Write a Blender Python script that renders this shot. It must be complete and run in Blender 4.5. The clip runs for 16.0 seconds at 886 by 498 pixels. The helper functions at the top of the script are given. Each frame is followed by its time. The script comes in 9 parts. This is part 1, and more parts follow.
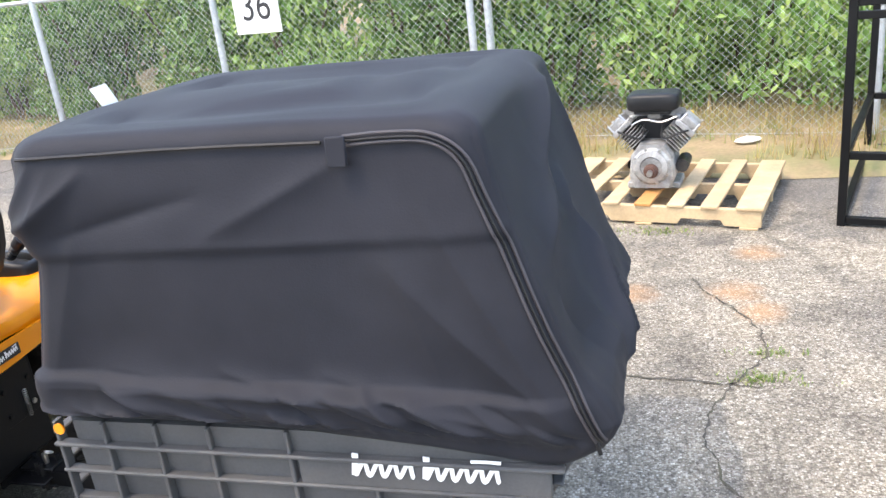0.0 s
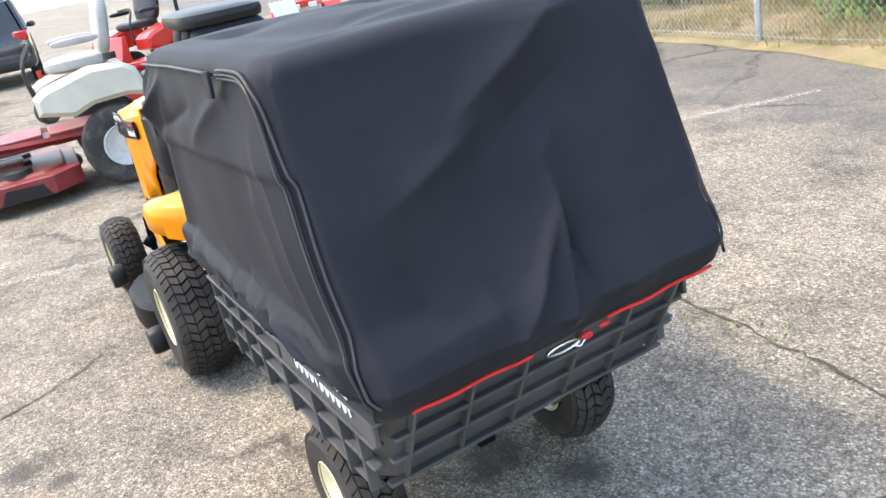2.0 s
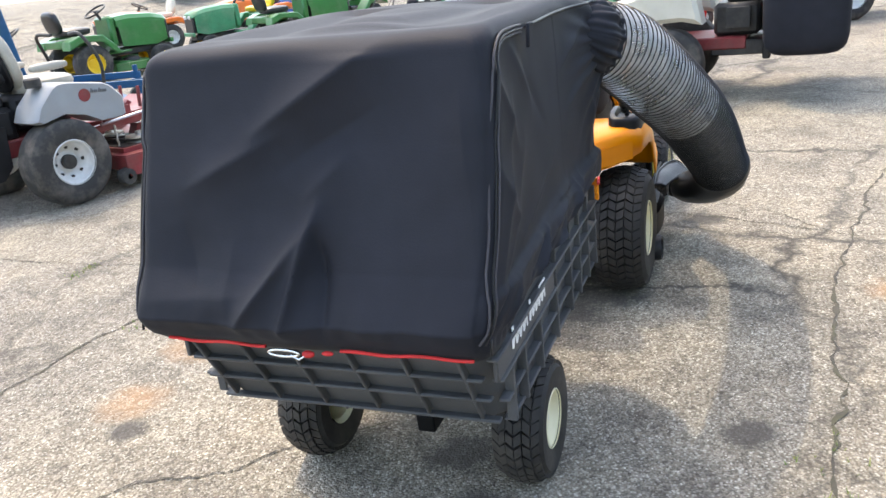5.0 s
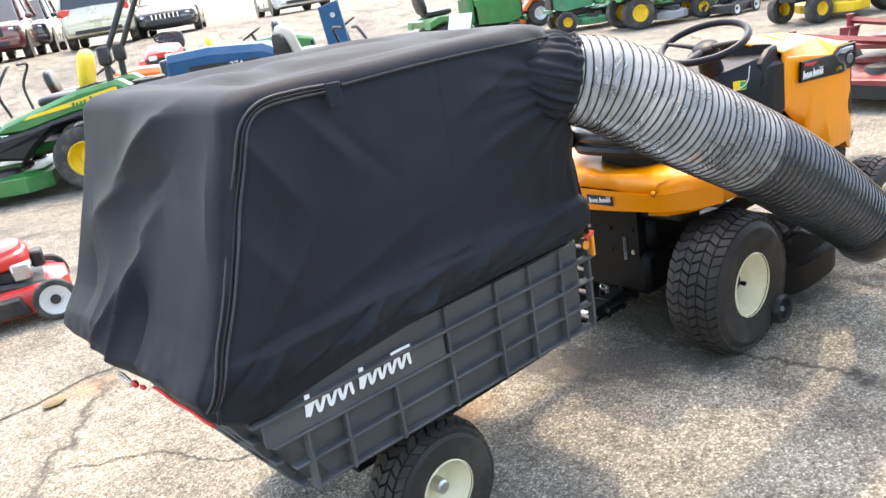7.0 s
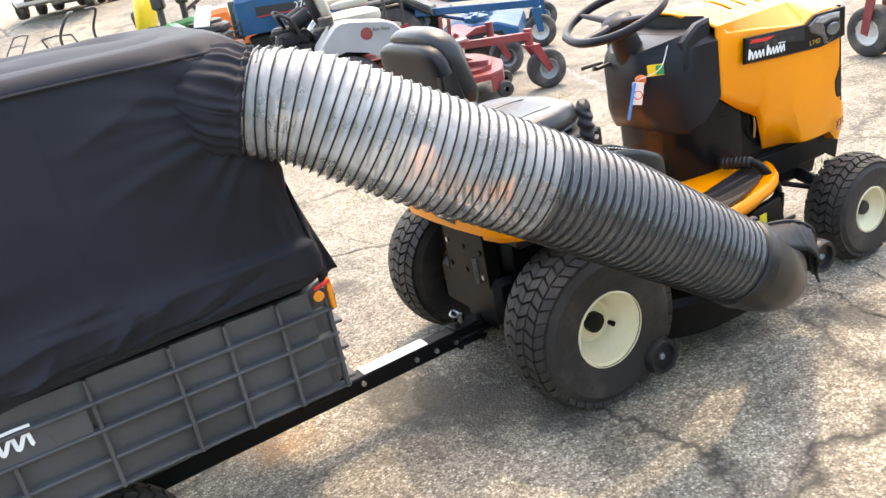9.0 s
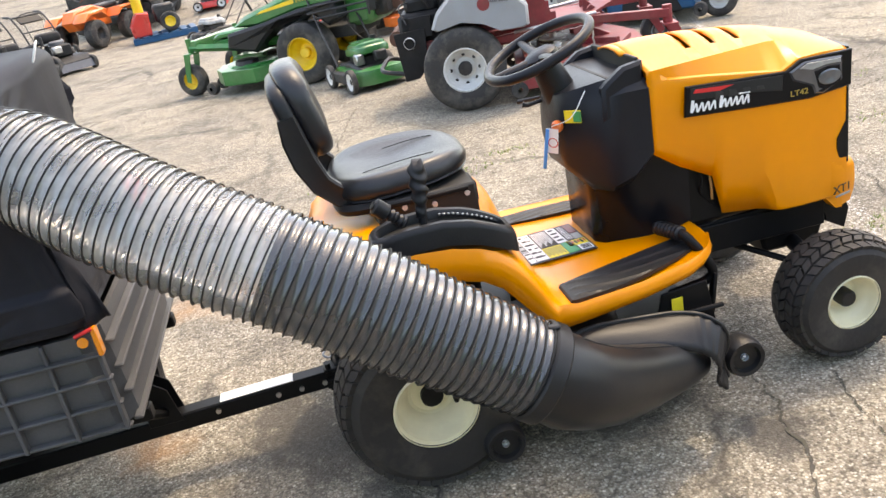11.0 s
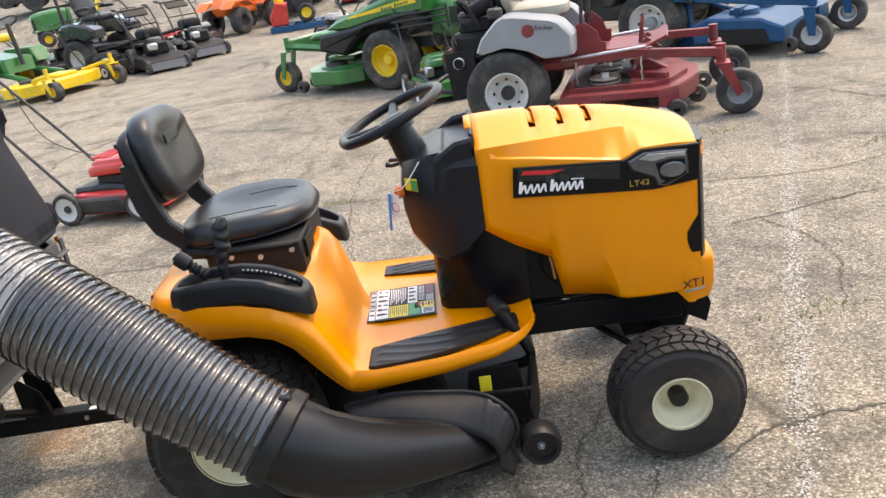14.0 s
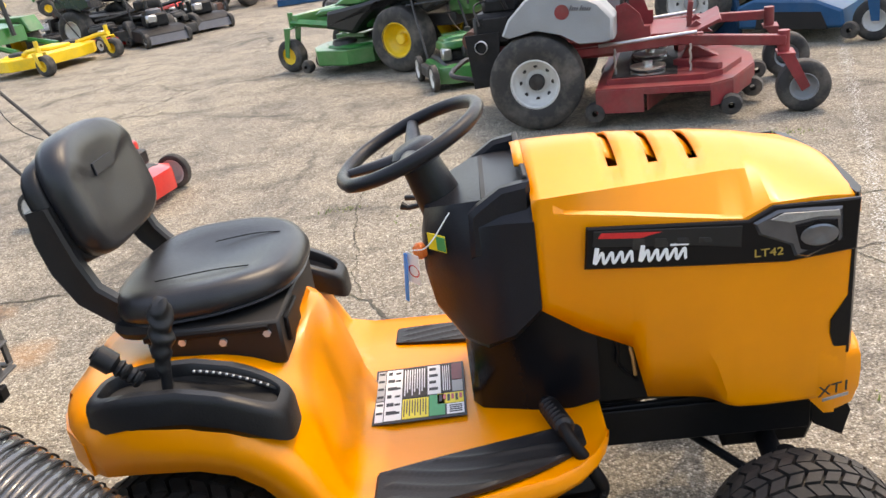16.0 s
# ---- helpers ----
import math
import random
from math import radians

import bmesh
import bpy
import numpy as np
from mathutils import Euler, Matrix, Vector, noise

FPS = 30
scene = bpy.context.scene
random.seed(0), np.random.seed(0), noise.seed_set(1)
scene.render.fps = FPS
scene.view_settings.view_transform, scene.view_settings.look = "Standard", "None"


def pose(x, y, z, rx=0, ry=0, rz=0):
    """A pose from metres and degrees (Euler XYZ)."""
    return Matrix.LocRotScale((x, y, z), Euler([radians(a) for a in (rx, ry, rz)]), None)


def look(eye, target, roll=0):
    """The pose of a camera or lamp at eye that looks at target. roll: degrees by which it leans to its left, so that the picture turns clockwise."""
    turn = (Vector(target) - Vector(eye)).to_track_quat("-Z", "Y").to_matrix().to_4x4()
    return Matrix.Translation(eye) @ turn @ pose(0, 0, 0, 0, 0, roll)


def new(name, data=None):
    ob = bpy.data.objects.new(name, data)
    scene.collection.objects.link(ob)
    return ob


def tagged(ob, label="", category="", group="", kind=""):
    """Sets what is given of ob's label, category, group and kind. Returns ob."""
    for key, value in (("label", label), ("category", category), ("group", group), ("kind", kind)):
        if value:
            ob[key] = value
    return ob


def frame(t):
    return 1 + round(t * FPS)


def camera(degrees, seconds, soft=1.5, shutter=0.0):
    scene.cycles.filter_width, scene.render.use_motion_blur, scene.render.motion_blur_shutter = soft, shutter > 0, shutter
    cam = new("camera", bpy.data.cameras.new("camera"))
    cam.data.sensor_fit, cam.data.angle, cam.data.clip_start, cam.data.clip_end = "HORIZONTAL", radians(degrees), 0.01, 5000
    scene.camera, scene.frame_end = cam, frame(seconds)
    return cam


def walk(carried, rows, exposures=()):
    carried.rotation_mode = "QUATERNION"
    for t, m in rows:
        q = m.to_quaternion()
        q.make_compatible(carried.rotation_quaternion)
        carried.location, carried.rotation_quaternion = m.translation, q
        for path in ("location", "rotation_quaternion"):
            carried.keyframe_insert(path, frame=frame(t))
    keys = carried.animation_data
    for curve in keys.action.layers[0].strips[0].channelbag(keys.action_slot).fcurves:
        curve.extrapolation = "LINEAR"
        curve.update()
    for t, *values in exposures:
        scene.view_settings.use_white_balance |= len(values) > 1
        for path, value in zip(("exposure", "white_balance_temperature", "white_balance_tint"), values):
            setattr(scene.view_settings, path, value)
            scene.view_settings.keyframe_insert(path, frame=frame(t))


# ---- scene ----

cam = camera(56.9, 16.0)
PATH = [
    (0, (-2.002, 1.638, 1.493), (-1.475, -0.168, 0.816), -6.6),
    (0.5, (-2.285, 1.472, 1.44), (-1.518, -0.227, 0.715), -8.9),
    (1, (-2.505, 1.256, 1.43), (-1.359, -0.23, 0.738), -10.2),
    (1.5, (-2.81, 1.046, 1.416), (-1.345, -0.105, 0.69), -9.2),
    (2, (-3.022, 0.818, 1.397), (-1.363, -0.036, 0.676), -11.5),
    (2.5, (-3.177, 0.548, 1.391), (-1.428, -0.057, 0.633), -10.3),
    (3, (-3.322, 0.26, 1.386), (-1.467, 0.033, 0.674), -9.5),
    (3.5, (-3.426, -0.01, 1.403), (-1.563, 0.076, 0.682), -9.7),
    (4, (-3.37, -0.295, 1.38), (-1.524, -0.021, 0.662), -8.5),
    (4.5, (-3.307, -0.585, 1.395), (-1.524, -0.035, 0.675), -9.8),
    (4.7, (-3.282, -0.716, 1.396), (-1.509, -0.097, 0.706), -8.3),
    (6.8, (-2.484, -1.792, 1.394), (-1.291, -0.344, 0.7), -9.9),
    (7, (-2.393, -1.835, 1.398), (-1.21, -0.347, 0.775), -9.4),
    (7.5, (-2.096, -1.879, 1.388), (-0.929, -0.392, 0.735), -9.6),
    (8, (-1.85, -1.986, 1.388), (-0.855, -0.367, 0.762), -10.9),
    (8.5, (-1.575, -2.097, 1.397), (-0.782, -0.394, 0.713), -11.0),
    (9, (-1.25, -2.086, 1.368), (-0.432, -0.412, 0.64), -11.4),
    (9.5, (-0.948, -2.125, 1.376), (-0.21, -0.412, 0.656), -13.3),
    (10, (-0.633, -2.237, 1.39), (-0.189, -0.436, 0.64), -10.1),
    (10.2, (-0.529, -2.247, 1.395), (-0.121, -0.437, 0.647), -10.4),
    (12.3, (0.365, -2.172, 1.425), (0.368, -0.335, 0.633), -10.5),
    (12.5, (0.419, -2.158, 1.423), (0.462, -0.313, 0.653), -9.4),
    (13, (0.582, -2.174, 1.437), (0.537, -0.318, 0.694), -8.6),
    (13.5, (0.728, -2.276, 1.454), (0.639, -0.423, 0.706), -8.0),
    (14, (0.752, -2.328, 1.464), (0.646, -0.464, 0.747), -8.9),
    (14.5, (0.697, -2.266, 1.458), (0.537, -0.407, 0.737), -7.6),
    (15, (0.591, -2.026, 1.445), (0.451, -0.155, 0.751), -9.9),
    (15.5, (0.569, -1.848, 1.462), (0.562, 0.039, 0.798), -9.8),
    (16, (0.684, -1.625, 1.434), (0.552, 0.216, 0.663), -8.2),
]
EXPOSURE = ((0, 2.56, 7500, 11), (0.6, 2.58, 7500, 11), (1.2, 2.52, 7500, 10), (2, 2.42, 7600, 10), (4.5, 2.34, 7750, 10), (7, 2.76, 8050, 11), (8, 2.84, 8350, 12), (9, 2.78, 8650, 12), (9.5, 2.56, 8750, 12), (10, 2.48, 8800, 12), (12.5, 2.14, 8600, 12), (16, 2.0, 8800, 13))
walk(cam, [(t, look(eye, target, roll)) for t, eye, target, roll in PATH], EXPOSURE)

# ---------------------------------------------------------------- light
world = bpy.data.worlds.new("sky")
scene.world = world
world.use_nodes = True
wn = world.node_tree
sky = wn.nodes.new("ShaderNodeTexSky")
sky.sky_type = "NISHITA"
sky.sun_disc = False
SUN = Vector((0.37, 0.365, 1.0)).normalized()
sky.sun_elevation = math.asin(SUN.z)
sky.sun_rotation = math.atan2(SUN.x, SUN.y)
sky.air_density, sky.dust_density = 1.0, 1.8
bg = wn.nodes["Background"]
wn.links.new(sky.outputs[0], bg.inputs[0])
bg.inputs[1].default_value = 0.15
sun_data = bpy.data.lights.new("sun", "SUN")
sun_data.energy, sun_data.angle, sun_data.color = 0.38, radians(0.9), (1.0, 0.94, 0.81)
sun = new("sun", sun_data)
sun.matrix_world = Matrix.Translation((0, 0, 20)) @ SUN.to_track_quat("Z", "Y").to_matrix().to_4x4()


# ---------------------------------------------------------------- materials
def mat(name, col, rough=0.5, metal=0.0, var=0.25, scale=6.0, fine=60.0, bump=0.08, dirt=None, dirt_amount=0.0,
        spec=0.5, coat=0.0, clear=0.0, emit=None):
    """A surface with two scales of variation, optional dirt patches and fine relief."""
    m = bpy.data.materials.new(name)
    m.use_nodes = True
    t = m.node_tree
    b = t.nodes["Principled BSDF"]
    co = t.nodes.new("ShaderNodeTexCoord")
    n1 = t.nodes.new("ShaderNodeTexNoise")
    n1.inputs["Scale"].default_value, n1.inputs["Detail"].default_value = scale, 4
    n2 = t.nodes.new("ShaderNodeTexNoise")
    n2.inputs["Scale"].default_value, n2.inputs["Detail"].default_value = fine, 3
    for n in (n1, n2):
        t.links.new(co.outputs["Object"], n.inputs["Vector"])
    add = t.nodes.new("ShaderNodeMath")
    add.operation = "MULTIPLY_ADD"
    add.inputs[1].default_value = 0.35
    t.links.new(n2.outputs["Fac"], add.inputs[0])
    t.links.new(n1.outputs["Fac"], add.inputs[2])
    ramp = t.nodes.new("ShaderNodeValToRGB")
    lo = [c * (1 - var) for c in col]
    hi = [min(1, c * (1 + var)) for c in col]
    ramp.color_ramp.elements[0].position, ramp.color_ramp.elements[0].color = 0.42, (*lo, 1)
    ramp.color_ramp.elements[1].position, ramp.color_ramp.elements[1].color = 0.92, (*hi, 1)
    t.links.new(add.outputs[0], ramp.inputs[0])
    out = ramp.outputs[0]
    if dirt:
        n3 = t.nodes.new("ShaderNodeTexNoise")
        n3.inputs["Scale"].default_value, n3.inputs["Detail"].default_value = scale * 0.7, 7
        n3.inputs["Roughness"].default_value = 0.65
        t.links.new(co.outputs["Object"], n3.inputs["Vector"])
        r3 = t.nodes.new("ShaderNodeMapRange")
        r3.inputs["From Min"].default_value, r3.inputs["From Max"].default_value = 0.45, 0.72
        r3.inputs["To Max"].default_value = dirt_amount
        t.links.new(n3.outputs["Fac"], r3.inputs["Value"])
        mx = t.nodes.new("ShaderNodeMixRGB")
        mx.inputs[2].default_value = (*dirt, 1)
        t.links.new(r3.outputs[0], mx.inputs[0])
        t.links.new(out, mx.inputs[1])
        out = mx.outputs[0]
    t.links.new(out, b.inputs["Base Color"])
    rr = t.nodes.new("ShaderNodeMapRange")
    rr.inputs["To Min"].default_value, rr.inputs["To Max"].default_value = max(0.03, rough - 0.1), min(1, rough + 0.12)
    t.links.new(n1.outputs["Fac"], rr.inputs["Value"])
    t.links.new(rr.outputs[0], b.inputs["Roughness"])
    b.inputs["Metallic"].default_value = metal
    b.inputs["Specular IOR Level"].default_value = spec
    b.inputs["Coat Weight"].default_value = coat
    b.inputs["Coat Roughness"].default_value = 0.12
    b.inputs["Transmission Weight"].default_value = clear
    if emit:
        b.inputs["Emission Color"].default_value = (*emit, 1)
        b.inputs["Emission Strength"].default_value = 1.0
    if bump:
        bp = t.nodes.new("ShaderNodeBump")
        bp.inputs["Strength"].default_value, bp.inputs["Distance"].default_value = bump, 0.004
        t.links.new(n2.outputs["Fac"], bp.inputs["Height"])
        t.links.new(bp.outputs[0], b.inputs["Normal"])
    return m


DUST = (0.30, 0.26, 0.20)
YELLOW = mat("amber_paint", (0.86, 0.268, 0.0012), 0.33, var=0.05, scale=3, fine=30, bump=0.01, coat=0.06, dirt=(0.66, 0.27, 0.02), dirt_amount=0.12, spec=0.4)
BLACK = mat("black_plastic", (0.011, 0.0115, 0.013), 0.42, var=0.25, scale=5, fine=220, bump=0.12, dirt=DUST, dirt_amount=0.02, spec=0.3)
DASH = mat("charcoal_plastic", (0.012, 0.013, 0.017), 0.36, var=0.2, scale=5, fine=260, bump=0.15, spec=0.22)
POLY = mat("cart_polymer", (0.078, 0.0785, 0.081), 0.48, var=0.25, scale=4, fine=200, bump=0.1, spec=0.2, dirt=(0.14, 0.13, 0.12), dirt_amount=0.25)
FRAME = mat("black_steel", (0.005, 0.005, 0.0055), 0.48, var=0.3, scale=7, fine=90, bump=0.05, spec=0.18)
RUBBER = mat("tyre_rubber", (0.018, 0.016, 0.015), 0.72, var=0.3, scale=9, fine=80, bump=0.25, dirt=(0.12, 0.10, 0.08), dirt_amount=0.5)
DULL_BLACK = mat("dull_black_paint", (0.010, 0.010, 0.011), 0.55, var=0.3, scale=10, fine=90, bump=0.2, dirt=(0.10, 0.09, 0.08), dirt_amount=0.12, spec=0.25)
SEAT_CREAM = mat("cream_seat_vinyl", (0.40, 0.37, 0.31), 0.5, var=0.2, scale=6, fine=200, bump=0.1, dirt=(0.2, 0.18, 0.15), dirt_amount=0.5)
GREYP_DARK = mat("worn_grey_print", (0.10, 0.10, 0.11), 0.5, var=0.2, scale=8, fine=60, bump=0.0)
OLD_RUBBER = mat("old_rubber", (0.028, 0.027, 0.026), 0.8, var=0.3, scale=9, fine=60, bump=0.2, dirt=(0.2, 0.17, 0.14), dirt_amount=0.6)
CREAM = mat("cream_rim", (0.78, 0.72, 0.50), 0.35, var=0.08, scale=6, fine=40, bump=0.02, dirt=(0.35, 0.28, 0.18), dirt_amount=0.25)
VINYL = mat("seat_vinyl", (0.012, 0.013, 0.016), 0.33, var=0.25, scale=6, fine=350, bump=0.18, dirt=DUST, dirt_amount=0.03, spec=0.45)
STEEL = mat("bare_steel", (0.50, 0.50, 0.50), 0.35, 1.0, var=0.2, scale=12, fine=80, bump=0.06)
ALU = mat("cast_aluminium", (0.36, 0.36, 0.355), 0.5, 0.5, var=0.45, scale=14, fine=90, bump=0.4, dirt=(0.1, 0.09, 0.08), dirt_amount=0.5)
CHROME = mat("polished_hook", (0.55, 0.55, 0.56), 0.18, 1.0, var=0.1, scale=10, fine=50, bump=0.02)
RED_CORD = mat("red_cord", (0.62, 0.02, 0.02), 0.6, var=0.2, scale=20, fine=300, bump=0.3)
WHITE = mat("white_lettering", (0.82, 0.82, 0.82), 0.4, var=0.05, scale=8, fine=60, bump=0.0)
AMBER = mat("amber_reflector", (0.85, 0.26, 0.01), 0.2, var=0.15, scale=20, fine=200, bump=0.1, coat=0.5)
LENS = mat("smoked_lens", (0.045, 0.048, 0.055), 0.08, var=0.3, scale=12, fine=40, bump=0.0, coat=1.0)
SILVER_DARK = mat("tarnished_reflector", (0.16, 0.165, 0.18), 0.3, 0.7, var=0.2, scale=20, fine=80, bump=0.05)
SILVER = mat("reflector_silver", (0.7, 0.7, 0.72), 0.2, 0.9, var=0.15, scale=20, fine=80, bump=0.05)
WOOD = mat("pallet_pine", (0.492, 0.361, 0.213), 0.75, var=0.25, scale=5, fine=70, bump=0.25, dirt=(0.3, 0.2, 0.11), dirt_amount=0.5)
WOOD_NEW = mat("orange_board", (0.451, 0.213, 0.066), 0.7, var=0.2, scale=5, fine=70, bump=0.2)
GALV = mat("galvanised_steel", (0.50, 0.53, 0.56), 0.45, 0.6, var=0.15, scale=9, fine=60, bump=0.08)
WIRE = mat("fence_wire", (0.42, 0.43, 0.43), 0.5, 0.4, var=0.15, scale=9, fine=60, bump=0.0)
RED = mat("faded_red_paint", (0.20, 0.020, 0.024), 0.45, var=0.35, scale=5, fine=50, bump=0.12, dirt=(0.17, 0.085, 0.07), dirt_amount=0.6)
RED2 = mat("bright_red_paint", (0.58, 0.025, 0.02), 0.3, var=0.15, scale=5, fine=50, bump=0.04, coat=0.3, dirt=DUST, dirt_amount=0.15)
ORANGE = mat("orange_paint", (0.75, 0.15, 0.02), 0.35, var=0.15, scale=5, fine=50, bump=0.04, coat=0.2, dirt=DUST, dirt_amount=0.2)
GREEN = mat("green_paint", (0.0144, 0.1512, 0.0324), 0.35, var=0.2, scale=4, fine=50, bump=0.04, coat=0.3, dirt=DUST, dirt_amount=0.22)
GREEN_OLD = mat("faded_green_paint", (0.035, 0.22, 0.10), 0.45, var=0.25, scale=4, fine=50, bump=0.06, dirt=DUST, dirt_amount=0.3)
JDY = mat("yellow_paint", (0.80, 0.52, 0.02), 0.38, var=0.15, scale=5, fine=50, bump=0.04, dirt=(0.4, 0.3, 0.12), dirt_amount=0.3)
BLUE = mat("blue_paint", (0.004, 0.068, 0.160), 0.45, var=0.2, scale=4, fine=50, bump=0.05, spec=0.3, dirt=DUST, dirt_amount=0.08)
GREYP = mat("grey_tank_plastic", (0.25, 0.265, 0.28), 0.5, var=0.12, scale=4, fine=120, bump=0.08, dirt=(0.25, 0.22, 0.18), dirt_amount=0.3)
CREAMP = mat("cream_tank_plastic", (0.55, 0.52, 0.44), 0.5, var=0.12, scale=4, fine=120, bump=0.08, dirt=(0.3, 0.25, 0.18), dirt_amount=0.3)
SEAT_GREY = mat("grey_seat_vinyl", (0.38, 0.38, 0.37), 0.5, var=0.15, scale=6, fine=200, bump=0.1, dirt=(0.2, 0.18, 0.15), dirt_amount=0.4)
ENGINE = mat("engine_black", (0.012, 0.012, 0.013), 0.5, var=0.5, scale=14, fine=90, bump=0.4, dirt=(0.15, 0.13, 0.11), dirt_amount=0.22)
WHITE_RIM = mat("white_rim", (0.62, 0.62, 0.60), 0.4, var=0.15, scale=8, fine=50, bump=0.03, dirt=(0.3, 0.25, 0.2), dirt_amount=0.4)
RUST = mat("rusty_plate", (0.10, 0.045, 0.03), 0.8, var=0.4, scale=4, fine=60, bump=0.4, dirt=(0.04, 0.03, 0.03), dirt_amount=0.6)
CAR_WHITE = mat("car_white", (0.72, 0.73, 0.74), 0.25, var=0.03, scale=2, fine=20, bump=0.0, coat=0.8)
CAR_RED = mat("car_dark_red", (0.12, 0.015, 0.022), 0.25, var=0.1, scale=2, fine=20, bump=0.0, coat=0.8)
CAR_GOLD = mat("car_pale_gold", (0.52, 0.48, 0.38), 0.28, 0.2, var=0.05, scale=2, fine=20, bump=0.0, coat=0.8)
CAR_DARK = mat("car_dark_grey", (0.035, 0.038, 0.045), 0.25, 0.2, var=0.1, scale=2, fine=20, bump=0.0, coat=0.8)
CAR_BLUE = mat("car_blue", (0.03, 0.10, 0.36), 0.25, 0.2, var=0.1, scale=2, fine=20, bump=0.0, coat=0.8)
GLASS = mat("car_glass", (0.025, 0.03, 0.035), 0.06, var=0.1, scale=2, fine=20, bump=0.0, coat=0.6)
RED_LENS = mat("red_lens", (0.55, 0.01, 0.015), 0.15, var=0.1, scale=9, fine=60, bump=0.02, coat=0.5)
DIRTY_BED = mat("canvas_bag", (0.30, 0.26, 0.19), 0.8, var=0.25, scale=6, fine=200, bump=0.3)
PAPER = mat("white_paper", (0.78, 0.78, 0.76), 0.6, var=0.06, scale=8, fine=60, bump=0.05)
TAG_BLUE = mat("blue_tape", (0.04, 0.28, 0.72), 0.5, var=0.1, scale=8, fine=60, bump=0.02)
LABEL_Y = mat("yellow_label", (0.80, 0.62, 0.03), 0.45, var=0.1, scale=8, fine=90, bump=0.0)
LABEL_G = mat("green_label", (0.02, 0.30, 0.10), 0.45, var=0.1, scale=8, fine=90, bump=0.0)
INK = mat("dark_ink", (0.015, 0.015, 0.018), 0.5, var=0.1, scale=8, fine=60, bump=0.0)
GOLD_INK = mat("gold_ink", (0.45, 0.30, 0.06), 0.4, var=0.1, scale=8, fine=60, bump=0.0)
LINE_PAINT = mat("worn_line_paint", (0.56, 0.55, 0.52), 0.85, var=0.2, scale=9, fine=60, bump=0.2, dirt=(0.30, 0.27, 0.23), dirt_amount=1.0)


def fabric(name, col, rough, weave):
    m = mat(name, col, rough, var=0.18, scale=3.0, fine=12.0, bump=0.0, dirt=(0.05, 0.048, 0.047), dirt_amount=0.05, spec=0.09)
    t = m.node_tree
    b = t.nodes["Principled BSDF"]
    b.inputs["Sheen Weight"].default_value = 0.02
    b.inputs["Sheen Roughness"].default_value = 0.45
    co = t.nodes.new("ShaderNodeTexCoord")
    grain = t.nodes.new("ShaderNodeTexNoise")
    grain.inputs["Scale"].default_value, grain.inputs["Detail"].default_value = weave, 3
    t.links.new(co.outputs["Object"], grain.inputs["Vector"])
    bp = t.nodes.new("ShaderNodeBump")
    bp.inputs["Strength"].default_value, bp.inputs["Distance"].default_value = 0.22, 0.002
    t.links.new(grain.outputs["Fac"], bp.inputs["Height"])
    t.links.new(bp.outputs[0], b.inputs["Normal"])
    return m


FABRIC = fabric("black_coated_fabric", (0.0215, 0.0225, 0.0285), 0.60, 240.0)
TAPE = mat("zip_tape", (0.042, 0.038, 0.044), 0.6, var=0.2, scale=6, fine=300, bump=0.3)


def clear_hose(name, tint, low, high):
    """Thin ribbed plastic, clouded unevenly."""
    m = bpy.data.materials.new(name)
    m.use_nodes = True
    t = m.node_tree
    b = t.nodes["Principled BSDF"]
    b.inputs["Base Color"].default_value = tint
    b.inputs["Roughness"].default_value = 0.17
    n = t.nodes.new("ShaderNodeTexNoise")
    n.inputs["Scale"].default_value = 8.0
    n.inputs["Detail"].default_value = 4
    r = t.nodes.new("ShaderNodeMapRange")
    r.inputs["From Min"].default_value, r.inputs["From Max"].default_value = 0.3, 0.7
    r.inputs["To Min"].default_value, r.inputs["To Max"].default_value = low, high
    t.links.new(n.outputs["Fac"], r.inputs["Value"])
    tr = t.nodes.new("ShaderNodeBsdfTransparent")
    tr.inputs[0].default_value = (0.78, 0.78, 0.78, 1)
    mx = t.nodes.new("ShaderNodeMixShader")
    t.links.new(r.outputs[0], mx.inputs[0])
    t.links.new(tr.outputs[0], mx.inputs[1])
    t.links.new(b.outputs[0], mx.inputs[2])
    lw = t.nodes.new("ShaderNodeLayerWeight")
    lw.inputs[0].default_value = 0.30
    gl = t.nodes.new("ShaderNodeBsdfGlossy")
    gl.inputs["Color"].default_value = (0.95, 0.95, 0.95, 1)
    gl.inputs["Roughness"].default_value = 0.13
    my = t.nodes.new("ShaderNodeMixShader")
    t.links.new(lw.outputs["Fresnel"], my.inputs[0])
    t.links.new(mx.outputs[0], my.inputs[1])
    t.links.new(gl.outputs[0], my.inputs[2])
    t.links.new(my.outputs[0], t.nodes["Material Output"].inputs[0])
    return m


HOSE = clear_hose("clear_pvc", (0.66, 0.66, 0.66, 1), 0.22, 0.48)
# Lower half of the clear hose, coloured dark for shade and the dark backdrop.
HOSE_DARK = clear_hose("shade_dark_pvc", (0.050, 0.052, 0.056, 1), 0.86, 0.97)


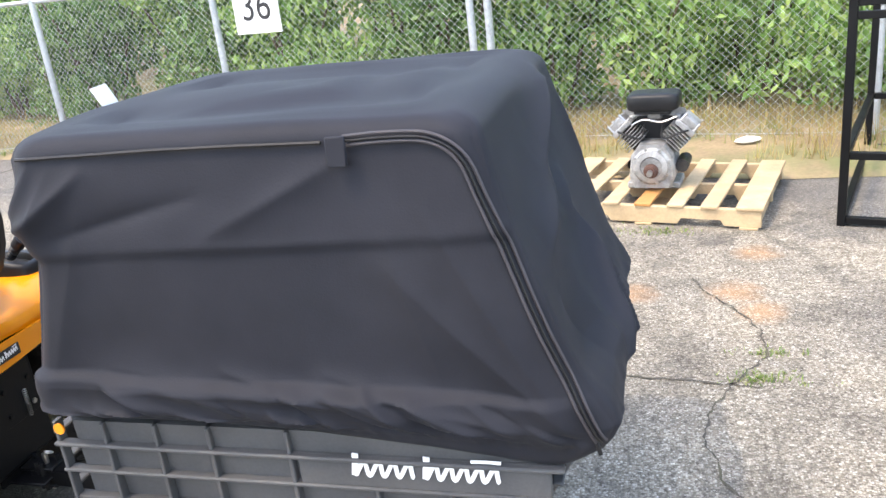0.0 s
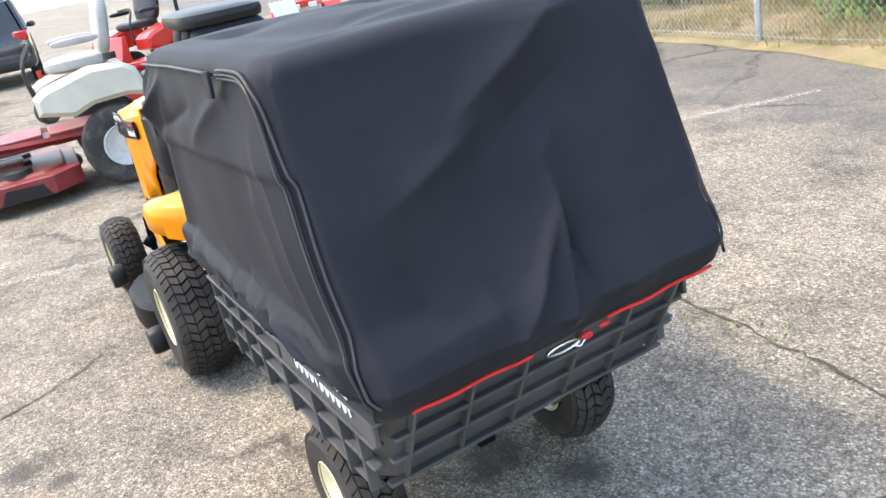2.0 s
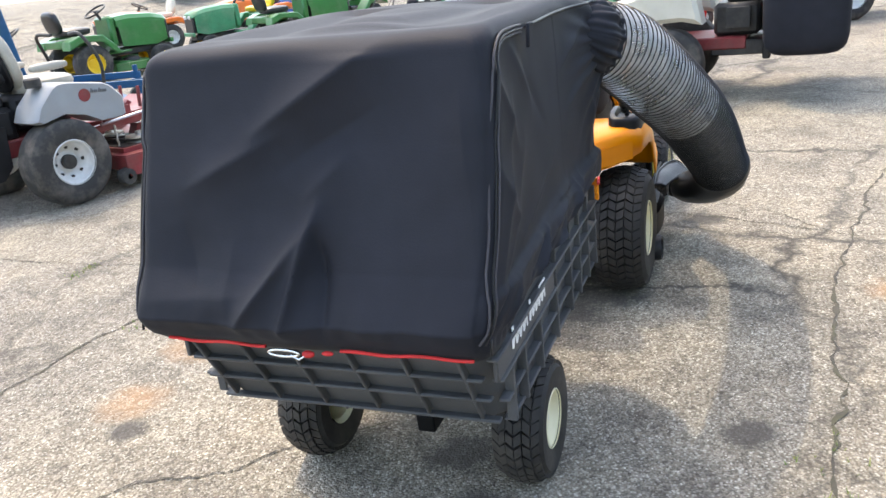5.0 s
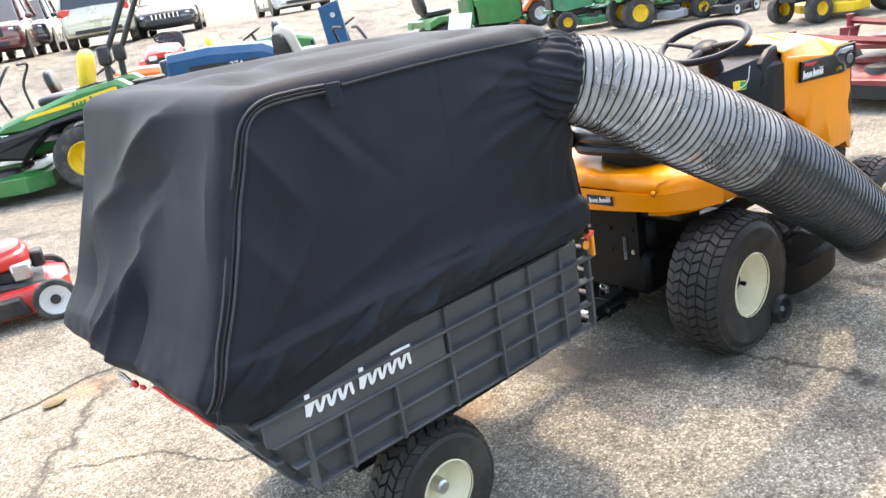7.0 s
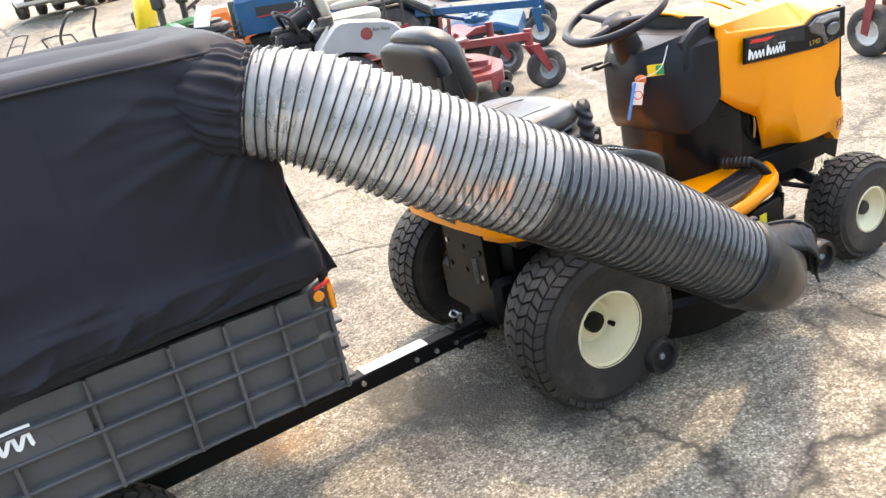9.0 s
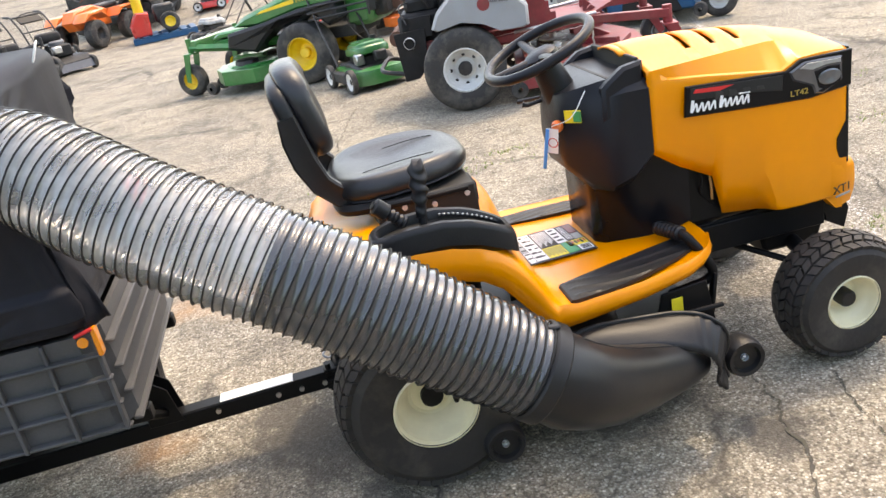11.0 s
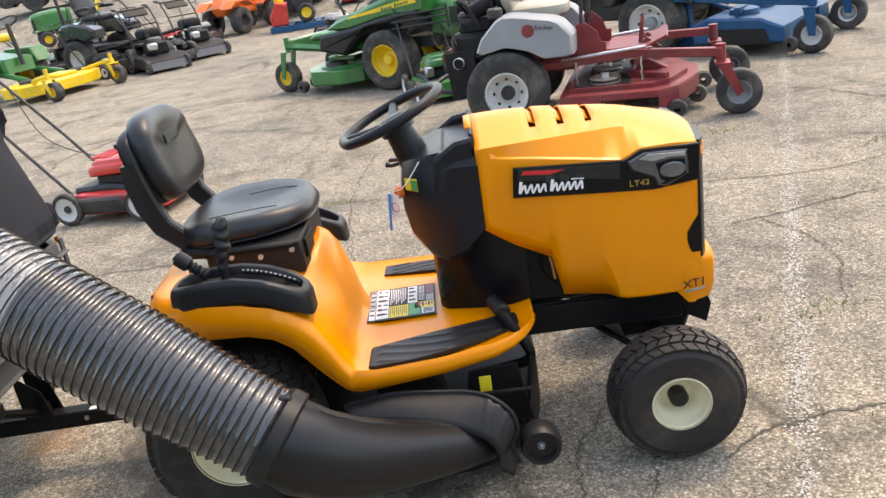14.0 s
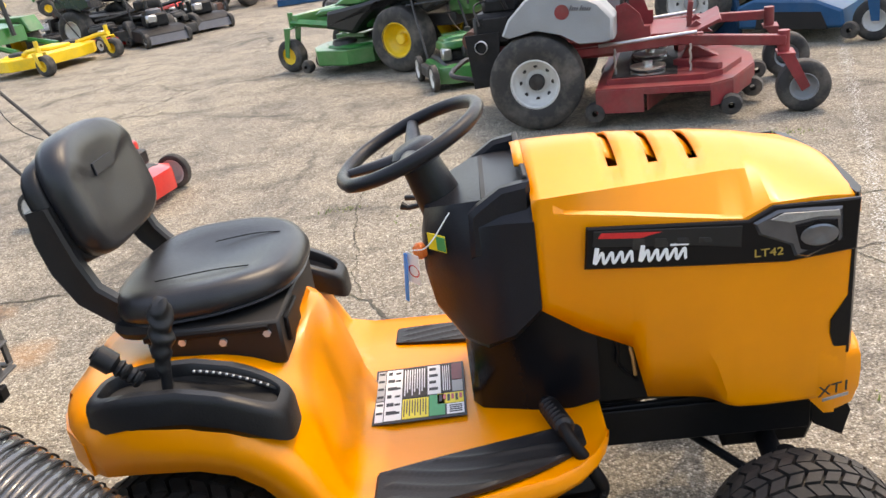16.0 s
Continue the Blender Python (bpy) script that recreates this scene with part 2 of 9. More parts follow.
def asphalt():
    """Old sun-bleached asphalt: loose stone chips, stains, rust, dark repairs, crazed cracks."""
    m = bpy.data.materials.new("old_asphalt")
    m.use_nodes = True
    t = m.node_tree
    N, L = t.nodes.new, t.links.new
    b = t.nodes["Principled BSDF"]
    co = N("ShaderNodeTexCoord")

    def noise_node(s, d=4, r=0.55):
        n = N("ShaderNodeTexNoise")
        n.inputs["Scale"].default_value, n.inputs["Detail"].default_value, n.inputs["Roughness"].default_value = s, d, r
        L(co.outputs["Object"], n.inputs["Vector"])
        return n

    def ramp(src, stops):
        r = N("ShaderNodeValToRGB")
        while len(r.color_ramp.elements) < len(stops):
            r.color_ramp.elements.new(0.5)
        for e, (p, c) in zip(r.color_ramp.elements, stops):
            e.position, e.color = p, (*c, 1) if len(c) == 3 else c
        L(src, r.inputs[0])
        return r.outputs[0]

    def mix(fac, a, c, kind="MIX"):
        x = N("ShaderNodeMixRGB")
        x.blend_type = kind
        if isinstance(fac, float):
            x.inputs[0].default_value = fac
        else:
            L(fac, x.inputs[0])
        for i, v in ((1, a), (2, c)):
            if isinstance(v, tuple):
                x.inputs[i].default_value = (*v, 1)
            else:
                L(v, x.inputs[i])
        return x.outputs[0]

    stones = N("ShaderNodeTexVoronoi")
    stones.inputs["Scale"].default_value = 150.0
    L(co.outputs["Object"], stones.inputs["Vector"])
    chip = N("ShaderNodeSeparateColor")
    L(stones.outputs["Color"], chip.inputs[0])
    chips = ramp(chip.outputs[0], [(0.0, (0.13, 0.114, 0.092)), (0.3, (0.24, 0.215, 0.175)), (0.78, (0.350, 0.325, 0.272)), (0.95, (0.46, 0.435, 0.38)), (1.0, (0.60, 0.57, 0.50))])
    col = mix(ramp(stones.outputs["Distance"], [(0.35, (0, 0, 0)), (0.85, (0.65, 0.65, 0.65))]), chips, (0.125, 0.110, 0.09))
    big = noise_node(0.42, 6, 0.6)
    col = mix(1.0, col, ramp(big.outputs["Fac"], [(0.30, (0.72, 0.72, 0.74)), (0.5, (1.0, 0.98, 0.95)), (0.72, (1.22, 1.18, 1.1))]), "MULTIPLY")
    mid = noise_node(2.3, 6, 0.62)
    col = mix(1.0, col, ramp(mid.outputs["Fac"], [(0.32, (0.62, 0.62, 0.63)), (0.5, (1, 1, 1)), (0.7, (1.18, 1.16, 1.12))]), "MULTIPLY")
    clump = noise_node(46.0, 4, 0.7)
    col = mix(1.0, col, ramp(clump.outputs["Fac"], [(0.34, (0.64, 0.63, 0.62)), (0.5, (1, 1, 1)), (0.66, (1.28, 1.27, 1.25))]), "MULTIPLY")
    patch = noise_node(13.0, 5, 0.65)
    col = mix(1.0, col, ramp(patch.outputs["Fac"], [(0.34, (0.78, 0.77, 0.76)), (0.5, (1, 1, 1)), (0.68, (1.14, 1.13, 1.11))]), "MULTIPLY")
    oil = noise_node(1.15, 5, 0.6)
    col = mix(ramp(oil.outputs["Fac"], [(0.62, (0, 0, 0)), (0.72, (0.55, 0.55, 0.55))]), col, (0.075, 0.068, 0.06))
    rust = noise_node(0.9, 6, 0.65)
    col = mix(ramp(rust.outputs["Fac"], [(0.70, (0, 0, 0)), (0.80, (0.5, 0.5, 0.5))]), col, (0.40, 0.17, 0.06))
    # single rust stains, oil spots and dark spots under the tractor, ragged by the noise

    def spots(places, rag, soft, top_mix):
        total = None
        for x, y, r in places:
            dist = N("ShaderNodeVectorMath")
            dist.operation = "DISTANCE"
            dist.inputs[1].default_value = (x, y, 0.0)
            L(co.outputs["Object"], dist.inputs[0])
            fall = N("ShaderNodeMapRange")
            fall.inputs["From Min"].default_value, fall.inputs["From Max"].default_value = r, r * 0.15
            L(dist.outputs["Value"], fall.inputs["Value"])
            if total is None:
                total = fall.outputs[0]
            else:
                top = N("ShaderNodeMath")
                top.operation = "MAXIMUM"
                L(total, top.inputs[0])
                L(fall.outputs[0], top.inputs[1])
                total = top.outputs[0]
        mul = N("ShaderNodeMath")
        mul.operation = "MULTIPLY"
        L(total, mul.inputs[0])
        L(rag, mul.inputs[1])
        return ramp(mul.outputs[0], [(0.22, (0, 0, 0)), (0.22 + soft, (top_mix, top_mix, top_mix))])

    rag = noise_node(7.0, 6, 0.7)
    col = mix(spots(((-2.28, -1.76, 0.24), (-2.42, -2.22, 0.20), (-1.85, -1.74, 0.22), (-2.37, -1.56, 0.20), (-0.58, 1.20, 0.42), (-0.80, 1.22, 0.30), (-1.25, 1.20, 0.26), (0.03, -1.39, 0.24), (-0.86, 0.13, 0.26), (-1.63, 1.63, 0.22)), rag.outputs["Fac"], 0.34, 0.55), col, (0.40, 0.21, 0.09))
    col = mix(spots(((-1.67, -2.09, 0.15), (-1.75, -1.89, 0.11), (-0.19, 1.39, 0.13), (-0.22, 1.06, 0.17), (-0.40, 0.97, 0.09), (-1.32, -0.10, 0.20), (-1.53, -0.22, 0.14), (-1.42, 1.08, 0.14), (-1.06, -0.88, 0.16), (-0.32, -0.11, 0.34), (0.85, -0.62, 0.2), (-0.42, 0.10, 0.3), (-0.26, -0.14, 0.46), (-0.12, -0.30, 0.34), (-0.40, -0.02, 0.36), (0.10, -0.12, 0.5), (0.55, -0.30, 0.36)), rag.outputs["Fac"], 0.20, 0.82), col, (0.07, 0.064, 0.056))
    # the darker patched strip along the fence
    sep = N("ShaderNodeSeparateXYZ")
    L(co.outputs["Object"], sep.inputs[0])
    edge = N("ShaderNodeMath")
    edge.operation = "MULTIPLY_ADD"
    edge.inputs[1].default_value = 1.4
    L(mid.outputs["Fac"], edge.inputs[0])
    L(sep.outputs["Y"], edge.inputs[2])
    slope = N("ShaderNodeMath")
    slope.operation = "MULTIPLY_ADD"
    slope.inputs[1].default_value = 0.16
    L(sep.outputs["X"], slope.inputs[0])
    L(edge.outputs[0], slope.inputs[2])
    strip = N("ShaderNodeMapRange")
    strip.inputs["From Min"].default_value, strip.inputs["From Max"].default_value = -2.75, -2.05
    strip.inputs["To Min"].default_value, strip.inputs["To Max"].default_value = 0.62, 0.0
    L(slope.outputs[0], strip.inputs["Value"])
    col = mix(strip.outputs[0], col, (0.115, 0.112, 0.11))
    # crazed cracks
    warp = N("ShaderNodeVectorMath")
    warp.operation = "MULTIPLY_ADD"
    wob = noise_node(1.7, 5, 0.65)
    L(wob.outputs["Color"], warp.inputs[0])
    warp.inputs[1].default_value = (0.75, 0.75, 0.0)
    L(co.outputs["Object"], warp.inputs[2])
    crack = N("ShaderNodeTexVoronoi")
    crack.feature = "DISTANCE_TO_EDGE"
    crack.inputs["Scale"].default_value = 0.62
    L(warp.outputs[0], crack.inputs["Vector"])
    gate = noise_node(0.55, 3)
    wide = ramp(gate.outputs["Fac"], [(0.40, (0.0, 0.0, 0.0)), (0.62, (1, 1, 1))])
    cline = ramp(crack.outputs["Distance"], [(0.0, (1, 1, 1)), (0.010, (0.55, 0.55, 0.55)), (0.026, (0, 0, 0))])
    cfac = mix(1.0, cline, wide, "MULTIPLY")
    col = mix(cfac, col, (0.055, 0.05, 0.042))
    L(col, b.inputs["Base Color"])
    b.inputs["Roughness"].default_value = 0.85
    b.inputs["Specular IOR Level"].default_value = 0.25
    h = mix(cfac, stones.outputs["Distance"], (1.6, 1.6, 1.6))
    bp = N("ShaderNodeBump")
    bp.invert = True
    bp.inputs["Strength"].default_value, bp.inputs["Distance"].default_value = 0.65, 0.007
    L(h, bp.inputs["Height"])
    L(bp.outputs[0], b.inputs["Normal"])
    return m


ASPHALT = asphalt()


def leafy(name, a, b_col, c, rough=0.6):
    m = bpy.data.materials.new(name)
    m.use_nodes = True
    t = m.node_tree
    b = t.nodes["Principled BSDF"]
    geo = t.nodes.new("ShaderNodeNewGeometry")
    r = t.nodes.new("ShaderNodeValToRGB")
    r.color_ramp.elements.new(0.5)
    for e, (p, col) in zip(r.color_ramp.elements, ((0.0, a), (0.5, b_col), (1.0, c))):
        e.position, e.color = p, (*col, 1)
    t.links.new(geo.outputs["Random Per Island"], r.inputs[0])
    t.links.new(r.outputs[0], b.inputs["Base Color"])
    b.inputs["Roughness"].default_value = rough
    tl = t.nodes.new("ShaderNodeBsdfTranslucent")
    t.links.new(r.outputs[0], tl.inputs[0])
    mx = t.nodes.new("ShaderNodeMixShader")
    mx.inputs[0].default_value = 0.3
    t.links.new(b.outputs[0], mx.inputs[1])
    t.links.new(tl.outputs[0], mx.inputs[2])
    t.links.new(mx.outputs[0], t.nodes["Material Output"].inputs[0])
    return m


LEAF = leafy("bush_leaves", (0.09, 0.17, 0.04), (0.20, 0.36, 0.09), (0.40, 0.52, 0.16))
LEAF_DARK = leafy("dark_leaves", (0.045, 0.10, 0.03), (0.10, 0.20, 0.055), (0.20, 0.31, 0.10))
STRAW = leafy("dry_grass", (0.28, 0.19, 0.08), (0.45, 0.33, 0.15), (0.30, 0.32, 0.10))
GRASS = leafy("verge_grass", (0.08, 0.15, 0.03), (0.17, 0.26, 0.06), (0.38, 0.36, 0.14))
BARK = mat("bark", (0.12, 0.09, 0.06), 0.85, var=0.3, scale=8, fine=40, bump=0.5)
SOIL = mat("dry_soil", (0.27, 0.20, 0.115), 0.9, var=0.35, scale=2.5, fine=40, bump=0.5, dirt=(0.12, 0.15, 0.05), dirt_amount=0.85)


# ---------------------------------------------------------------- mesh tools
def ground_height(x, y):
    """Level round the machines, rising towards the parked cars."""
    d = 0.95 * y + 0.30 * x - 15.0
    u = max(0.0, min(1.0, d / 7.0))
    return 1.08 * u * u * (3 - 2 * u)



class Geo:
    def __init__(self):
        self.v, self.f = [], []

    def add(self, verts, faces, m=None):
        n = len(self.v)
        self.v += [tuple(m @ Vector(p)) if m else tuple(p) for p in verts]
        self.f += [tuple(i + n for i in f) for f in faces]
        return self

    def box(self, cx, cy, cz, sx, sy, sz, b=0.004, m=None):
        """A box with chamfered edges."""
        b = min(b, sx / 2.2, sy / 2.2, sz / 2.2)
        bm = bmesh.new()
        bmesh.ops.create_cube(bm, size=1.0, matrix=Matrix.Translation((cx, cy, cz)) @ Matrix.Diagonal((sx, sy, sz, 1)))
        if b > 0:
            bmesh.ops.bevel(bm, geom=bm.edges[:], offset=b, segments=1, affect="EDGES", profile=0.5)
        self.add([x.co for x in bm.verts], [[x.index for x in f.verts] for f in bm.faces], m)
        bm.free()
        return self

    def prism(self, poly, y0, y1, c=0.006, m=None):
        """A side outline (x, z) drawn out from y0 to y1, with chamfered rims."""
        p = [Vector((x, z)) for x, z in poly]
        area = sum(a.x * b.y - b.x * a.y for a, b in zip(p, p[1:] + p[:1]))
        if area < 0:
            p.reverse()
        k = len(p)
        ins = []
        for i in range(k):
            d1, d2 = (p[i] - p[i - 1]).normalized(), (p[(i + 1) % k] - p[i]).normalized()
            n = Vector((-d1.y - d2.y, d1.x + d2.x))
            n = n / max(0.35, n.length_squared / 2) if n.length > 1e-6 else Vector((-d1.y, d1.x))
            ins.append(p[i] + n * c)
        rings = [[(q.x, y0, q.y) for q in ins], [(q.x, y0 + c, q.y) for q in p], [(q.x, y1 - c, q.y) for q in p], [(q.x, y1, q.y) for q in ins]]
        return self.loft(rings, m=m)

    def loft(self, rings, closed=True, caps=True, m=None):
        k = len(rings[0])
        v = [p for r in rings for p in r]
        f = []
        for a in range(len(rings) - 1):
            for i in range(k if closed else k - 1):
                j = (i + 1) % k
                f.append((a * k + i, a * k + j, (a + 1) * k + j, (a + 1) * k + i))
        if caps and closed:
            f.append(tuple(range(k - 1, -1, -1)))
            f.append(tuple((len(rings) - 1) * k + i for i in range(k)))
        return self.add(v, f, m)

    def tube(self, pts, r, n=8, closed=False, flat=1.0, m=None):
        pts = [Vector(p) for p in pts]
        rings, up = [], None
        k = len(pts)
        for i, p in enumerate(pts):
            d = (pts[(i + 1) % k] - pts[i - 1]) if closed else pts[min(i + 1, k - 1)] - pts[max(i - 1, 0)]
            d.normalize()
            if up is None:
                up = Vector((0, 0, 1)) if abs(d.z) < 0.9 else Vector((1, 0, 0))
            side = d.cross(up).normalized()
            up = side.cross(d).normalized()
            rad = r[i] if isinstance(r, (list, tuple)) else r
            rings.append([p + (side * math.cos(a) + up * flat * math.sin(a)) * rad for a in (2 * math.pi * j / n for j in range(n))])
        if closed:
            rings.append(rings[0])
        return self.loft(rings, caps=not closed, m=m)

    def lathe(self, prof, n=32, m=None, closed=False):
        """Profile rows (radius, along) turned about y."""
        rings = [[(r * math.cos(a), h, r * math.sin(a)) for a in (2 * math.pi * j / n for j in range(n))] for r, h in prof]
        if closed:
            rings.append(rings[0])
        return self.loft(rings, caps=False, m=m)

    def pad(self, cx, cy, cz, sx, sy, sz, p=3.0, nu=28, nv=14, m=None):
        """A cushion-like rounded block."""
        def sp(c, e):
            return math.copysign(abs(c) ** e, c)
        e = 2.0 / p
        rings = []
        for a in range(nv + 1):
            th = -math.pi / 2 + math.pi * a / nv
            rings.append([(cx + sx / 2 * sp(math.cos(th), e) * sp(math.cos(ph), e), cy + sy / 2 * sp(math.cos(th), e) * sp(math.sin(ph), e),
                           cz + sz / 2 * sp(math.sin(th), e)) for ph in (2 * math.pi * i / nu for i in range(nu))])
        return self.loft(rings, caps=False, m=m)

    def mesh(self, name, material, smooth=38):
        me = bpy.data.meshes.new(name)
        me.from_pydata(self.v, [], self.f)
        bm = bmesh.new()
        bm.from_mesh(me)
        bmesh.ops.remove_doubles(bm, verts=bm.verts[:], dist=0.00005)
        bmesh.ops.recalc_face_normals(bm, faces=bm.faces[:])
        bm.to_mesh(me)
        bm.free()
        if smooth:
            me.shade_smooth()
            me.set_sharp_from_angle(angle=radians(smooth))
        me.materials.append(material)
        return me


def part(name, g, material, parent, label="", smooth=38, at=None):
    ob = new(name, g if isinstance(g, bpy.types.Mesh) else g.mesh(name, material, smooth))
    ob.parent = parent
    if at is not None:
        ob.matrix_basis = at
    if label:
        tagged(ob, label)
    return ob


def thing(name, label, category, x=0.0, y=0.0, rz=0.0, z=0.0, group="", kind=""):
    ob = new(name)
    ob.empty_display_size = 0.2
    ob.matrix_basis = pose(x, y, z + ground_height(x, y), 0, 0, rz)
    return tagged(ob, label, category, group, kind)


def spline(pts, n):
    """n points along a smooth curve through pts."""
    p = [Vector(q) for q in pts]
    p = [2 * p[0] - p[1]] + p + [2 * p[-1] - p[-2]]
    out = []
    for i in range(n):
        u = (len(p) - 3) * i / (n - 1)
        k = min(int(u), len(p) - 4)
        s = u - k
        a, b, c, d = p[k:k + 4]
        out.append(0.5 * (2 * b + (c - a) * s + (2 * a - 5 * b + 4 * c - d) * s * s + (3 * b - a - 3 * c + d) * s ** 3))
    return out


WHEELS = {}


def wheel_meshes(R, W, rr, rim, lugs, tyre):
    key = (R, W, rr, rim.name, lugs, tyre.name)
    if key in WHEELS:
        return WHEELS[key]
    h = R - rr
    n = 56 if lugs else 36
    prof = [(rr, -W * 0.40), (rr + 0.06 * h, -W * 0.46), (rr + 0.3 * h, -W * 0.5), (rr + 0.62 * h, -W * 0.495), (rr + 0.85 * h, -W * 0.44), (R - 0.02 * R, -W * 0.36),
            (R - 0.006 * R, -W * 0.18), (R, 0)]
    prof = prof + [(r, -y) for r, y in reversed(prof[:-1])] + [(rr, W * 0.40)]
    if lugs:
        prof = [(r - 0.015 if r > rr + 0.8 * h else r, y) for r, y in prof]
    g = Geo().lathe(prof, n, closed=False)
    tyre_me = g.mesh("tyre", tyre, 30)
    tread_me = None
    if lugs:
        g = Geo()
        cols = 6
        step = 2 * math.pi * R / lugs
        for c in range(cols):
            yc = (c - (cols - 1) / 2) * W * 0.150
            drop = 0.020 * (abs(yc) / (W * 0.4)) ** 2
            shear = 0.20 * step * (1 if c % 2 else -1)
            outer = c in (0, cols - 1)
            tilt = radians(-math.degrees(math.atan(yc * 1.0 / (W * 0.4))) * 0.45)
            for i in range(lugs):
                a = 360.0 * (i) / lugs
                m = Matrix.Rotation(radians(a), 4, "Y") @ Matrix.Translation((0, yc, R - 0.003 - drop)) @ Matrix.Rotation(tilt, 4, "X")
                w2, l2 = W * (0.068 if not outer else 0.074), step * (0.40 if (i + c) % 2 else 0.36)
                top = [(-l2 - shear, -w2, 0.004), (l2 - shear, -w2, 0.004), (l2 + shear, w2, 0.004), (-l2 + shear, w2, 0.004)]
                low = [(x * 1.05, y * 1.05, -0.016) for x, y, _ in top]
                g.add(low + top, [(4, 5, 6, 7), (0, 1, 5, 4), (1, 2, 6, 5), (2, 3, 7, 6), (3, 0, 4, 7)], m)
        tread_me = g.mesh("tread", tyre, 30)
    g = Geo()
    d = W * 0.47
    g.lathe([(rr * 1.01, -d), (rr * 1.05, -d * 0.97), (rr * 1.04, -d * 0.90), (rr * 0.95, -d * 0.86), (rr * 0.90, -d * 0.60), (rr * 0.84, -d * 0.50), (rr * 0.74, -d * 0.40), (rr * 0.58, -d * 0.10),
             (rr * 0.50, -d * 0.06), (rr * 0.40, -d * 0.12), (rr * 0.30, -d * 0.12), (0.0001, -d * 0.12)], 40)
    g.lathe([(rr * 0.86, -d * 0.45), (rr * 0.86, d * 0.8), (rr * 1.02, d)], 32, closed=False)
    rim_me = g.mesh("rim", rim, 35)
    WHEELS[key] = (tyre_me, rim_me, tread_me)
    return WHEELS[key]


def wheel(parent, x, y, z, R, W, rr, rim, side=-1, lugs=0, tyre=None, hub=None, holes=0, spin=0.0, steer=0.0):
    """A tyre with its rim; side -1 shows the dish towards -y."""
    tyre_me, rim_me, tread_me = wheel_meshes(R, W, rr, rim, lugs, tyre or OLD_RUBBER)
    m = pose(x, y, z, 0, 0, steer + (0 if side < 0 else 180)) @ pose(0, 0, 0, 0, spin, 0)
    t = part("tyre", tyre_me, None, parent, at=m)
    part("rim", rim_me, None, t, "pressed steel rim")
    if tread_me:
        tagged(part("tread", tread_me, None, t, "small staggered rubber tread blocks"), kind="stuff")
    d = W * 0.47
    if hub:
        part("hub_cap", Geo().lathe([(rr * 0.34, -d * 0.10), (rr * 0.34, -d * 0.45), (rr * 0.28, -d * 0.52), (0.0001, -d * 0.54)], 20), hub, t, "hub cap")
    if holes:
        for i in range(holes):
            a = 2 * math.pi * i / holes
            part("rim_hole", Geo().lathe([(rr * 0.085, -d * 0.2), (rr * 0.085, -d * 0.33), (0.0001, -d * 0.33)], 10, Matrix.Translation((rr * 0.70 * math.cos(a), -0.006, rr * 0.70 * math.sin(a)))), INK, t)
    return t


def lettering(name, text, size, m, material, parent, label="", width=None):
    """Raised flat letters from the built-in font."""
    cu = bpy.data.curves.new(name, "FONT")
    cu.body, cu.size, cu.extrude, cu.align_x = text, size, 0.0008, "CENTER"
    tmp = bpy.data.objects.new(name, cu)
    scene.collection.objects.link(tmp)
    bpy.context.view_layer.update()
    me = bpy.data.meshes.new_from_object(tmp.evaluated_get(bpy.context.evaluated_depsgraph_get()))
    bpy.data.objects.remove(tmp)
    me.materials.clear()
    me.materials.append(material)
    if width:
        xs = [v.co.x for v in me.vertices]
        k = width / (max(xs) - min(xs))
        for v in me.vertices:
            v.co.x *= k
    ob = new(name, me)
    ob.parent = parent
    ob.matrix_basis = m
    return tagged(ob, label) if label else ob


def script(name, w, h, m, material, parent):
    """Two plain white waves, each behind a tall stroke, in place of a maker's mark."""
    def ribbon(pts, r):
        g.tube([(x * w + z * h * 0.22, 0, z * h) for x, z in pts], r, 6, flat=1.0)
    g = Geo()
    t = h * 0.075
    for x0, x1, humps in ((-0.50, -0.08, 4), (0.00, 0.50, 5)):
        ribbon([(x0, 0.96), (x0 + 0.008, 0.50), (x0 + 0.016, 0.02)], t * 1.9)
        ribbon([(x0 + 0.016 + (x1 - x0) * i / 80, 0.33 - 0.31 * math.cos(2 * math.pi * humps * i / 80)) for i in range(81)], t * 1.25)
    ribbon([(0.30, 0.86), (0.40, 0.88), (0.50, 0.86)], t)
    flat = Matrix.Diagonal((1, 0.25, 1, 1))
    g.v = [tuple(flat @ Vector(p)) for p in g.v]
    return tagged(part(name, g, material, parent, "plain white wavy mark", at=m), kind="stuff")


def bars(name, w, h, m, material, parent, seed=0, n=14):
    """Two groups of plain slanted bars in place of a maker's script."""
    g = Geo()
    step = w / 9.6
    for i in range(9):
        x = -w / 2 + step * (i + (0.6 if i > 3 else 0))
        tall = h if i in (0, 4) else h * 0.66
        g.prism([(x, 0), (x + step * 0.70, 0), (x + step * 0.70 + tall * 0.30, tall), (x + tall * 0.30, tall)], -0.0008, 0.0008, 0.0003)
    return tagged(part(name, g, material, parent, "two groups of slanted bars", at=m), kind="stuff")


# Near black for a few black parts and for shade painted into openings.
PITCH_BLACK = mat("black_parts_and_shade", (0.004, 0.004, 0.0045), 0.6, var=0.2, scale=8, fine=60, bump=0.05)

GLOSS = mat("gloss_black_plastic", (0.006, 0.0063, 0.008), 0.24, var=0.2, scale=4, fine=60, bump=0.01, spec=0.18)
BOOT = mat("chute_plastic", (0.010, 0.0108, 0.0125), 0.34, var=0.2, scale=4, fine=120, bump=0.04, spec=0.32)
HOOD_MARK = mat("charcoal_inlay", (0.006, 0.006, 0.007), 0.30, var=0.2, scale=5, fine=200, bump=0.05, spec=0.18)


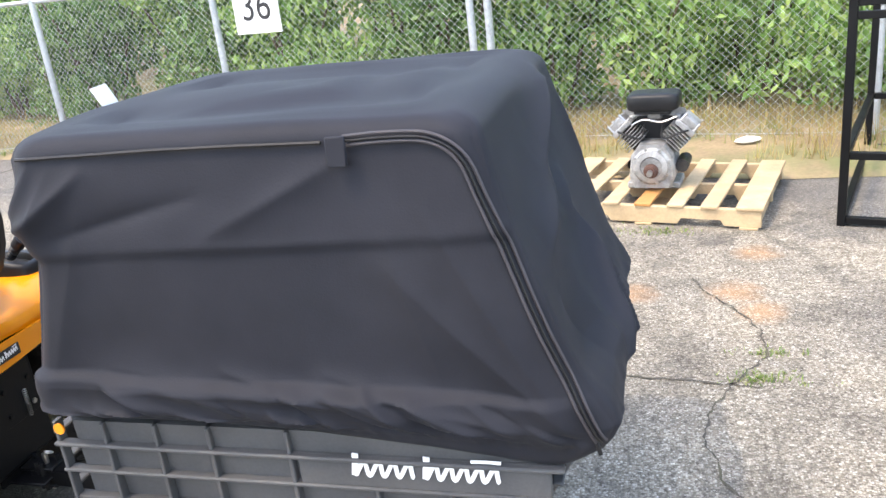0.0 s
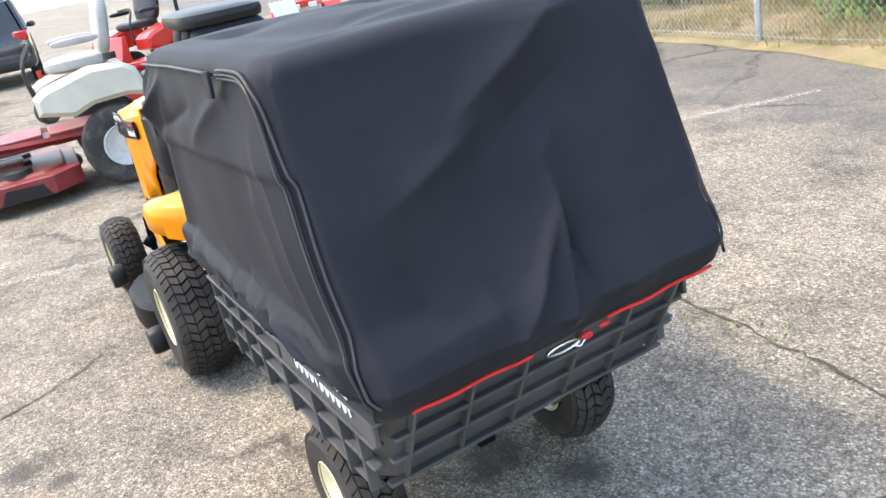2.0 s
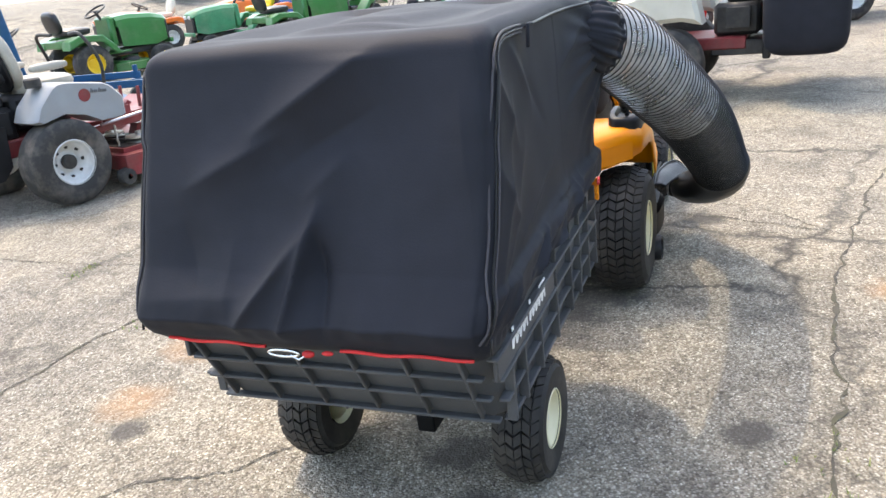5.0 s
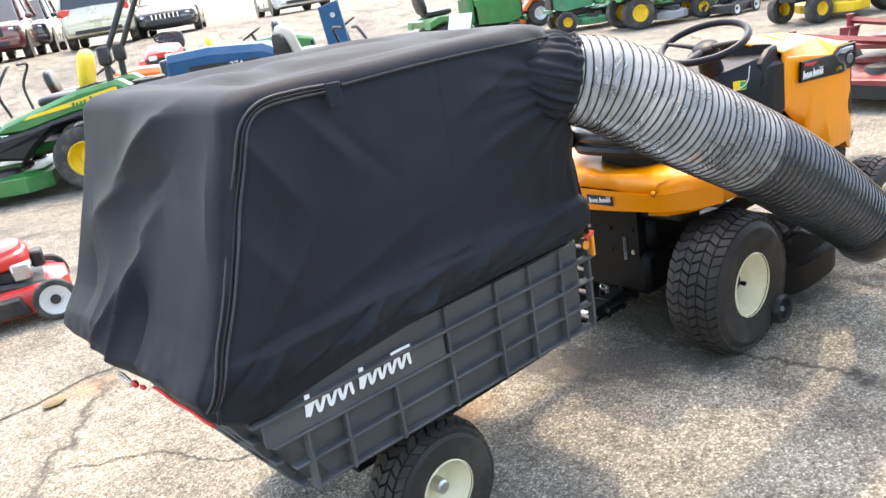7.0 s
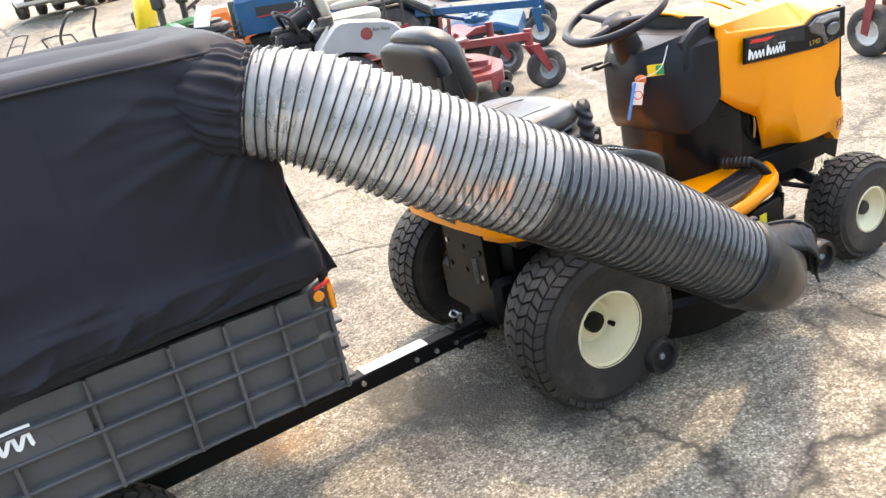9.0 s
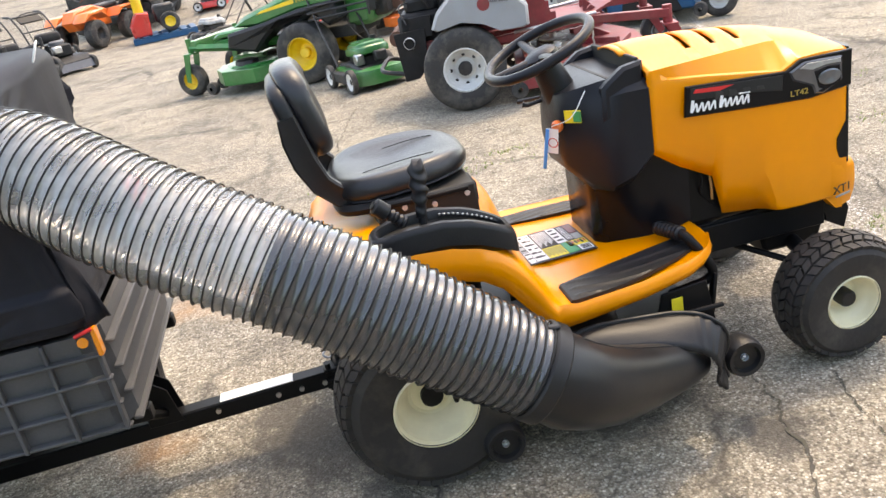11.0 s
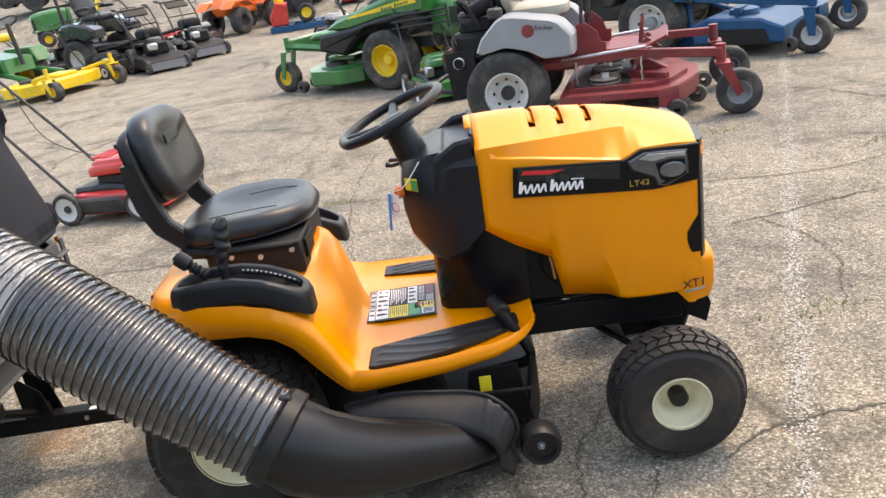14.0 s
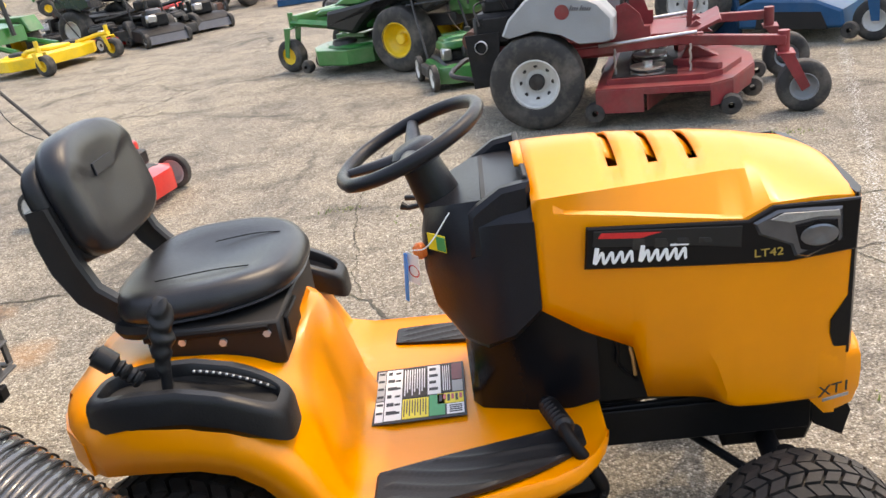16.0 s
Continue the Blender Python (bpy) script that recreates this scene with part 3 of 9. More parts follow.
# ---------------------------------------------------------------- ground
def build_ground():
    g = Geo()
    xs = [-160, -120, -90, -60, -45] + [-36 + 3 * i for i in range(33)] + [75, 100, 130, 160]
    ys = [-160, -100, -50, -20, -6, 0, 4, 8] + [10 + 2 * i for i in range(26)] + [75, 100, 130, 160]
    v = [(x, y, ground_height(x, y)) for x in xs for y in ys]
    k = len(ys)
    g.add(v, [(i * k + j, (i + 1) * k + j, (i + 1) * k + j + 1, i * k + j + 1) for i in range(len(xs) - 1) for j in range(k - 1)])
    tagged(new("ground", g.mesh("ground", ASPHALT, 60)), "sun-bleached cracked asphalt lot with loose stone chips", "ground", kind="structure")


build_ground()


EDGE = ((-14, -2.3), (-2.7, -3.46), (-1.3, -3.63), (-0.6, -3.85), (0.29, -4.38), (1.17, -4.60), (2.36, -4.90), (20, -6.9))


def edge_y(x):
    """The ragged edge between asphalt and verge."""
    for (xa, ya), (xb, yb) in zip(EDGE, EDGE[1:]):
        if x <= xb:
            return ya + (yb - ya) * (x - xa) / (xb - xa)
    return EDGE[-1][1]


def fence_y(x):
    return -4.62 - 0.13 * (x + 0.7)


def build_verge():
    """The dry soil and grass strip along the fence, on a low crown."""
    rnd = random.Random(4)
    g = Geo()
    nx, ny = 130, 10
    v, f = [], []
    for i in range(nx + 1):
        x = -14 + 34.0 * i / nx
        y0, y1 = edge_y(x) + 0.10 * noise.noise((x * 1.3, 0, 0)), -40.0
        for j in range(ny + 1):
            s = j / ny
            y = y0 + (y1 - y0) * s ** 2.2
            z = 0.004 + 0.06 * min(1, s * 6) + 0.03 * noise.noise((x * 1.1, y * 1.1, 3)) * min(1, s * 5)
            v.append((x, y, max(0.004, z) + max(0, -y - 9) * 0.10))
    for i in range(nx):
        for j in range(ny):
            a = i * (ny + 1) + j
            f.append((a, a + ny + 1, a + ny + 2, a + 1))
    g.add(v, f)
    tagged(new("verge", g.mesh("verge", SOIL, 60)), "dry soil strip with thin grass beside the fence", "soil", kind="structure")
    for name, m, count, ylo, yhi, hh in (("dry_grass", STRAW, 8000, 0.15, 1.7, 0.17), ("green_grass", GRASS, 8000, 0.0, 2.8, 0.10)):
        g = Geo()
        for _ in range(count):
            x = rnd.uniform(-6, 14)
            y = edge_y(x) - 0.07 - rnd.uniform(ylo, yhi)
            if noise.noise((x * 0.9, y * 0.9, 7 if m is STRAW else 2)) < (-0.05 if m is STRAW else 0.02):
                continue
            h = hh * rnd.uniform(0.4, 1.5)
            for _ in range(3):
                a, l = rnd.uniform(0, 6.28), rnd.uniform(0.1, 0.6) * h
                w = rnd.uniform(0.002, 0.005)
                dx, dy = math.cos(a), math.sin(a)
                g.add([(x - dy * w, y + dx * w, 0.02), (x + dy * w, y - dx * w, 0.02), (x + dx * l, y + dy * l, 0.02 + h)], [(0, 1, 2)])
        tagged(new(name, g.mesh(name, m, 0)), "thin blades of dry and green grass along the fence", "grass", kind="stuff")


build_verge()


def build_fence():
    root = thing("chain_link_fence", "galvanised chain link fence with steel posts and strands", "fence")
    top = 1.48
    for x in (-8.4, -5.9, -3.35, -0.74, -0.60, 1.70, 3.72, 6.2, 6.36, 8.9, 11.4, 14.0):
        part("post", Geo().tube([(x, fence_y(x), 0), (x, fence_y(x), top + 0.03)], 0.03, 14), GALV, root)
    for a, b in ((-8.4, -0.74), (-0.6, 3.72), (3.72, 14.0)):
        part("top_rail", Geo().tube([(a, fence_y(a), top), (b, fence_y(b), top)], 0.021, 10), GALV, root)
    g = Geo()
    pitch = 0.058
    k = int(top / (pitch * 0.5))
    x = -7.0
    i = 0
    while x < 9.0:
        pts = []
        for j in range(k + 1):
            xx = x + (pitch / 2 if (j % 2) ^ (i % 2) else 0)
            pts.append((xx, fence_y(xx) + 0.012 * (1 if j % 2 else -1) * 0.25 + 0.035, 0.04 + j * pitch * 0.49))
        g.tube(pts, 0.0020, 3)
        x += pitch / 2
        i += 1
    part("wire_mesh", g, WIRE, root, "zigzag galvanised wire mesh", 0)
    for z in (0.08,):
        g = Geo().tube([(xx, fence_y(xx) + 0.03, z + 0.01 * math.sin(xx * 3 + z * 9)) for xx in (-7 + 0.5 * q for q in range(33))], 0.0022, 4)
        part("strand_wire", g, WIRE, root, "straight strand wire", 0)
    ang = math.degrees(math.atan2(-0.13, 1))
    s = thing("number_sign", "white square plastic sign with black number hung on fence", "sign", 1.24, fence_y(1.24) + 0.07, ang + 180, 1.03)
    part("plate", Geo().box(0, 0, 0.22, 0.44, 0.012, 0.44, 0.004), PAPER, s)
    lettering("number", "36", 0.34, pose(0, -0.008, 0.11, 90, 0, 0), INK, s, "large dark numerals", 0.27)
    return root


build_fence()


def leaf_cloud(g, cx, cy, cz, rx, ry, rz, n, size, rnd):
    for _ in range(n):
        while True:
            p = Vector((rnd.uniform(-1, 1), rnd.uniform(-1, 1), rnd.uniform(-1, 1)))
            if 0.25 < p.length < 1:
                break
        if noise.noise(Vector((cx, cy, cz)) * 1.7 + p * 1.9) < -0.18:
            continue
        p = Vector((cx + p.x * rx, cy + p.y * ry, cz + p.z * rz))
        s = size * rnd.uniform(0.5, 1.3)
        m = Matrix.Translation(p) @ Euler((rnd.uniform(0, 6.3), rnd.uniform(0, 6.3), rnd.uniform(0, 6.3))).to_matrix().to_4x4()
        g.add([(-s, 0, 0), (0, -s * 0.42, 0.1 * s), (s, 0, 0), (0, s * 0.42, 0.1 * s)], [(0, 1, 2, 3)], m)


def build_bushes():
    rnd = random.Random(11)
    x = -8.0
    i = 0
    while x < 17:
        y = fence_y(x) - rnd.uniform(1.0, 2.0) - 0.04 * max(0, x)
        h = rnd.uniform(1.5, 2.5)
        m = LEAF if rnd.random() < 0.6 else LEAF_DARK
        b = thing("bush", "leafy green wild bush behind the wire fence", "bush", x, y, 0, group="bushes behind the fence")
        for k in range(5):
            a = rnd.uniform(0, 6.3)
            g = Geo().tube([(0.1 * math.cos(a), 0.1 * math.sin(a), 0), (0.3 * math.cos(a), 0.3 * math.sin(a), h * 0.45), (0.6 * math.cos(a), 0.5 * math.sin(a), h * 0.8)], [0.025, 0.016, 0.006], 6)
            part("stem", g, BARK, b)
        g = Geo()
        for k in range(13):
            a, r = rnd.uniform(0, 6.3), rnd.uniform(0, 0.8)
            leaf_cloud(g, r * math.cos(a), r * math.sin(a) * 0.7, rnd.uniform(0.25, h - 0.25), rnd.uniform(0.35, 0.6), rnd.uniform(0.3, 0.5), rnd.uniform(0.25, 0.45), 520, 0.055, rnd)
        tagged(part("leaves", g, m, b, smooth=0), "small green leaves", kind="stuff")
        x += rnd.uniform(0.65, 1.0)
        i += 1
    g = Geo()
    for k in range(330):
        x = rnd.uniform(-16, 30)
        d = rnd.uniform(0, 1)
        leaf_cloud(g, x, -7.3 - 0.15 * x - 4 * d, 0.5 + 3.6 * rnd.random() * (0.35 + 0.65 * d), 1.0, 0.8, 0.8, 230, 0.10, rnd)
    tagged(new("far_thicket", g.mesh("far_thicket", LEAF, 0)), "dense green thicket on the bank behind the fence", "thicket", kind="stuff")


build_bushes()


def build_lines():
    def stripe(x0, y0, x1, y1, w=0.10, keep=0.30, dash=0.0, coats=4):
        """Flakes of old paint, thick in a few places and nearly gone in between."""
        a, b = Vector((x0, y0, 0)), Vector((x1, y1, 0))
        d = (b - a).normalized()
        s = Vector((-d.y, d.x, 0)) * w / 2
        n = int((b - a).length / 0.008)
        rnd = random.Random(int(x0 * 100))
        g = Geo()
        up = Vector((0, 0, 0.003))
        for i in range(n):
            c = a + d * (0.008 * i)
            k = keep + 0.5 * max(0.0, noise.noise(c * 1.6 + Vector((3, 1, 0)))) + (0.9 if noise.noise(c * 2.1) > 0.42 else 0.0) * dash
            for _ in range(coats):
                if rnd.random() > k:
                    continue
                o = s * max(-1.1, min(1.1, rnd.gauss(0, 0.55)))
                r = rnd.uniform(0.0022, 0.0055)
                t0 = rnd.uniform(0, 6.28)
                q = c + d * rnd.uniform(0, 0.008) + o + up
                g.add([q + Vector((math.cos(t0 + z) * r * f, math.sin(t0 + z) * r * f, 0)) for z, f in ((0, 1.2), (1.3, 0.8), (2.6, 1.1), (4.2, 0.7), (5.2, 1.0))], [(0, 1, 2, 3, 4)])
        tagged(new("parking_line", g.mesh("parking_line", LINE_PAINT, 0)), "worn white painted parking line on asphalt", "parking line", "parking lines", "structure")
    stripe(0.28, -3.75, 1.35, -1.55, 0.09, 0.75, 0.6, 11)
    stripe(1.47, -0.62, 3.70, 5.35, 0.085, 0.62, 1.0, 6)
    stripe(5.2, -5.1, 6.3, -2.7, 0.10, 0.7, 0.5, 9)
    stripe(6.5, 4.2, 8.6, 9.5, 0.10, 0.6, 0.5, 8)


build_lines()


def build_cracks():
    """The long open cracks with dirt and a little grass in them."""
    rnd = random.Random(9)
    def crack(pts, w):
        path = spline([(x, y, 0) for x, y in pts], 160)
        g = Geo()
        rows = []
        for i, p in enumerate(path):
            d = (path[min(i + 1, 159)] - path[max(i - 1, 0)]).normalized()
            s = Vector((-d.y, d.x, 0))
            off = 0.030 * noise.noise(p * 4) + 0.022 * noise.noise(p * 13) + 0.012 * noise.noise(p * 37)
            ww = w * rnd.uniform(0.10, 0.85) * (0.6 + 0.8 * abs(noise.noise(p * 2.2)))
            c = p + s * off
            rows.append([tuple(c + s * ww / 2 + Vector((0, 0, 0.0035))), tuple(c - s * ww / 2 + Vector((0, 0, 0.0035)))])
        g.loft(rows, closed=False)
        tagged(new("asphalt_crack", g.mesh("asphalt_crack", CRACK, 0)), "dark open crack in the old asphalt", "crack", "cracks in the asphalt", "structure")
    crack([(-2.3, -0.95), (-1.14, -1.11), (0.15, -1.2), (1.48, -1.46), (2.9, -1.9)], 0.030)
    crack([(-2.4, 1.62), (-1.6, 1.74), (-1.1, 1.79), (-0.61, 1.69), (-0.35, 1.50), (0.08, 1.37), (0.30, 1.02), (0.5, 0.7)], 0.036)
    crack([(0.30, 4.7), (0.05, 3.66), (-0.04, 2.73), (0.0, 2.10), (0.03, 1.83), (0.10, 1.40)], 0.016)
    crack([(1.05, -0.1), (0.94, -0.30), (0.92, -0.48), (0.88, -0.66), (0.70, -1.15)], 0.020)
    crack([(1.12, -0.45), (1.09, -0.60), (1.01, -0.90), (0.65, -1.24), (0.62, -1.52), (0.4, -2.2)], 0.014)
    crack([(2.17, -1.18), (1.72, -1.45), (1.46, -1.86), (1.1, -2.3)], 0.014)
    crack([(-1.9, 1.02), (-1.65, 0.80), (-1.54, 0.56), (-1.43, 0.50), (-1.2, 0.2)], 0.018)
    crack([(1.9, 1.3), (3.0, 1.5), (4.8, 1.2)], 0.022)
    crack([(2.9, 2.2), (4.2, 2.9), (5.6, 2.7)], 0.024)
    crack([(-2.1, -1.9), (-2.35, -1.3), (-2.1, -0.6), (-2.5, 0.1)], 0.02)
    crack([(1.33, -0.42), (1.55, -0.30), (1.85, -0.25), (2.4, -0.2)], 0.018)
    crack([(2.05, 1.30), (2.16, 1.0), (2.15, 0.7), (2.0, 0.35)], 0.013)
    crack([(1.3, 1.95), (1.9, 1.95), (2.6, 1.9), (3.4, 2.1)], 0.020)
    crack([(2.8, 4.2), (3.3, 3.7), (3.6, 3.2), (4.4, 2.9)], 0.022)


def build_tufts():
    """Low weeds growing out of the open cracks."""
    rnd = random.Random(21)
    g = Geo()
    for cx, cy, r, n in ((-2.34, -1.01, 0.08, 110), (-2.36, -1.2, 0.06, 50), (-1.95, -2.54, 0.10, 120), (-1.55, -2.60, 0.10, 70), (2.9, 1.45, 0.16, 90), (3.5, 1.5, 0.12, 60), (1.9, 0.35, 0.12, 50), (0.6, 2.2, 0.15, 110), (0.95, 2.4, 0.08, 60), (-0.10, 2.5, 0.06, 40), (2.1, -0.3, 0.13, 60),
                         (-1.35, -1.1, 0.14, 40), (3.1, 2.3, 0.14, 50), (-0.6, 1.65, 0.10, 40), (2.3, 2.9, 0.12, 60)):
        for _ in range(n):
            x, y = rnd.gauss(cx, r), rnd.gauss(cy, r * 0.35)
            h = rnd.uniform(0.006, 0.022)
            for _ in range(3):
                a, l, w = rnd.uniform(0, 6.28), rnd.uniform(0.2, 1.2) * h, rnd.uniform(0.0012, 0.003)
                dx, dy = math.cos(a), math.sin(a)
                g.add([(x - dy * w, y + dx * w, 0), (x + dy * w, y - dx * w, 0), (x + dx * l, y + dy * l, h)], [(0, 1, 2)])
    tagged(new("crack_weeds", g.mesh("crack_weeds", GRASS, 0)), "sparse low green weeds in the asphalt cracks", "weeds", kind="stuff")


build_tufts()
CRACK = mat("crack_dirt", (0.07, 0.062, 0.05), 0.95, var=0.4, scale=8, fine=60, bump=0.5, dirt=(0.12, 0.12, 0.05), dirt_amount=0.5)
build_cracks()


# ---------------------------------------------------------------- the lawn tractor
tractor = thing("lawn_tractor", "yellow and black riding lawn tractor hitched to a cart", "lawn tractor")


def build_tractor():
    T = tractor
    # wheels
    for y, s in ((-0.375, -1), (0.375, 1)):
        t = wheel(T, 0.0, y, 0.250, 0.254, 0.205, 0.108, CREAM, s, 42, RUBBER)
        part("hub_recess", Geo().lathe([(0.030, -0.004), (0.030, -0.030), (0.022, -0.034), (0.0001, -0.034)], 20), FRAME, t, "black hub end")
        part("valve_hole", Geo().lathe([(0.008, -0.010), (0.008, -0.030), (0.0001, -0.030)], 10, Matrix.Translation((0.062, 0, -0.03))), FRAME, t)
    for y, s in ((-0.345, -1), (0.405, 1)):
        t = wheel(T, 1.22, y, 0.187, 0.190, 0.155, 0.078, CREAM, s, 34, RUBBER, steer=0)
        part("hub_cap", Geo().lathe([(0.026, -0.004), (0.026, -0.040), (0.021, -0.047), (0.0001, -0.048)], 20), BLACK, t, "black plastic hub cap")
    # hood: one shell with flat sides, a slanting facet and a crease below the flat crown
    def lerp_table(x, table):
        for (xa, *a), (xb, *b) in zip(table, table[1:]):
            if x <= xb:
                u = max(0.0, (x - xa) / (xb - xa))
                return [p + (q - p) * u for p, q in zip(a, b)]
        return table[-1][1:]
    SHELL = ((0.755, 0.205, 0.893, 0.964, 0.685), (0.83, 0.214, 0.884, 0.966, 0.63), (0.93, 0.220, 0.872, 0.962, 0.575), (0.955, 0.222, 0.868, 0.960, 0.455),
             (1.10, 0.226, 0.846, 0.944, 0.436), (1.135, 0.226, 0.842, 0.939, 0.433), (1.185, 0.226, 0.866, 0.930, 0.431), (1.26, 0.222, 0.867, 0.908, 0.431), (1.30, 0.217, 0.864, 0.897, 0.43), (1.340, 0.211, 0.858, 0.882, 0.42),
             (1.345, 0.209, 0.856, 0.880, 0.816), (1.360, 0.190, 0.850, 0.870, 0.812), (1.372, 0.150, 0.842, 0.858, 0.812), (1.380, 0.100, 0.836, 0.848, 0.812))
    CREASE = ((0.755, 0.203, 0.914), (0.95, 0.180, 0.913), (1.13, 0.150, 0.910), (1.22, 0.130, 0.900), (1.30, 0.105, 0.885), (1.345, 0.09, 0.872), (1.380, 0.05, 0.845))
    BELT = ((0.755, 0.745, 0.002), (0.80, 0.728, 0.010), (0.94, 0.655, 0.030), (1.06, 0.590, 0.036), (1.085, 0.54, 0.028), (1.100, 0.480, 0.012), (1.115, 0.445, 0.0), (1.378, 0.440, 0.0))
    rows = []
    for x in sorted({0.755 + 0.0195 * i for i in range(30)} | {0.93, 0.955, 1.135, 1.16, 1.185, 1.340, 1.345, 1.360, 1.372, 1.380}):
        w, zs, zt, zb = lerp_table(x, SHELL)
        yc, zc = lerp_table(x, CREASE)
        zm, ins = lerp_table(x, BELT)
        zm = min(max(zm, zb + 0.004), zs - 0.010)
        half = [(w - ins, zb), (w - ins * 0.5, (zb + zm) / 2), (w, zm), (w, (zm + zs) / 2 - 0.004), (w, max(zs - 0.020, (zm + zs) / 2)), (w - 0.004, zs - 0.004), (w - 0.014, min(zs, zc - 0.002) - 0.0), (max(yc, 0.0), zc),
                (yc * 0.66, zc + (zt - zc) * 0.43), (yc * 0.42, zc + (zt - zc) * 0.72), (yc * 0.2, zc + (zt - zc) * 0.93), (0, zt)]
        if half[6][0] < yc:
            half[6] = (yc + 0.002, (half[5][1] + zc) / 2)
        rows.append([(x, -y, z) for y, z in half] + [(x, y, z) for y, z in reversed(half[:-1])])
    shell = Geo().loft(rows, closed=False, caps=False)
    k = len(rows[0]) - 1
    gone = {a * k + i for a in range(len(rows) - 1) for i in range(8, k - 8) for lo in (0.908, 0.983, 1.058) if lo < (rows[a][0][0] + rows[a + 1][0][0]) / 2 < lo + 0.026}
    shell.f = [f for i, f in enumerate(shell.f) if i not in gone]
    hood = part("hood", shell.mesh("hood_shell", YELLOW, 26), None, T, "glossy amber-yellow hood with creased shoulders")
    sm = hood.modifiers.new("thickness", "SOLIDIFY")
    sm.thickness, sm.offset = 0.006, -1
    for lo in (0.908, 0.983, 1.058):
        at = min(rows, key=lambda r: abs(r[0][0] - lo - 0.015))
        mid = at[9:-9]
        lv = part("vent_louvre", Geo().loft([[(lo - 0.003, y, z - 0.006) for _, y, z in mid], [(lo + 0.014, y, z - 0.010) for _, y, z in mid], [(lo + 0.026, y, z - 0.017) for _, y, z in mid]], closed=False, caps=False), YELLOW, hood)
        lv.modifiers.new("thickness", "SOLIDIFY").thickness = 0.003
    crown = [p for p in rows[0] if abs(p[1]) < 0.125]
    lip = part("rear_lip", Geo().loft([[(0.734, y * 0.95, z - 0.001) for _, y, z in crown], [(0.754, y, z) for _, y, z in crown]], closed=False, caps=False), YELLOW, hood, "amber-yellow hood lip over the dash")
    lip.modifiers.new("thickness", "SOLIDIFY").thickness = 0.006
    # front bumper, running out of the hood sides below the grille notch
    g = Geo()
    rows = []
    for z, xr, k, xo in ((0.392, 1.300, 0.975, -0.012), (0.430, 1.268, 0.997, -0.002), (0.470, 1.262, 1.0, 0.0), (0.505, 1.262, 1.0, -0.002), (0.524, 1.264, 0.992, -0.010), (0.536, 1.275, 0.955, -0.030)):
        side = [(xr, 0.2185), (max(xr + 0.02, 1.292), 0.2190), (1.322, 0.2150), (1.354, 0.2070), (1.380, 0.193), (1.394, 0.150), (1.406, 0.0)]
        p = [(x + (xo if i > 2 else 0), -y * (k if i > 1 else 1), z) for i, (x, y) in enumerate(side)]
        rows.append(p + [(x, -y, z) for x, y, z in reversed(p[:-1])])
    g.loft(rows)
    part("bumper", g, YELLOW, hood, "amber-yellow front bumper", smooth=40)
    # black grille nose, cut back in a notch above the bumper
    g = Geo()
    rows = []
    for z, xs, ys, xf in ((0.525, 1.330, 0.2085, 1.382), (0.548, 1.312, 0.2165, 1.384), (0.575, 1.304, 0.2195, 1.384), (0.604, 1.304, 0.2195, 1.384), (0.652, 1.336, 0.2125, 1.384), (0.745, 1.338, 0.2130, 1.384), (0.860, 1.340, 0.2110, 1.376)):
        rows.append([(xs, -ys, z), (1.344, -0.2125, z), (1.358, -0.190, z), (xf - 0.008, -0.11, z), (xf, 0, z), (xf - 0.008, 0.11, z), (1.358, 0.190, z), (1.344, 0.2125, z), (xs, ys, z)])
    g.loft(rows)
    part("grille", g, HOOD_MARK, hood, "black front grille")
    for s in (-1, 1):
        # dark side inlay with air slot
        fl = Matrix.Diagonal((1, 1 if s < 0 else -1, 1, 1))
        g = Geo().prism([(0.841, 0.775), (0.849, 0.858), (1.143, 0.836), (1.186, 0.859), (1.300, 0.857), (1.341, 0.857), (1.338, 0.757), (1.215, 0.745), (1.05, 0.757)], -0.233, -0.222, 0.003, fl)
        inlay = part("side_inlay", g, HOOD_MARK, hood, "dark grey side panel inlay")
        # Near black sheet laid on the inlay for the shade inside the slot.
        g = Geo().prism([(0.858, 0.820), (0.862, 0.851), (1.130, 0.829), (1.128, 0.787), (1.05, 0.800)], -0.2345, -0.230, 0.001, fl)
        slot = part("air_slot", g, PITCH_BLACK, inlay, "near black sheet for the shaded air slot")
        part("hot_shroud", Geo().prism([(0.868, 0.836), (0.875, 0.846), (0.985, 0.836), (0.945, 0.828)], -0.2352, -0.2340, 0.0004, fl), RED_CORD, slot, "reddish engine shroud behind the slot")
        for k in range(4):
            part("engine_rib", Geo().prism([(0.93 + 0.04 * k, 0.806), (0.932 + 0.04 * k, 0.828 - 0.004 * k), (0.952 + 0.04 * k, 0.826 - 0.004 * k), (0.956 + 0.04 * k, 0.804)], -0.2350, -0.2340, 0.0004, fl), ENGINE, slot)
        script("script", 0.168, 0.034, fl @ pose(0.941, -0.2345, 0.781, 0, 3.0, 0), WHITE, inlay)
        g = Geo().prism([(1.147, 0.832), (1.193, 0.853), (1.250, 0.851), (1.309, 0.847), (1.312, 0.778), (1.250, 0.750), (1.224, 0.755), (1.216, 0.779), (1.158, 0.806)], -0.2375, -0.214, 0.006, fl)
        lamp = part("headlight", g, LENS, hood, "smoked clear headlight lens")
        # The sky's reflection in the lens is set in as a light grey strip.
        part("reflector", Geo().prism([(1.178, 0.836), (1.203, 0.846), (1.300, 0.841), (1.302, 0.829), (1.262, 0.832), (1.215, 0.826)], -0.2392, -0.2365, 0.001, fl), ALU, lamp, "lamp strip coloured light grey like reflected sky")
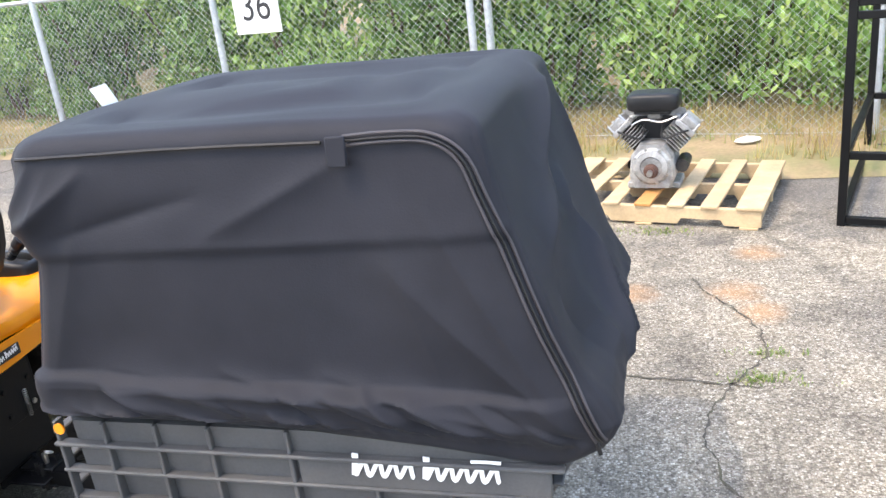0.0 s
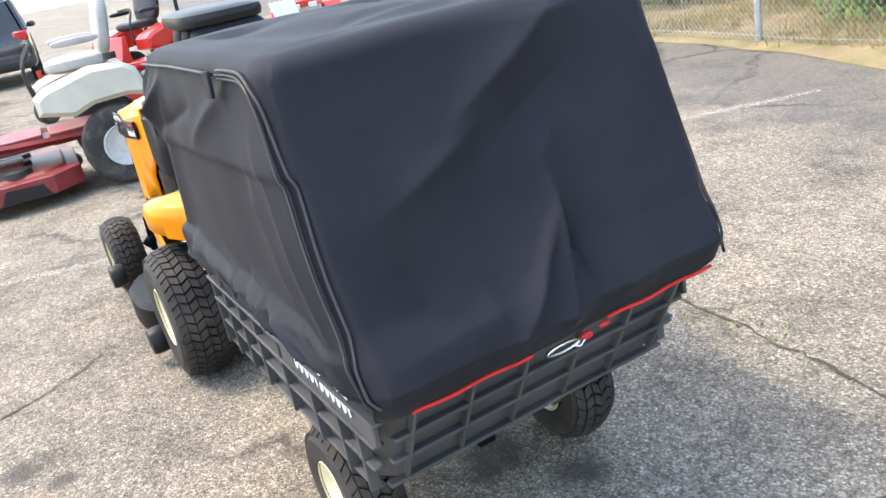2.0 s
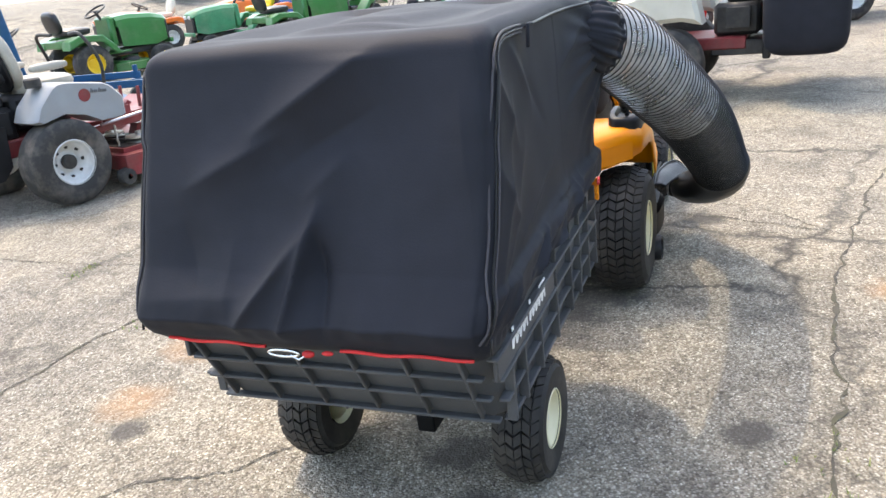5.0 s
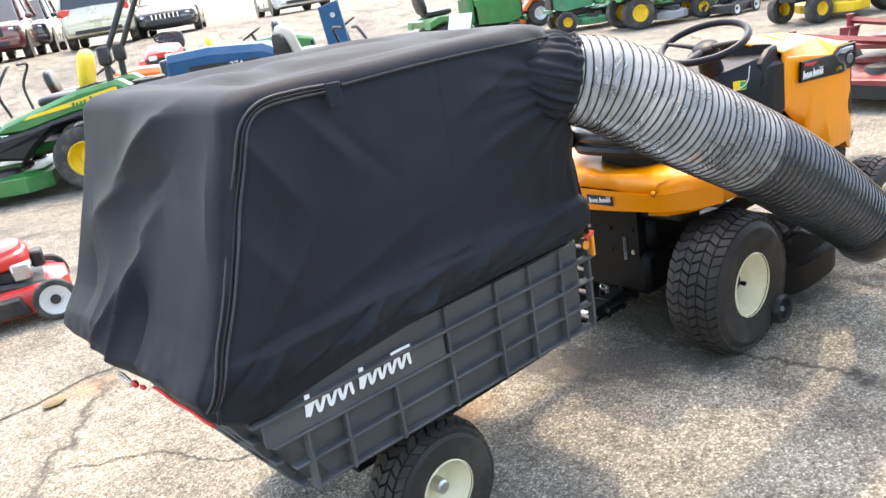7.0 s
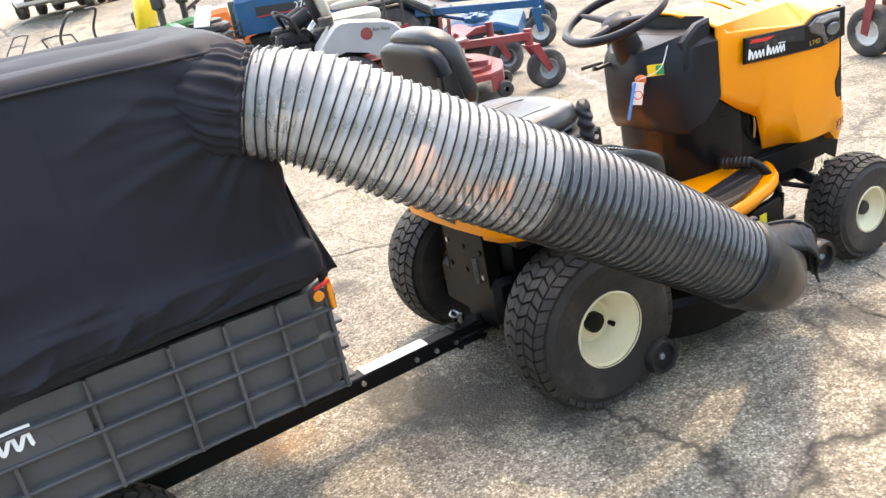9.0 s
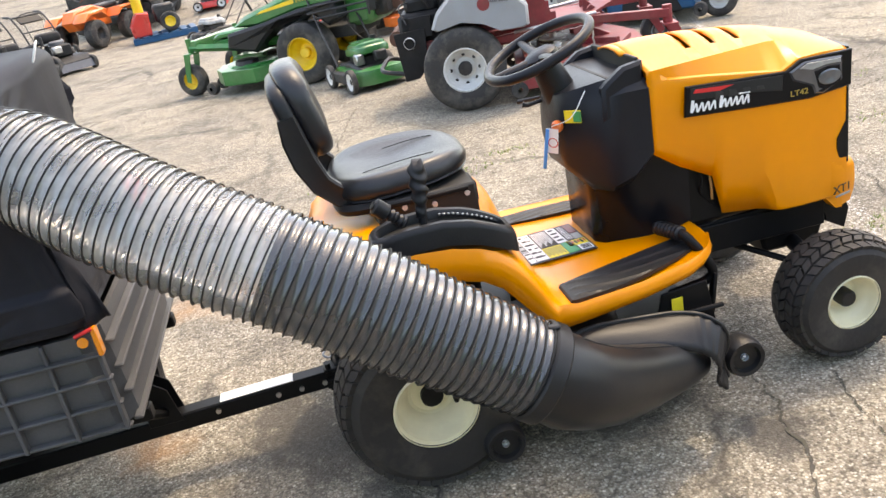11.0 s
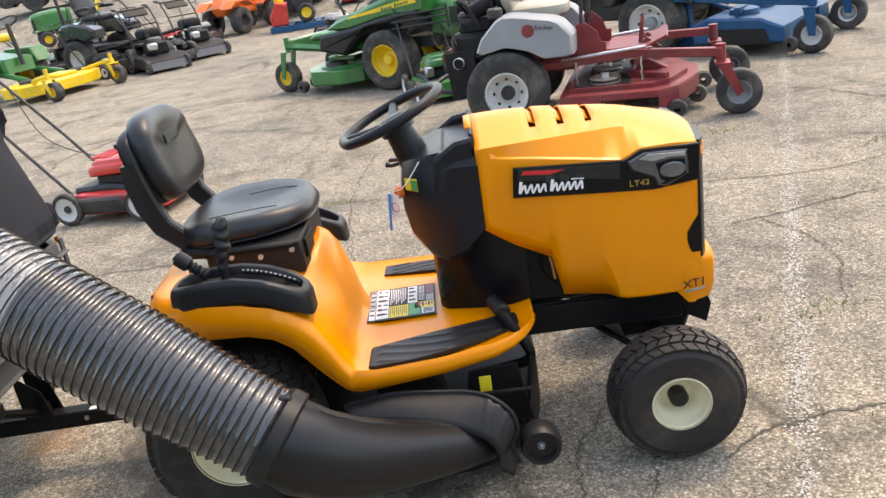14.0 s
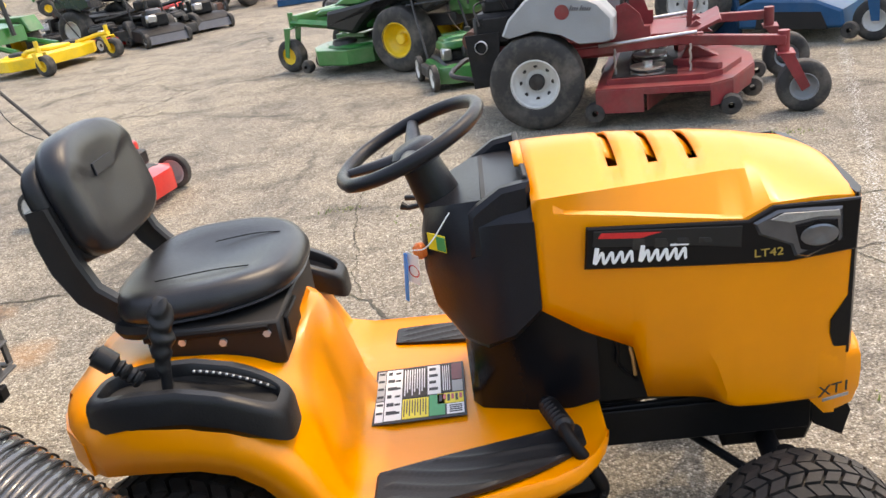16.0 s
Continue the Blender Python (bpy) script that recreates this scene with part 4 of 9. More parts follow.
        part("lamp_bezel", Geo().prism([(1.222, 0.820), (1.262, 0.827), (1.298, 0.823), (1.302, 0.786), (1.256, 0.764), (1.234, 0.772)], -0.2388, -0.2365, 0.001, fl), GLOSS, lamp, "dark grey lamp bowl")
        part("lamp_bowl", Geo().lathe([(0.030, 0.0), (0.034, -0.002), (0.028, -0.004), (0.012, -0.0015), (0.0001, -0.0015)], 24, fl @ Matrix.Translation((1.266, -0.2385, 0.797)) @ Matrix.Diagonal((1.0, 1.0, 0.62, 1.0))), SILVER_DARK, lamp, "dull silver bulb bowl")
        part("lower_strip", Geo().prism([(1.232, 0.762), (1.300, 0.786), (1.300, 0.779), (1.244, 0.757)], -0.2390, -0.2370, 0.0006, fl), GLOSS, lamp)
        if s < 0:
            lettering("model_mark", "LT42", 0.022, fl @ pose(1.178, -0.2345, 0.763, 90, 0, 0), GOLD_INK, inlay, "small gold model lettering", 0.052)
            lettering("series_mark", "XT1", 0.034, pose(1.315, -0.2275, 0.443, 90, 0, 16), INK, hood, "dark series lettering", 0.066)
            part("mark_underline", Geo().box(0, 0, 0, 0.060, 0.002, 0.007, 0.0005, pose(1.318, -0.2262, 0.4335, 0, 0, 16)), ALU, hood)
    # dash cowl
    g = Geo()
    def ring(x, w, z0, z1, c=0.02):
        return [(x, -w + c, z0), (x, -w, z0 + c), (x, -w, z1 - c * 2), (x, -w + c * 2, z1), (x, w - c * 2, z1), (x, w, z1 - c * 2), (x, w, z0 + c), (x, w - c, z0)]
    g.loft([ring(0.531, 0.070, 0.72, 0.815), ring(0.545, 0.098, 0.66, 0.872), ring(0.60, 0.152, 0.600, 0.892), ring(0.645, 0.184, 0.592, 0.905), ring(0.70, 0.198, 0.615, 0.912), ring(0.757, 0.2065, 0.672, 0.912)])
    cowl = part("dash_cowl", g, DASH, T, "black plastic dash cowl")
    # Tray floor and back are coloured near black for the shade inside.
    part("storage_tray", Geo().box(0.705, 0, 0.9055, 0.086, 0.29, 0.006, 0.002), PITCH_BLACK, cowl, "cup tray coloured near black as if shaded")
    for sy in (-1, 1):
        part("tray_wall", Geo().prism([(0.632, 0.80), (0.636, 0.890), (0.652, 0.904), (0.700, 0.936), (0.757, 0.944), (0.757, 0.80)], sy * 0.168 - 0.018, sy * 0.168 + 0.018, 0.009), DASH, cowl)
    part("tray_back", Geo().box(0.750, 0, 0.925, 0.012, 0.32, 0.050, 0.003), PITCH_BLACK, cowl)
    g = Geo()
    g.loft([ring(0.595, 0.100, 0.40, 0.74), ring(0.615, 0.130, 0.40, 0.76), ring(0.72, 0.165, 0.40, 0.75), ring(0.80, 0.185, 0.42, 0.72), ring(0.86, 0.188, 0.44, 0.68)])
    part("column_cover", g, GLOSS, T, "glossy black steering column cover")
    part("engine_block", Geo().box(1.01, 0, 0.57, 0.36, 0.34, 0.30, 0.02), FRAME, T, "dark air cooled engine under hood")
    part("engine_cowl", Geo().box(1.0, 0.0, 0.77, 0.3, 0.30, 0.10, 0.03), FRAME, T)
    part("engine_sump", Geo().box(1.15, 0, 0.45, 0.2, 0.3, 0.10, 0.02), FRAME, T)
    # Near black block added as the shade deep in the engine bay.
    part("bay_shade_block", Geo().box(0.90, 0, 0.52, 0.10, 0.30, 0.24, 0.01), PITCH_BLACK, T)
    for pts, mt in (([(0.875, -0.165, 0.64), (0.90, -0.185, 0.58), (0.90, -0.175, 0.53), (0.94, -0.17, 0.48)], FRAME), ([(0.90, -0.165, 0.62), (0.925, -0.185, 0.57), (0.935, -0.175, 0.50)], WOOD_NEW), ([(0.91, -0.165, 0.63), (0.915, -0.185, 0.59), (0.95, -0.175, 0.52)], FRAME)):
        part("wire", Geo().tube(spline(pts, 14), 0.004, 6), mt, T)
    # steering wheel
    m = Matrix.Translation((0.528, 0, 0.998)) @ Matrix.Rotation(radians(-21), 4, "Y")
    g = Geo().tube([m @ Vector((0.158 * math.cos(a) * (1 if math.cos(a) > -0.8 else 0.97), 0.172 * math.sin(a), 0)) for a in (2 * math.pi * i / 48 for i in range(48))], 0.0145, 12, closed=True)
    sw = part("steering_wheel", g, DASH, T, "black plastic steering wheel rim")
    g = Geo()
    g.tube([m @ Vector(p) for p in ((0, -0.162, 0), (0.0, -0.08, -0.012), (0, 0, -0.026), (0, 0.08, -0.012), (0, 0.162, 0))], [0.012, 0.017, 0.022, 0.017, 0.012], 10, flat=0.6)
    g.tube([m @ Vector(p) for p in ((-0.15, 0, 0), (-0.07, 0, -0.016), (0, 0, -0.026))], [0.014, 0.020, 0.022], 10, flat=0.6)
    part("spoke", g, DASH, sw)
    part("hub", Geo().lathe([(0.052, 0.0), (0.050, 0.035), (0.036, 0.045), (0.0001, 0.046)], 24, m @ Matrix.Translation((0, 0, -0.05)) @ Matrix.Rotation(radians(90), 4, "X")), DASH, sw)
    part("shaft", Geo().tube([m @ Vector((0, 0, -0.03)), m @ Vector((0, 0, -0.20))], [0.040, 0.055], 16), BLACK, T)
    # rear fender pan
    def pan(x, zt, w, zc, wc, zo):
        """Half section: centre hump (zc, half width wc), top zt out to w, lip down to zo."""
        half = [(0, zc)] + [(y, zt + 0.004 + (zc - zt) * 0.5 * (1 + math.cos(math.pi * min(1, y / (wc + 0.12))))) for y in (0.05, 0.10, 0.15, 0.20, 0.25)] + ([(w - 0.05, zt), (w - 0.012, zt - 0.012), (w, zt - 0.045), (w - 0.004, zo)] if x < 0.36 else [(w - 0.026, zt), (w - 0.013, zt + 0.007), (w, zt - 0.012), (w - 0.004, zo)])
        left = [(x - 0.085 * min(1, y / 0.2) * max(0, min(1, (x - 0.02) / 0.12)) * max(0, min(1, (0.62 - x) / 0.2)), y * (1 - 0.24 * min(1, y / 0.3) * max(0.4, min(1, (x + 0.1) / 0.4))), z) for y, z in half[1:]]
        return [(x, -y, z) for y, z in reversed(half)] + left
    rows = [pan(-0.207, 0.600, 0.22, 0.612, 0.10, 0.535), pan(-0.192, 0.640, 0.282, 0.650, 0.12, 0.535), pan(-0.155, 0.664, 0.350, 0.655, 0.15, 0.545), pan(-0.105, 0.680, 0.412, 0.650, 0.17, 0.562), pan(-0.05, 0.687, 0.458, 0.640, 0.18, 0.580), pan(0.03, 0.688, 0.467, 0.635, 0.18, 0.585),
            pan(0.12, 0.680, 0.467, 0.640, 0.18, 0.580), pan(0.18, 0.662, 0.466, 0.650, 0.18, 0.562), pan(0.225, 0.638, 0.466, 0.672, 0.13, 0.530), pan(0.262, 0.606, 0.464, 0.690, 0.12, 0.480), pan(0.285, 0.578, 0.464, 0.678, 0.12, 0.450), pan(0.31, 0.540, 0.463, 0.640, 0.12, 0.420), pan(0.335, 0.490, 0.462, 0.560, 0.12, 0.392),
            pan(0.355, 0.450, 0.461, 0.475, 0.12, 0.380), pan(0.375, 0.428, 0.460, 0.430, 0.12, 0.375), pan(0.42, 0.420, 0.455, 0.422, 0.12, 0.375), pan(0.60, 0.422, 0.435, 0.424, 0.12, 0.385), pan(0.74, 0.431, 0.410, 0.429, 0.12, 0.400), pan(0.79, 0.437, 0.390, 0.433, 0.12, 0.412),
            pan(0.825, 0.443, 0.362, 0.436, 0.11, 0.424), pan(0.845, 0.447, 0.332, 0.439, 0.10, 0.432), pan(0.856, 0.449, 0.300, 0.441, 0.10, 0.438)]
    g = Geo().loft(rows, closed=False, caps=False)
    fender = part("fender", g, YELLOW, T, "amber-yellow fender and footrest pan", smooth=50)
    sm = fender.modifiers.new("thickness", "SOLIDIFY")
    sm.thickness, sm.offset = 0.006, -1
    for s in (-1, 1):
        fl = Matrix.Diagonal((1, 1 if s < 0 else -1, 1, 1))
        rows = []
        for x, ya, yb in ((0.400, -0.424, -0.330), (0.405, -0.428, -0.324), (0.415, -0.430, -0.320)) + tuple((0.42 + 0.0125 * q, -0.430 + 0.10 * (q / 30) ** 2.2, -0.320 + 0.075 * (q / 30) ** 0.9) for q in range(31)) + ((0.803, -0.320, -0.250), (0.812, -0.310, -0.262)):
            z = 0.432 + max(0, x - 0.42) * 0.038 + (0.0 if 0.402 < x < 0.81 else -0.004)
            row = [(x, ya, z - 0.010)]
            for j in range(29):
                y = ya + (yb - ya) * j / 28
                wave = y + 0.10 * x + 0.014 * math.sin(x * 14)
                ridge = 0.0035 * max(0.0, math.sin(wave * 150)) ** 3
                row.append((x, y, z + (ridge if 1 < j < 27 and 0.42 < x < 0.795 else 0)))
            rows.append(row + [(x, yb, z - 0.010)])
        g = Geo().loft(rows, m=fl if s < 0 else Matrix.Translation((0, -0.035, 0)) @ Matrix.Diagonal((1, -0.70, 1, 1)))
        part("foot_mat", g, BLACK, fender, "ribbed dark rubber foot mat")
    # instruction sticker between the mats
    STK = Matrix.Translation((0.473, -0.052, 0.4335)) @ Matrix.Rotation(radians(2.0), 4, "Z")
    SW, SH = 0.200, 0.216
    st = part("sticker", Geo().box(0, 0, 0, SW + 0.006, SH + 0.006, 0.0025, 0.0005, STK), INK, fender, "printed safety instruction sticker")
    def print_box(u0, u1, v0, v1, mt, z=0.0018):
        part("panel", Geo().box((u0 + u1 - 1) / 2 * SW, (1 - v0 - v1) / 2 * SH, z, (u1 - u0) * SW, (v1 - v0) * SH, 0.0010, 0.0002, STK), mt, st)
    for u0, u1, v0, v1, mt in ((0.01, 0.10, 0.03, 0.60, SEAT_GREY), (0.11, 0.30, 0.02, 0.97, PAPER), (0.31, 0.58, 0.02, 0.60, OLD_RUBBER), (0.59, 0.74, 0.02, 0.58, PAPER), (0.75, 0.86, 0.02, 0.58, OLD_RUBBER), (0.87, 0.99, 0.02, 0.34, RED),
                               (0.01, 0.10, 0.62, 0.98, PAPER), (0.31, 0.60, 0.62, 0.97, LABEL_Y), (0.61, 0.78, 0.60, 0.97, LABEL_G), (0.70, 0.99, 0.59, 0.78, LABEL_Y), (0.80, 0.99, 0.79, 0.97, PAPER), (0.87, 0.99, 0.36, 0.57, SEAT_GREY)):
        print_box(u0, u1, v0, v1, mt)
    for k in range(9):
        print_box(0.325 + 0.028 * k, 0.337 + 0.028 * k, 0.05, 0.56 - 0.06 * (k % 3), WHITE, 0.0026)
        print_box(0.325 + 0.030 * k, 0.337 + 0.030 * k, 0.65, 0.93 - 0.05 * (k % 2), INK, 0.0026)
    for k in range(6):
        print_box(0.13, 0.18 + 0.03 * (k % 3), 0.06 + 0.15 * k, 0.12 + 0.15 * k, INK, 0.0026)
        print_box(0.22, 0.28, 0.08 + 0.15 * k, 0.115 + 0.15 * k, INK, 0.0026)
        print_box(0.02, 0.09, 0.06 + 0.15 * k, 0.10 + 0.15 * k, INK, 0.0026)
        print_box(0.72 + 0.045 * k, 0.75 + 0.045 * k, 0.62, 0.74 - 0.03 * (k % 2), RED2 if k % 2 else INK, 0.0026)
    for k in range(4):
        print_box(0.61, 0.69 + 0.02 * (k % 2), 0.07 + 0.13 * k, 0.12 + 0.13 * k, INK, 0.0026)
        print_box(0.765 + 0.024 * k, 0.775 + 0.024 * k, 0.05, 0.54, WHITE, 0.0026)
        print_box(0.83, 0.97, 0.82 + 0.035 * k, 0.837 + 0.035 * k, INK, 0.0026)
    # black lever consoles
    for s in (-1, 1):
        fl = Matrix.Diagonal((1, 1 if s < 0 else -1, 1, 1))
        def top_z(x):
            return 0.734 - 0.40 * max(0, 0.03 - x) ** 1.35 - 1.35 * max(0, x - 0.10) ** 1.75
        def tray(k, kv, h):
            out = []
            for i in range(56):
                a = 2 * math.pi * i / 56
                c, d = math.cos(a), math.sin(a)
                x = 0.110 + 0.176 * k * math.copysign(abs(c) ** 0.42, c)
                out.append((x, -0.389 + 0.064 * kv * math.copysign(abs(d) ** 0.5, d), top_z(x) + h))
            return out
        shift = Matrix.Translation((0, 0.090, -0.060)) if s > 0 else Matrix.Identity(4)
        g = Geo().loft([tray(1.03, 1.06, -0.058), tray(1.02, 1.03, -0.016), tray(1.0, 0.98, -0.005), tray(0.97, 0.90, 0.0), tray(0.90, 0.66, -0.001), tray(0.885, 0.60, -0.006), tray(0.87, 0.56, -0.026)], m=fl @ shift)
        con = part("lever_console", g, BLACK, fender, "black plastic lever console", smooth=45)
        if s > 0:
            continue
        # A near black sheet on the recess floor gives the slot its shade.
        part("slot", Geo().loft([tray(0.86, 0.54, -0.0255), tray(0.86, 0.54, -0.0225)], m=fl), PITCH_BLACK, con, "recessed slot floor coloured near black as if shaded")
        part("notch_strip", Geo().tube([(0.115 + 0.012 * k, -0.360, top_z(0.115 + 0.012 * k) - 0.012) for k in range(13)], 0.004, 6), BLACK, con)
        for k in range(12):
            x = 0.117 + 0.0115 * k
            part("position_mark", Geo().box(x, -0.3635, top_z(x) - 0.0085, 0.005, 0.006, 0.004, 0.001), STEEL, con)
    part("deck_lever", Geo().tube([(0.070, -0.385, 0.700), (0.078, -0.380, 0.76), (0.084, -0.365, 0.83)], 0.010, 10), BLACK, T, "black deck lift lever")
    wrap = []
    for i in range(30):
        u = i / 29
        c = Vector((0.071, -0.384, 0.735)).lerp(Vector((0.088, -0.352, 0.868)), u)
        r = 0.010 + 0.011 * min(1.0, u * 2.2) - (0.010 * max(0.0, u - 0.88) / 0.12)
        wrap.append([c + Vector((math.cos(a) * r * (1 + 0.16 * math.sin(u * 26 + 2 * math.sin(a + u * 3))), math.sin(a) * r * (1 + 0.13 * math.sin(u * 31 + a)), 0.004 * math.sin(a * 2 + u * 9))) for a in (2 * math.pi * q / 20 for q in range(20))])
    part("lever_grip", Geo().loft(wrap), BLACK, T, "wrinkled black wrapping round the lever grip", smooth=50)
    pts = [Vector((0.030, -0.385, 0.728)).lerp(Vector((-0.040, -0.388, 0.797)), i / 27) for i in range(28)]
    part("lever_boot", Geo().tube(pts, [(0.012 + 0.005 * math.sin(i * 0.9) ** 2) if i < 16 else (0.021 if i < 26 else 0.012) for i in range(28)], 14), BLACK, T, "ribbed black lever boot")
    # rear plate, axle, drawbar
    g = Geo().box(-0.165, -0.02, 0.46, 0.012, 0.24, 0.24, 0.006).box(-0.06, 0, 0.29, 0.22, 0.34, 0.16, 0.02)
    part("rear_plate", g, FRAME, T, "black steel rear frame plate")
    # Dark filler in the transaxle's place, so no lit ground shows through.
    part("transaxle", Geo().box(0.06, 0, 0.40, 0.34, 0.30, 0.20, 0.03).box(0.02, 0, 0.50, 0.26, 0.46, 0.06, 0.02), FRAME, T, "dark filler block in place of the transaxle")
    for yy in (-0.115, -0.02, 0.075):
        for zz in (0.375, 0.455, 0.545):
            part("plate_bolt", Geo().lathe([(0.0085, 0), (0.0085, -0.005), (0.0001, -0.006)], 6, Matrix.Translation((-0.171, yy, zz)) @ Matrix.Rotation(radians(-90), 4, "Z")), STEEL if (yy, zz) in ((-0.115, 0.375), (0.075, 0.455)) else FRAME, T)
    part("plate_edge", Geo().box(-0.150, -0.138, 0.46, 0.045, 0.006, 0.24, 0.002), FRAME, T)
    part("plate_edge", Geo().box(-0.150, 0.098, 0.46, 0.045, 0.006, 0.24, 0.002), FRAME, T)
    part("return_spring", Geo().tube([(-0.178 - 0.006 * math.cos(i * 1.05), -0.085 + 0.006 * math.sin(i * 1.05), 0.345 + 0.0011 * i) for i in range(80)], 0.0014, 5), STEEL, T, "bright coil spring")
    part("hitch_plate", Geo().box(-0.205, -0.02, 0.186, 0.13, 0.11, 0.010, 0.003).box(-0.145, -0.02, 0.225, 0.010, 0.16, 0.088, 0.003), FRAME, T, "black hitch plate")
    part("hitch_pin", Geo().tube([(-0.235, -0.03, 0.130), (-0.235, -0.03, 0.250)], 0.008, 10).tube(spline([(-0.235, -0.03, 0.250), (-0.250, -0.020, 0.264), (-0.266, -0.03, 0.256), (-0.250, -0.040, 0.247), (-0.235, -0.03, 0.250)], 18), 0.0035, 6), STEEL, T, "bright steel hitch pin")
    for yy in (-0.075, 0.035):
        part("hitch_nut", Geo().lathe([(0.010, 0), (0.010, -0.009), (0.006, -0.010), (0.006, -0.018), (0.0001, -0.019)], 6, Matrix.Translation((-0.150, yy, 0.240)) @ Matrix.Rotation(radians(-90), 4, "Z")), STEEL, T)
    part("axle", Geo().tube([(0, -0.33, 0.25), (0, 0.33, 0.25)], 0.028, 14), FRAME, T)
    script("rear_script", 0.092, 0.020, pose(-0.2185, -0.022, 0.565, 0, -6, -90), WHITE, fender)
    rows = []
    for x, y, z0, z1 in ((-0.09, 0.384, 0.562, 0.63), (-0.158, 0.322, 0.545, 0.622), (-0.192, 0.270, 0.532, 0.612), (-0.210, 0.215, 0.528, 0.606), (-0.214, 0.08, 0.530, 0.608), (-0.214, -0.08, 0.538, 0.608), (-0.212, -0.215, 0.548, 0.608), (-0.194, -0.286, 0.552, 0.614), (-0.158, -0.354, 0.556, 0.624), (-0.09, -0.428, 0.566, 0.634)):
        rows.append([(x, y, z0), (x, y, z1), (x + 0.007, y * 0.985, z1), (x + 0.007, y * 0.985, z0)])
    part("rear_skirt", Geo().loft(rows), YELLOW, fender, "amber-yellow rear fender skirt", smooth=50)
    part("rear_badge", Geo().box(-0.2160, -0.022, 0.573, 0.004, 0.115, 0.034, 0.001), INK, fender, "black rear badge plate")
    g = Geo()
    for s in (-1, 1):
        g.prism([(0.30, 0.34), (0.30, 0.40), (0.84, 0.42), (1.28, 0.435), (1.34, 0.41), (1.34, 0.35), (0.95, 0.335)], 0.165 * s - 0.006, 0.165 * s + 0.006, 0.002)
    part("frame_rail", g, FRAME, T, "black steel frame rails")
    part("front_axle", Geo().tube([(1.22, -0.30, 0.19), (1.22, -0.24, 0.24), (1.22, 0, 0.30), (1.22, 0.24, 0.24), (1.22, 0.30, 0.19)], 0.024, 10), FRAME, T)
    for s in (-1, 1):
        part("kingpin", Geo().tube([(1.22, 0.265 * s, 0.16), (1.215, 0.255 * s, 0.34)], 0.019, 12), FRAME, T)
        part("front_bracket", Geo().prism([(1.30, 0.335), (1.36, 0.30), (1.375, 0.36), (1.35, 0.425), (1.28, 0.425)], 0.17 * s - 0.005, 0.17 * s + 0.005, 0.001), FRAME, T)
        part("track_rod", Geo().tube([(1.20, 0.25 * s, 0.24), (1.02, 0.06 * s, 0.30)], 0.010, 8), FRAME, T)
    part("axle_carrier", Geo().prism([(1.10, 0.36), (1.13, 0.25), (1.31, 0.25), (1.35, 0.36)], -0.12, 0.12, 0.01), FRAME, T, "black steel front axle carrier")
    part("frame_plate", Geo().box(0.98, -0.178, 0.375, 0.62, 0.006, 0.085, 0.002), FRAME, T)
    # running pedal on the near side: a bent bar with a ribbed grip
    g = Geo().tube(spline([(0.745, -0.19, 0.465), (0.765, -0.24, 0.478), (0.777, -0.32, 0.472), (0.812, -0.345, 0.415), (0.832, -0.350, 0.372), (0.822, -0.345, 0.345), (0.78, -0.33, 0.325), (0.72, -0.312, 0.308)], 44), 0.0140, 10)
    part("pedal", g, FRAME, T, "bent black steel foot pedal")
    pts = [Vector((0.748, -0.195, 0.466)).lerp(Vector((0.775, -0.305, 0.476)), i / 23) for i in range(24)]
    part("pedal_grip", Geo().tube(pts, [0.019 + (0.003 if i % 3 == 0 else 0) - (0.006 if i in (0, 23) else 0) for i in range(24)], 12), BLACK, T, "ribbed black rubber pedal grip")
    part("lift_link", Geo().box(0, 0, 0, 0.010, 0.026, 0.23, 0.002, pose(0.815, -0.362, 0.255, 0, 8, 0)), FRAME, T)
    # mower deck
    g = Geo()
    def deck_ring(k, z):
        return [(0.50 + 0.36 * k * math.copysign(abs(math.cos(a)) ** 0.7, math.cos(a)), 0.025 + 0.490 * k * math.copysign(abs(math.sin(a)) ** 0.7, math.sin(a)), z) for a in (2 * math.pi * i / 40 for i in range(40))]
    g.loft([deck_ring(1.0, 0.085), deck_ring(1.0, 0.185), deck_ring(0.96, 0.205), deck_ring(0.7, 0.215)])
    deck = part("mower_deck", g, FRAME, T, "black steel mower deck")
    for y in (-0.24, 0.22):
        part("spindle_cover", Geo().lathe([(0.11, 0.0), (0.10, 0.05), (0.05, 0.075), (0.0001, 0.078)], 24, Matrix.Translation((0.48, y, 0.215)) @ Matrix.Rotation(radians(90), 4, "X")), BLACK, deck)
    for x, y in ((0.825, -0.495), (0.92, 0.50), (0.155, -0.47), (0.18, 0.50)):
        zg = 0.180 if x > 0.5 else 0.105
        part("gauge_wheel", Geo().lathe([(0.010, -0.014), (0.036, -0.016), (0.040, -0.030), (0.050, -0.032), (0.055, -0.020), (0.056, 0), (0.055, 0.020), (0.050, 0.032), (0.010, 0.030)], 32, Matrix.Translation((x, y, zg))), BLACK, deck, "black plastic gauge wheel")
        part("axle_bolt", Geo().lathe([(0.010, -0.022), (0.010, -0.012), (0.0001, -0.0225)], 8, Matrix.Translation((x, y, zg))), GALV, deck)
    part("warning_label", Geo().box(0.70, -0.400, 0.300, 0.032, 0.004, 0.085, 0.001, None), LABEL_Y, deck, "yellow warning label")
    part("label_bracket", Geo().prism([(0.62, 0.19), (0.66, 0.36), (0.79, 0.37), (0.82, 0.19)], -0.396, -0.388, 0.002), FRAME, deck)
    # seat
    seat_m = pose(0.072, 0.004, 0.764, 0, -3, 0)
    g = Geo()
    rings = []
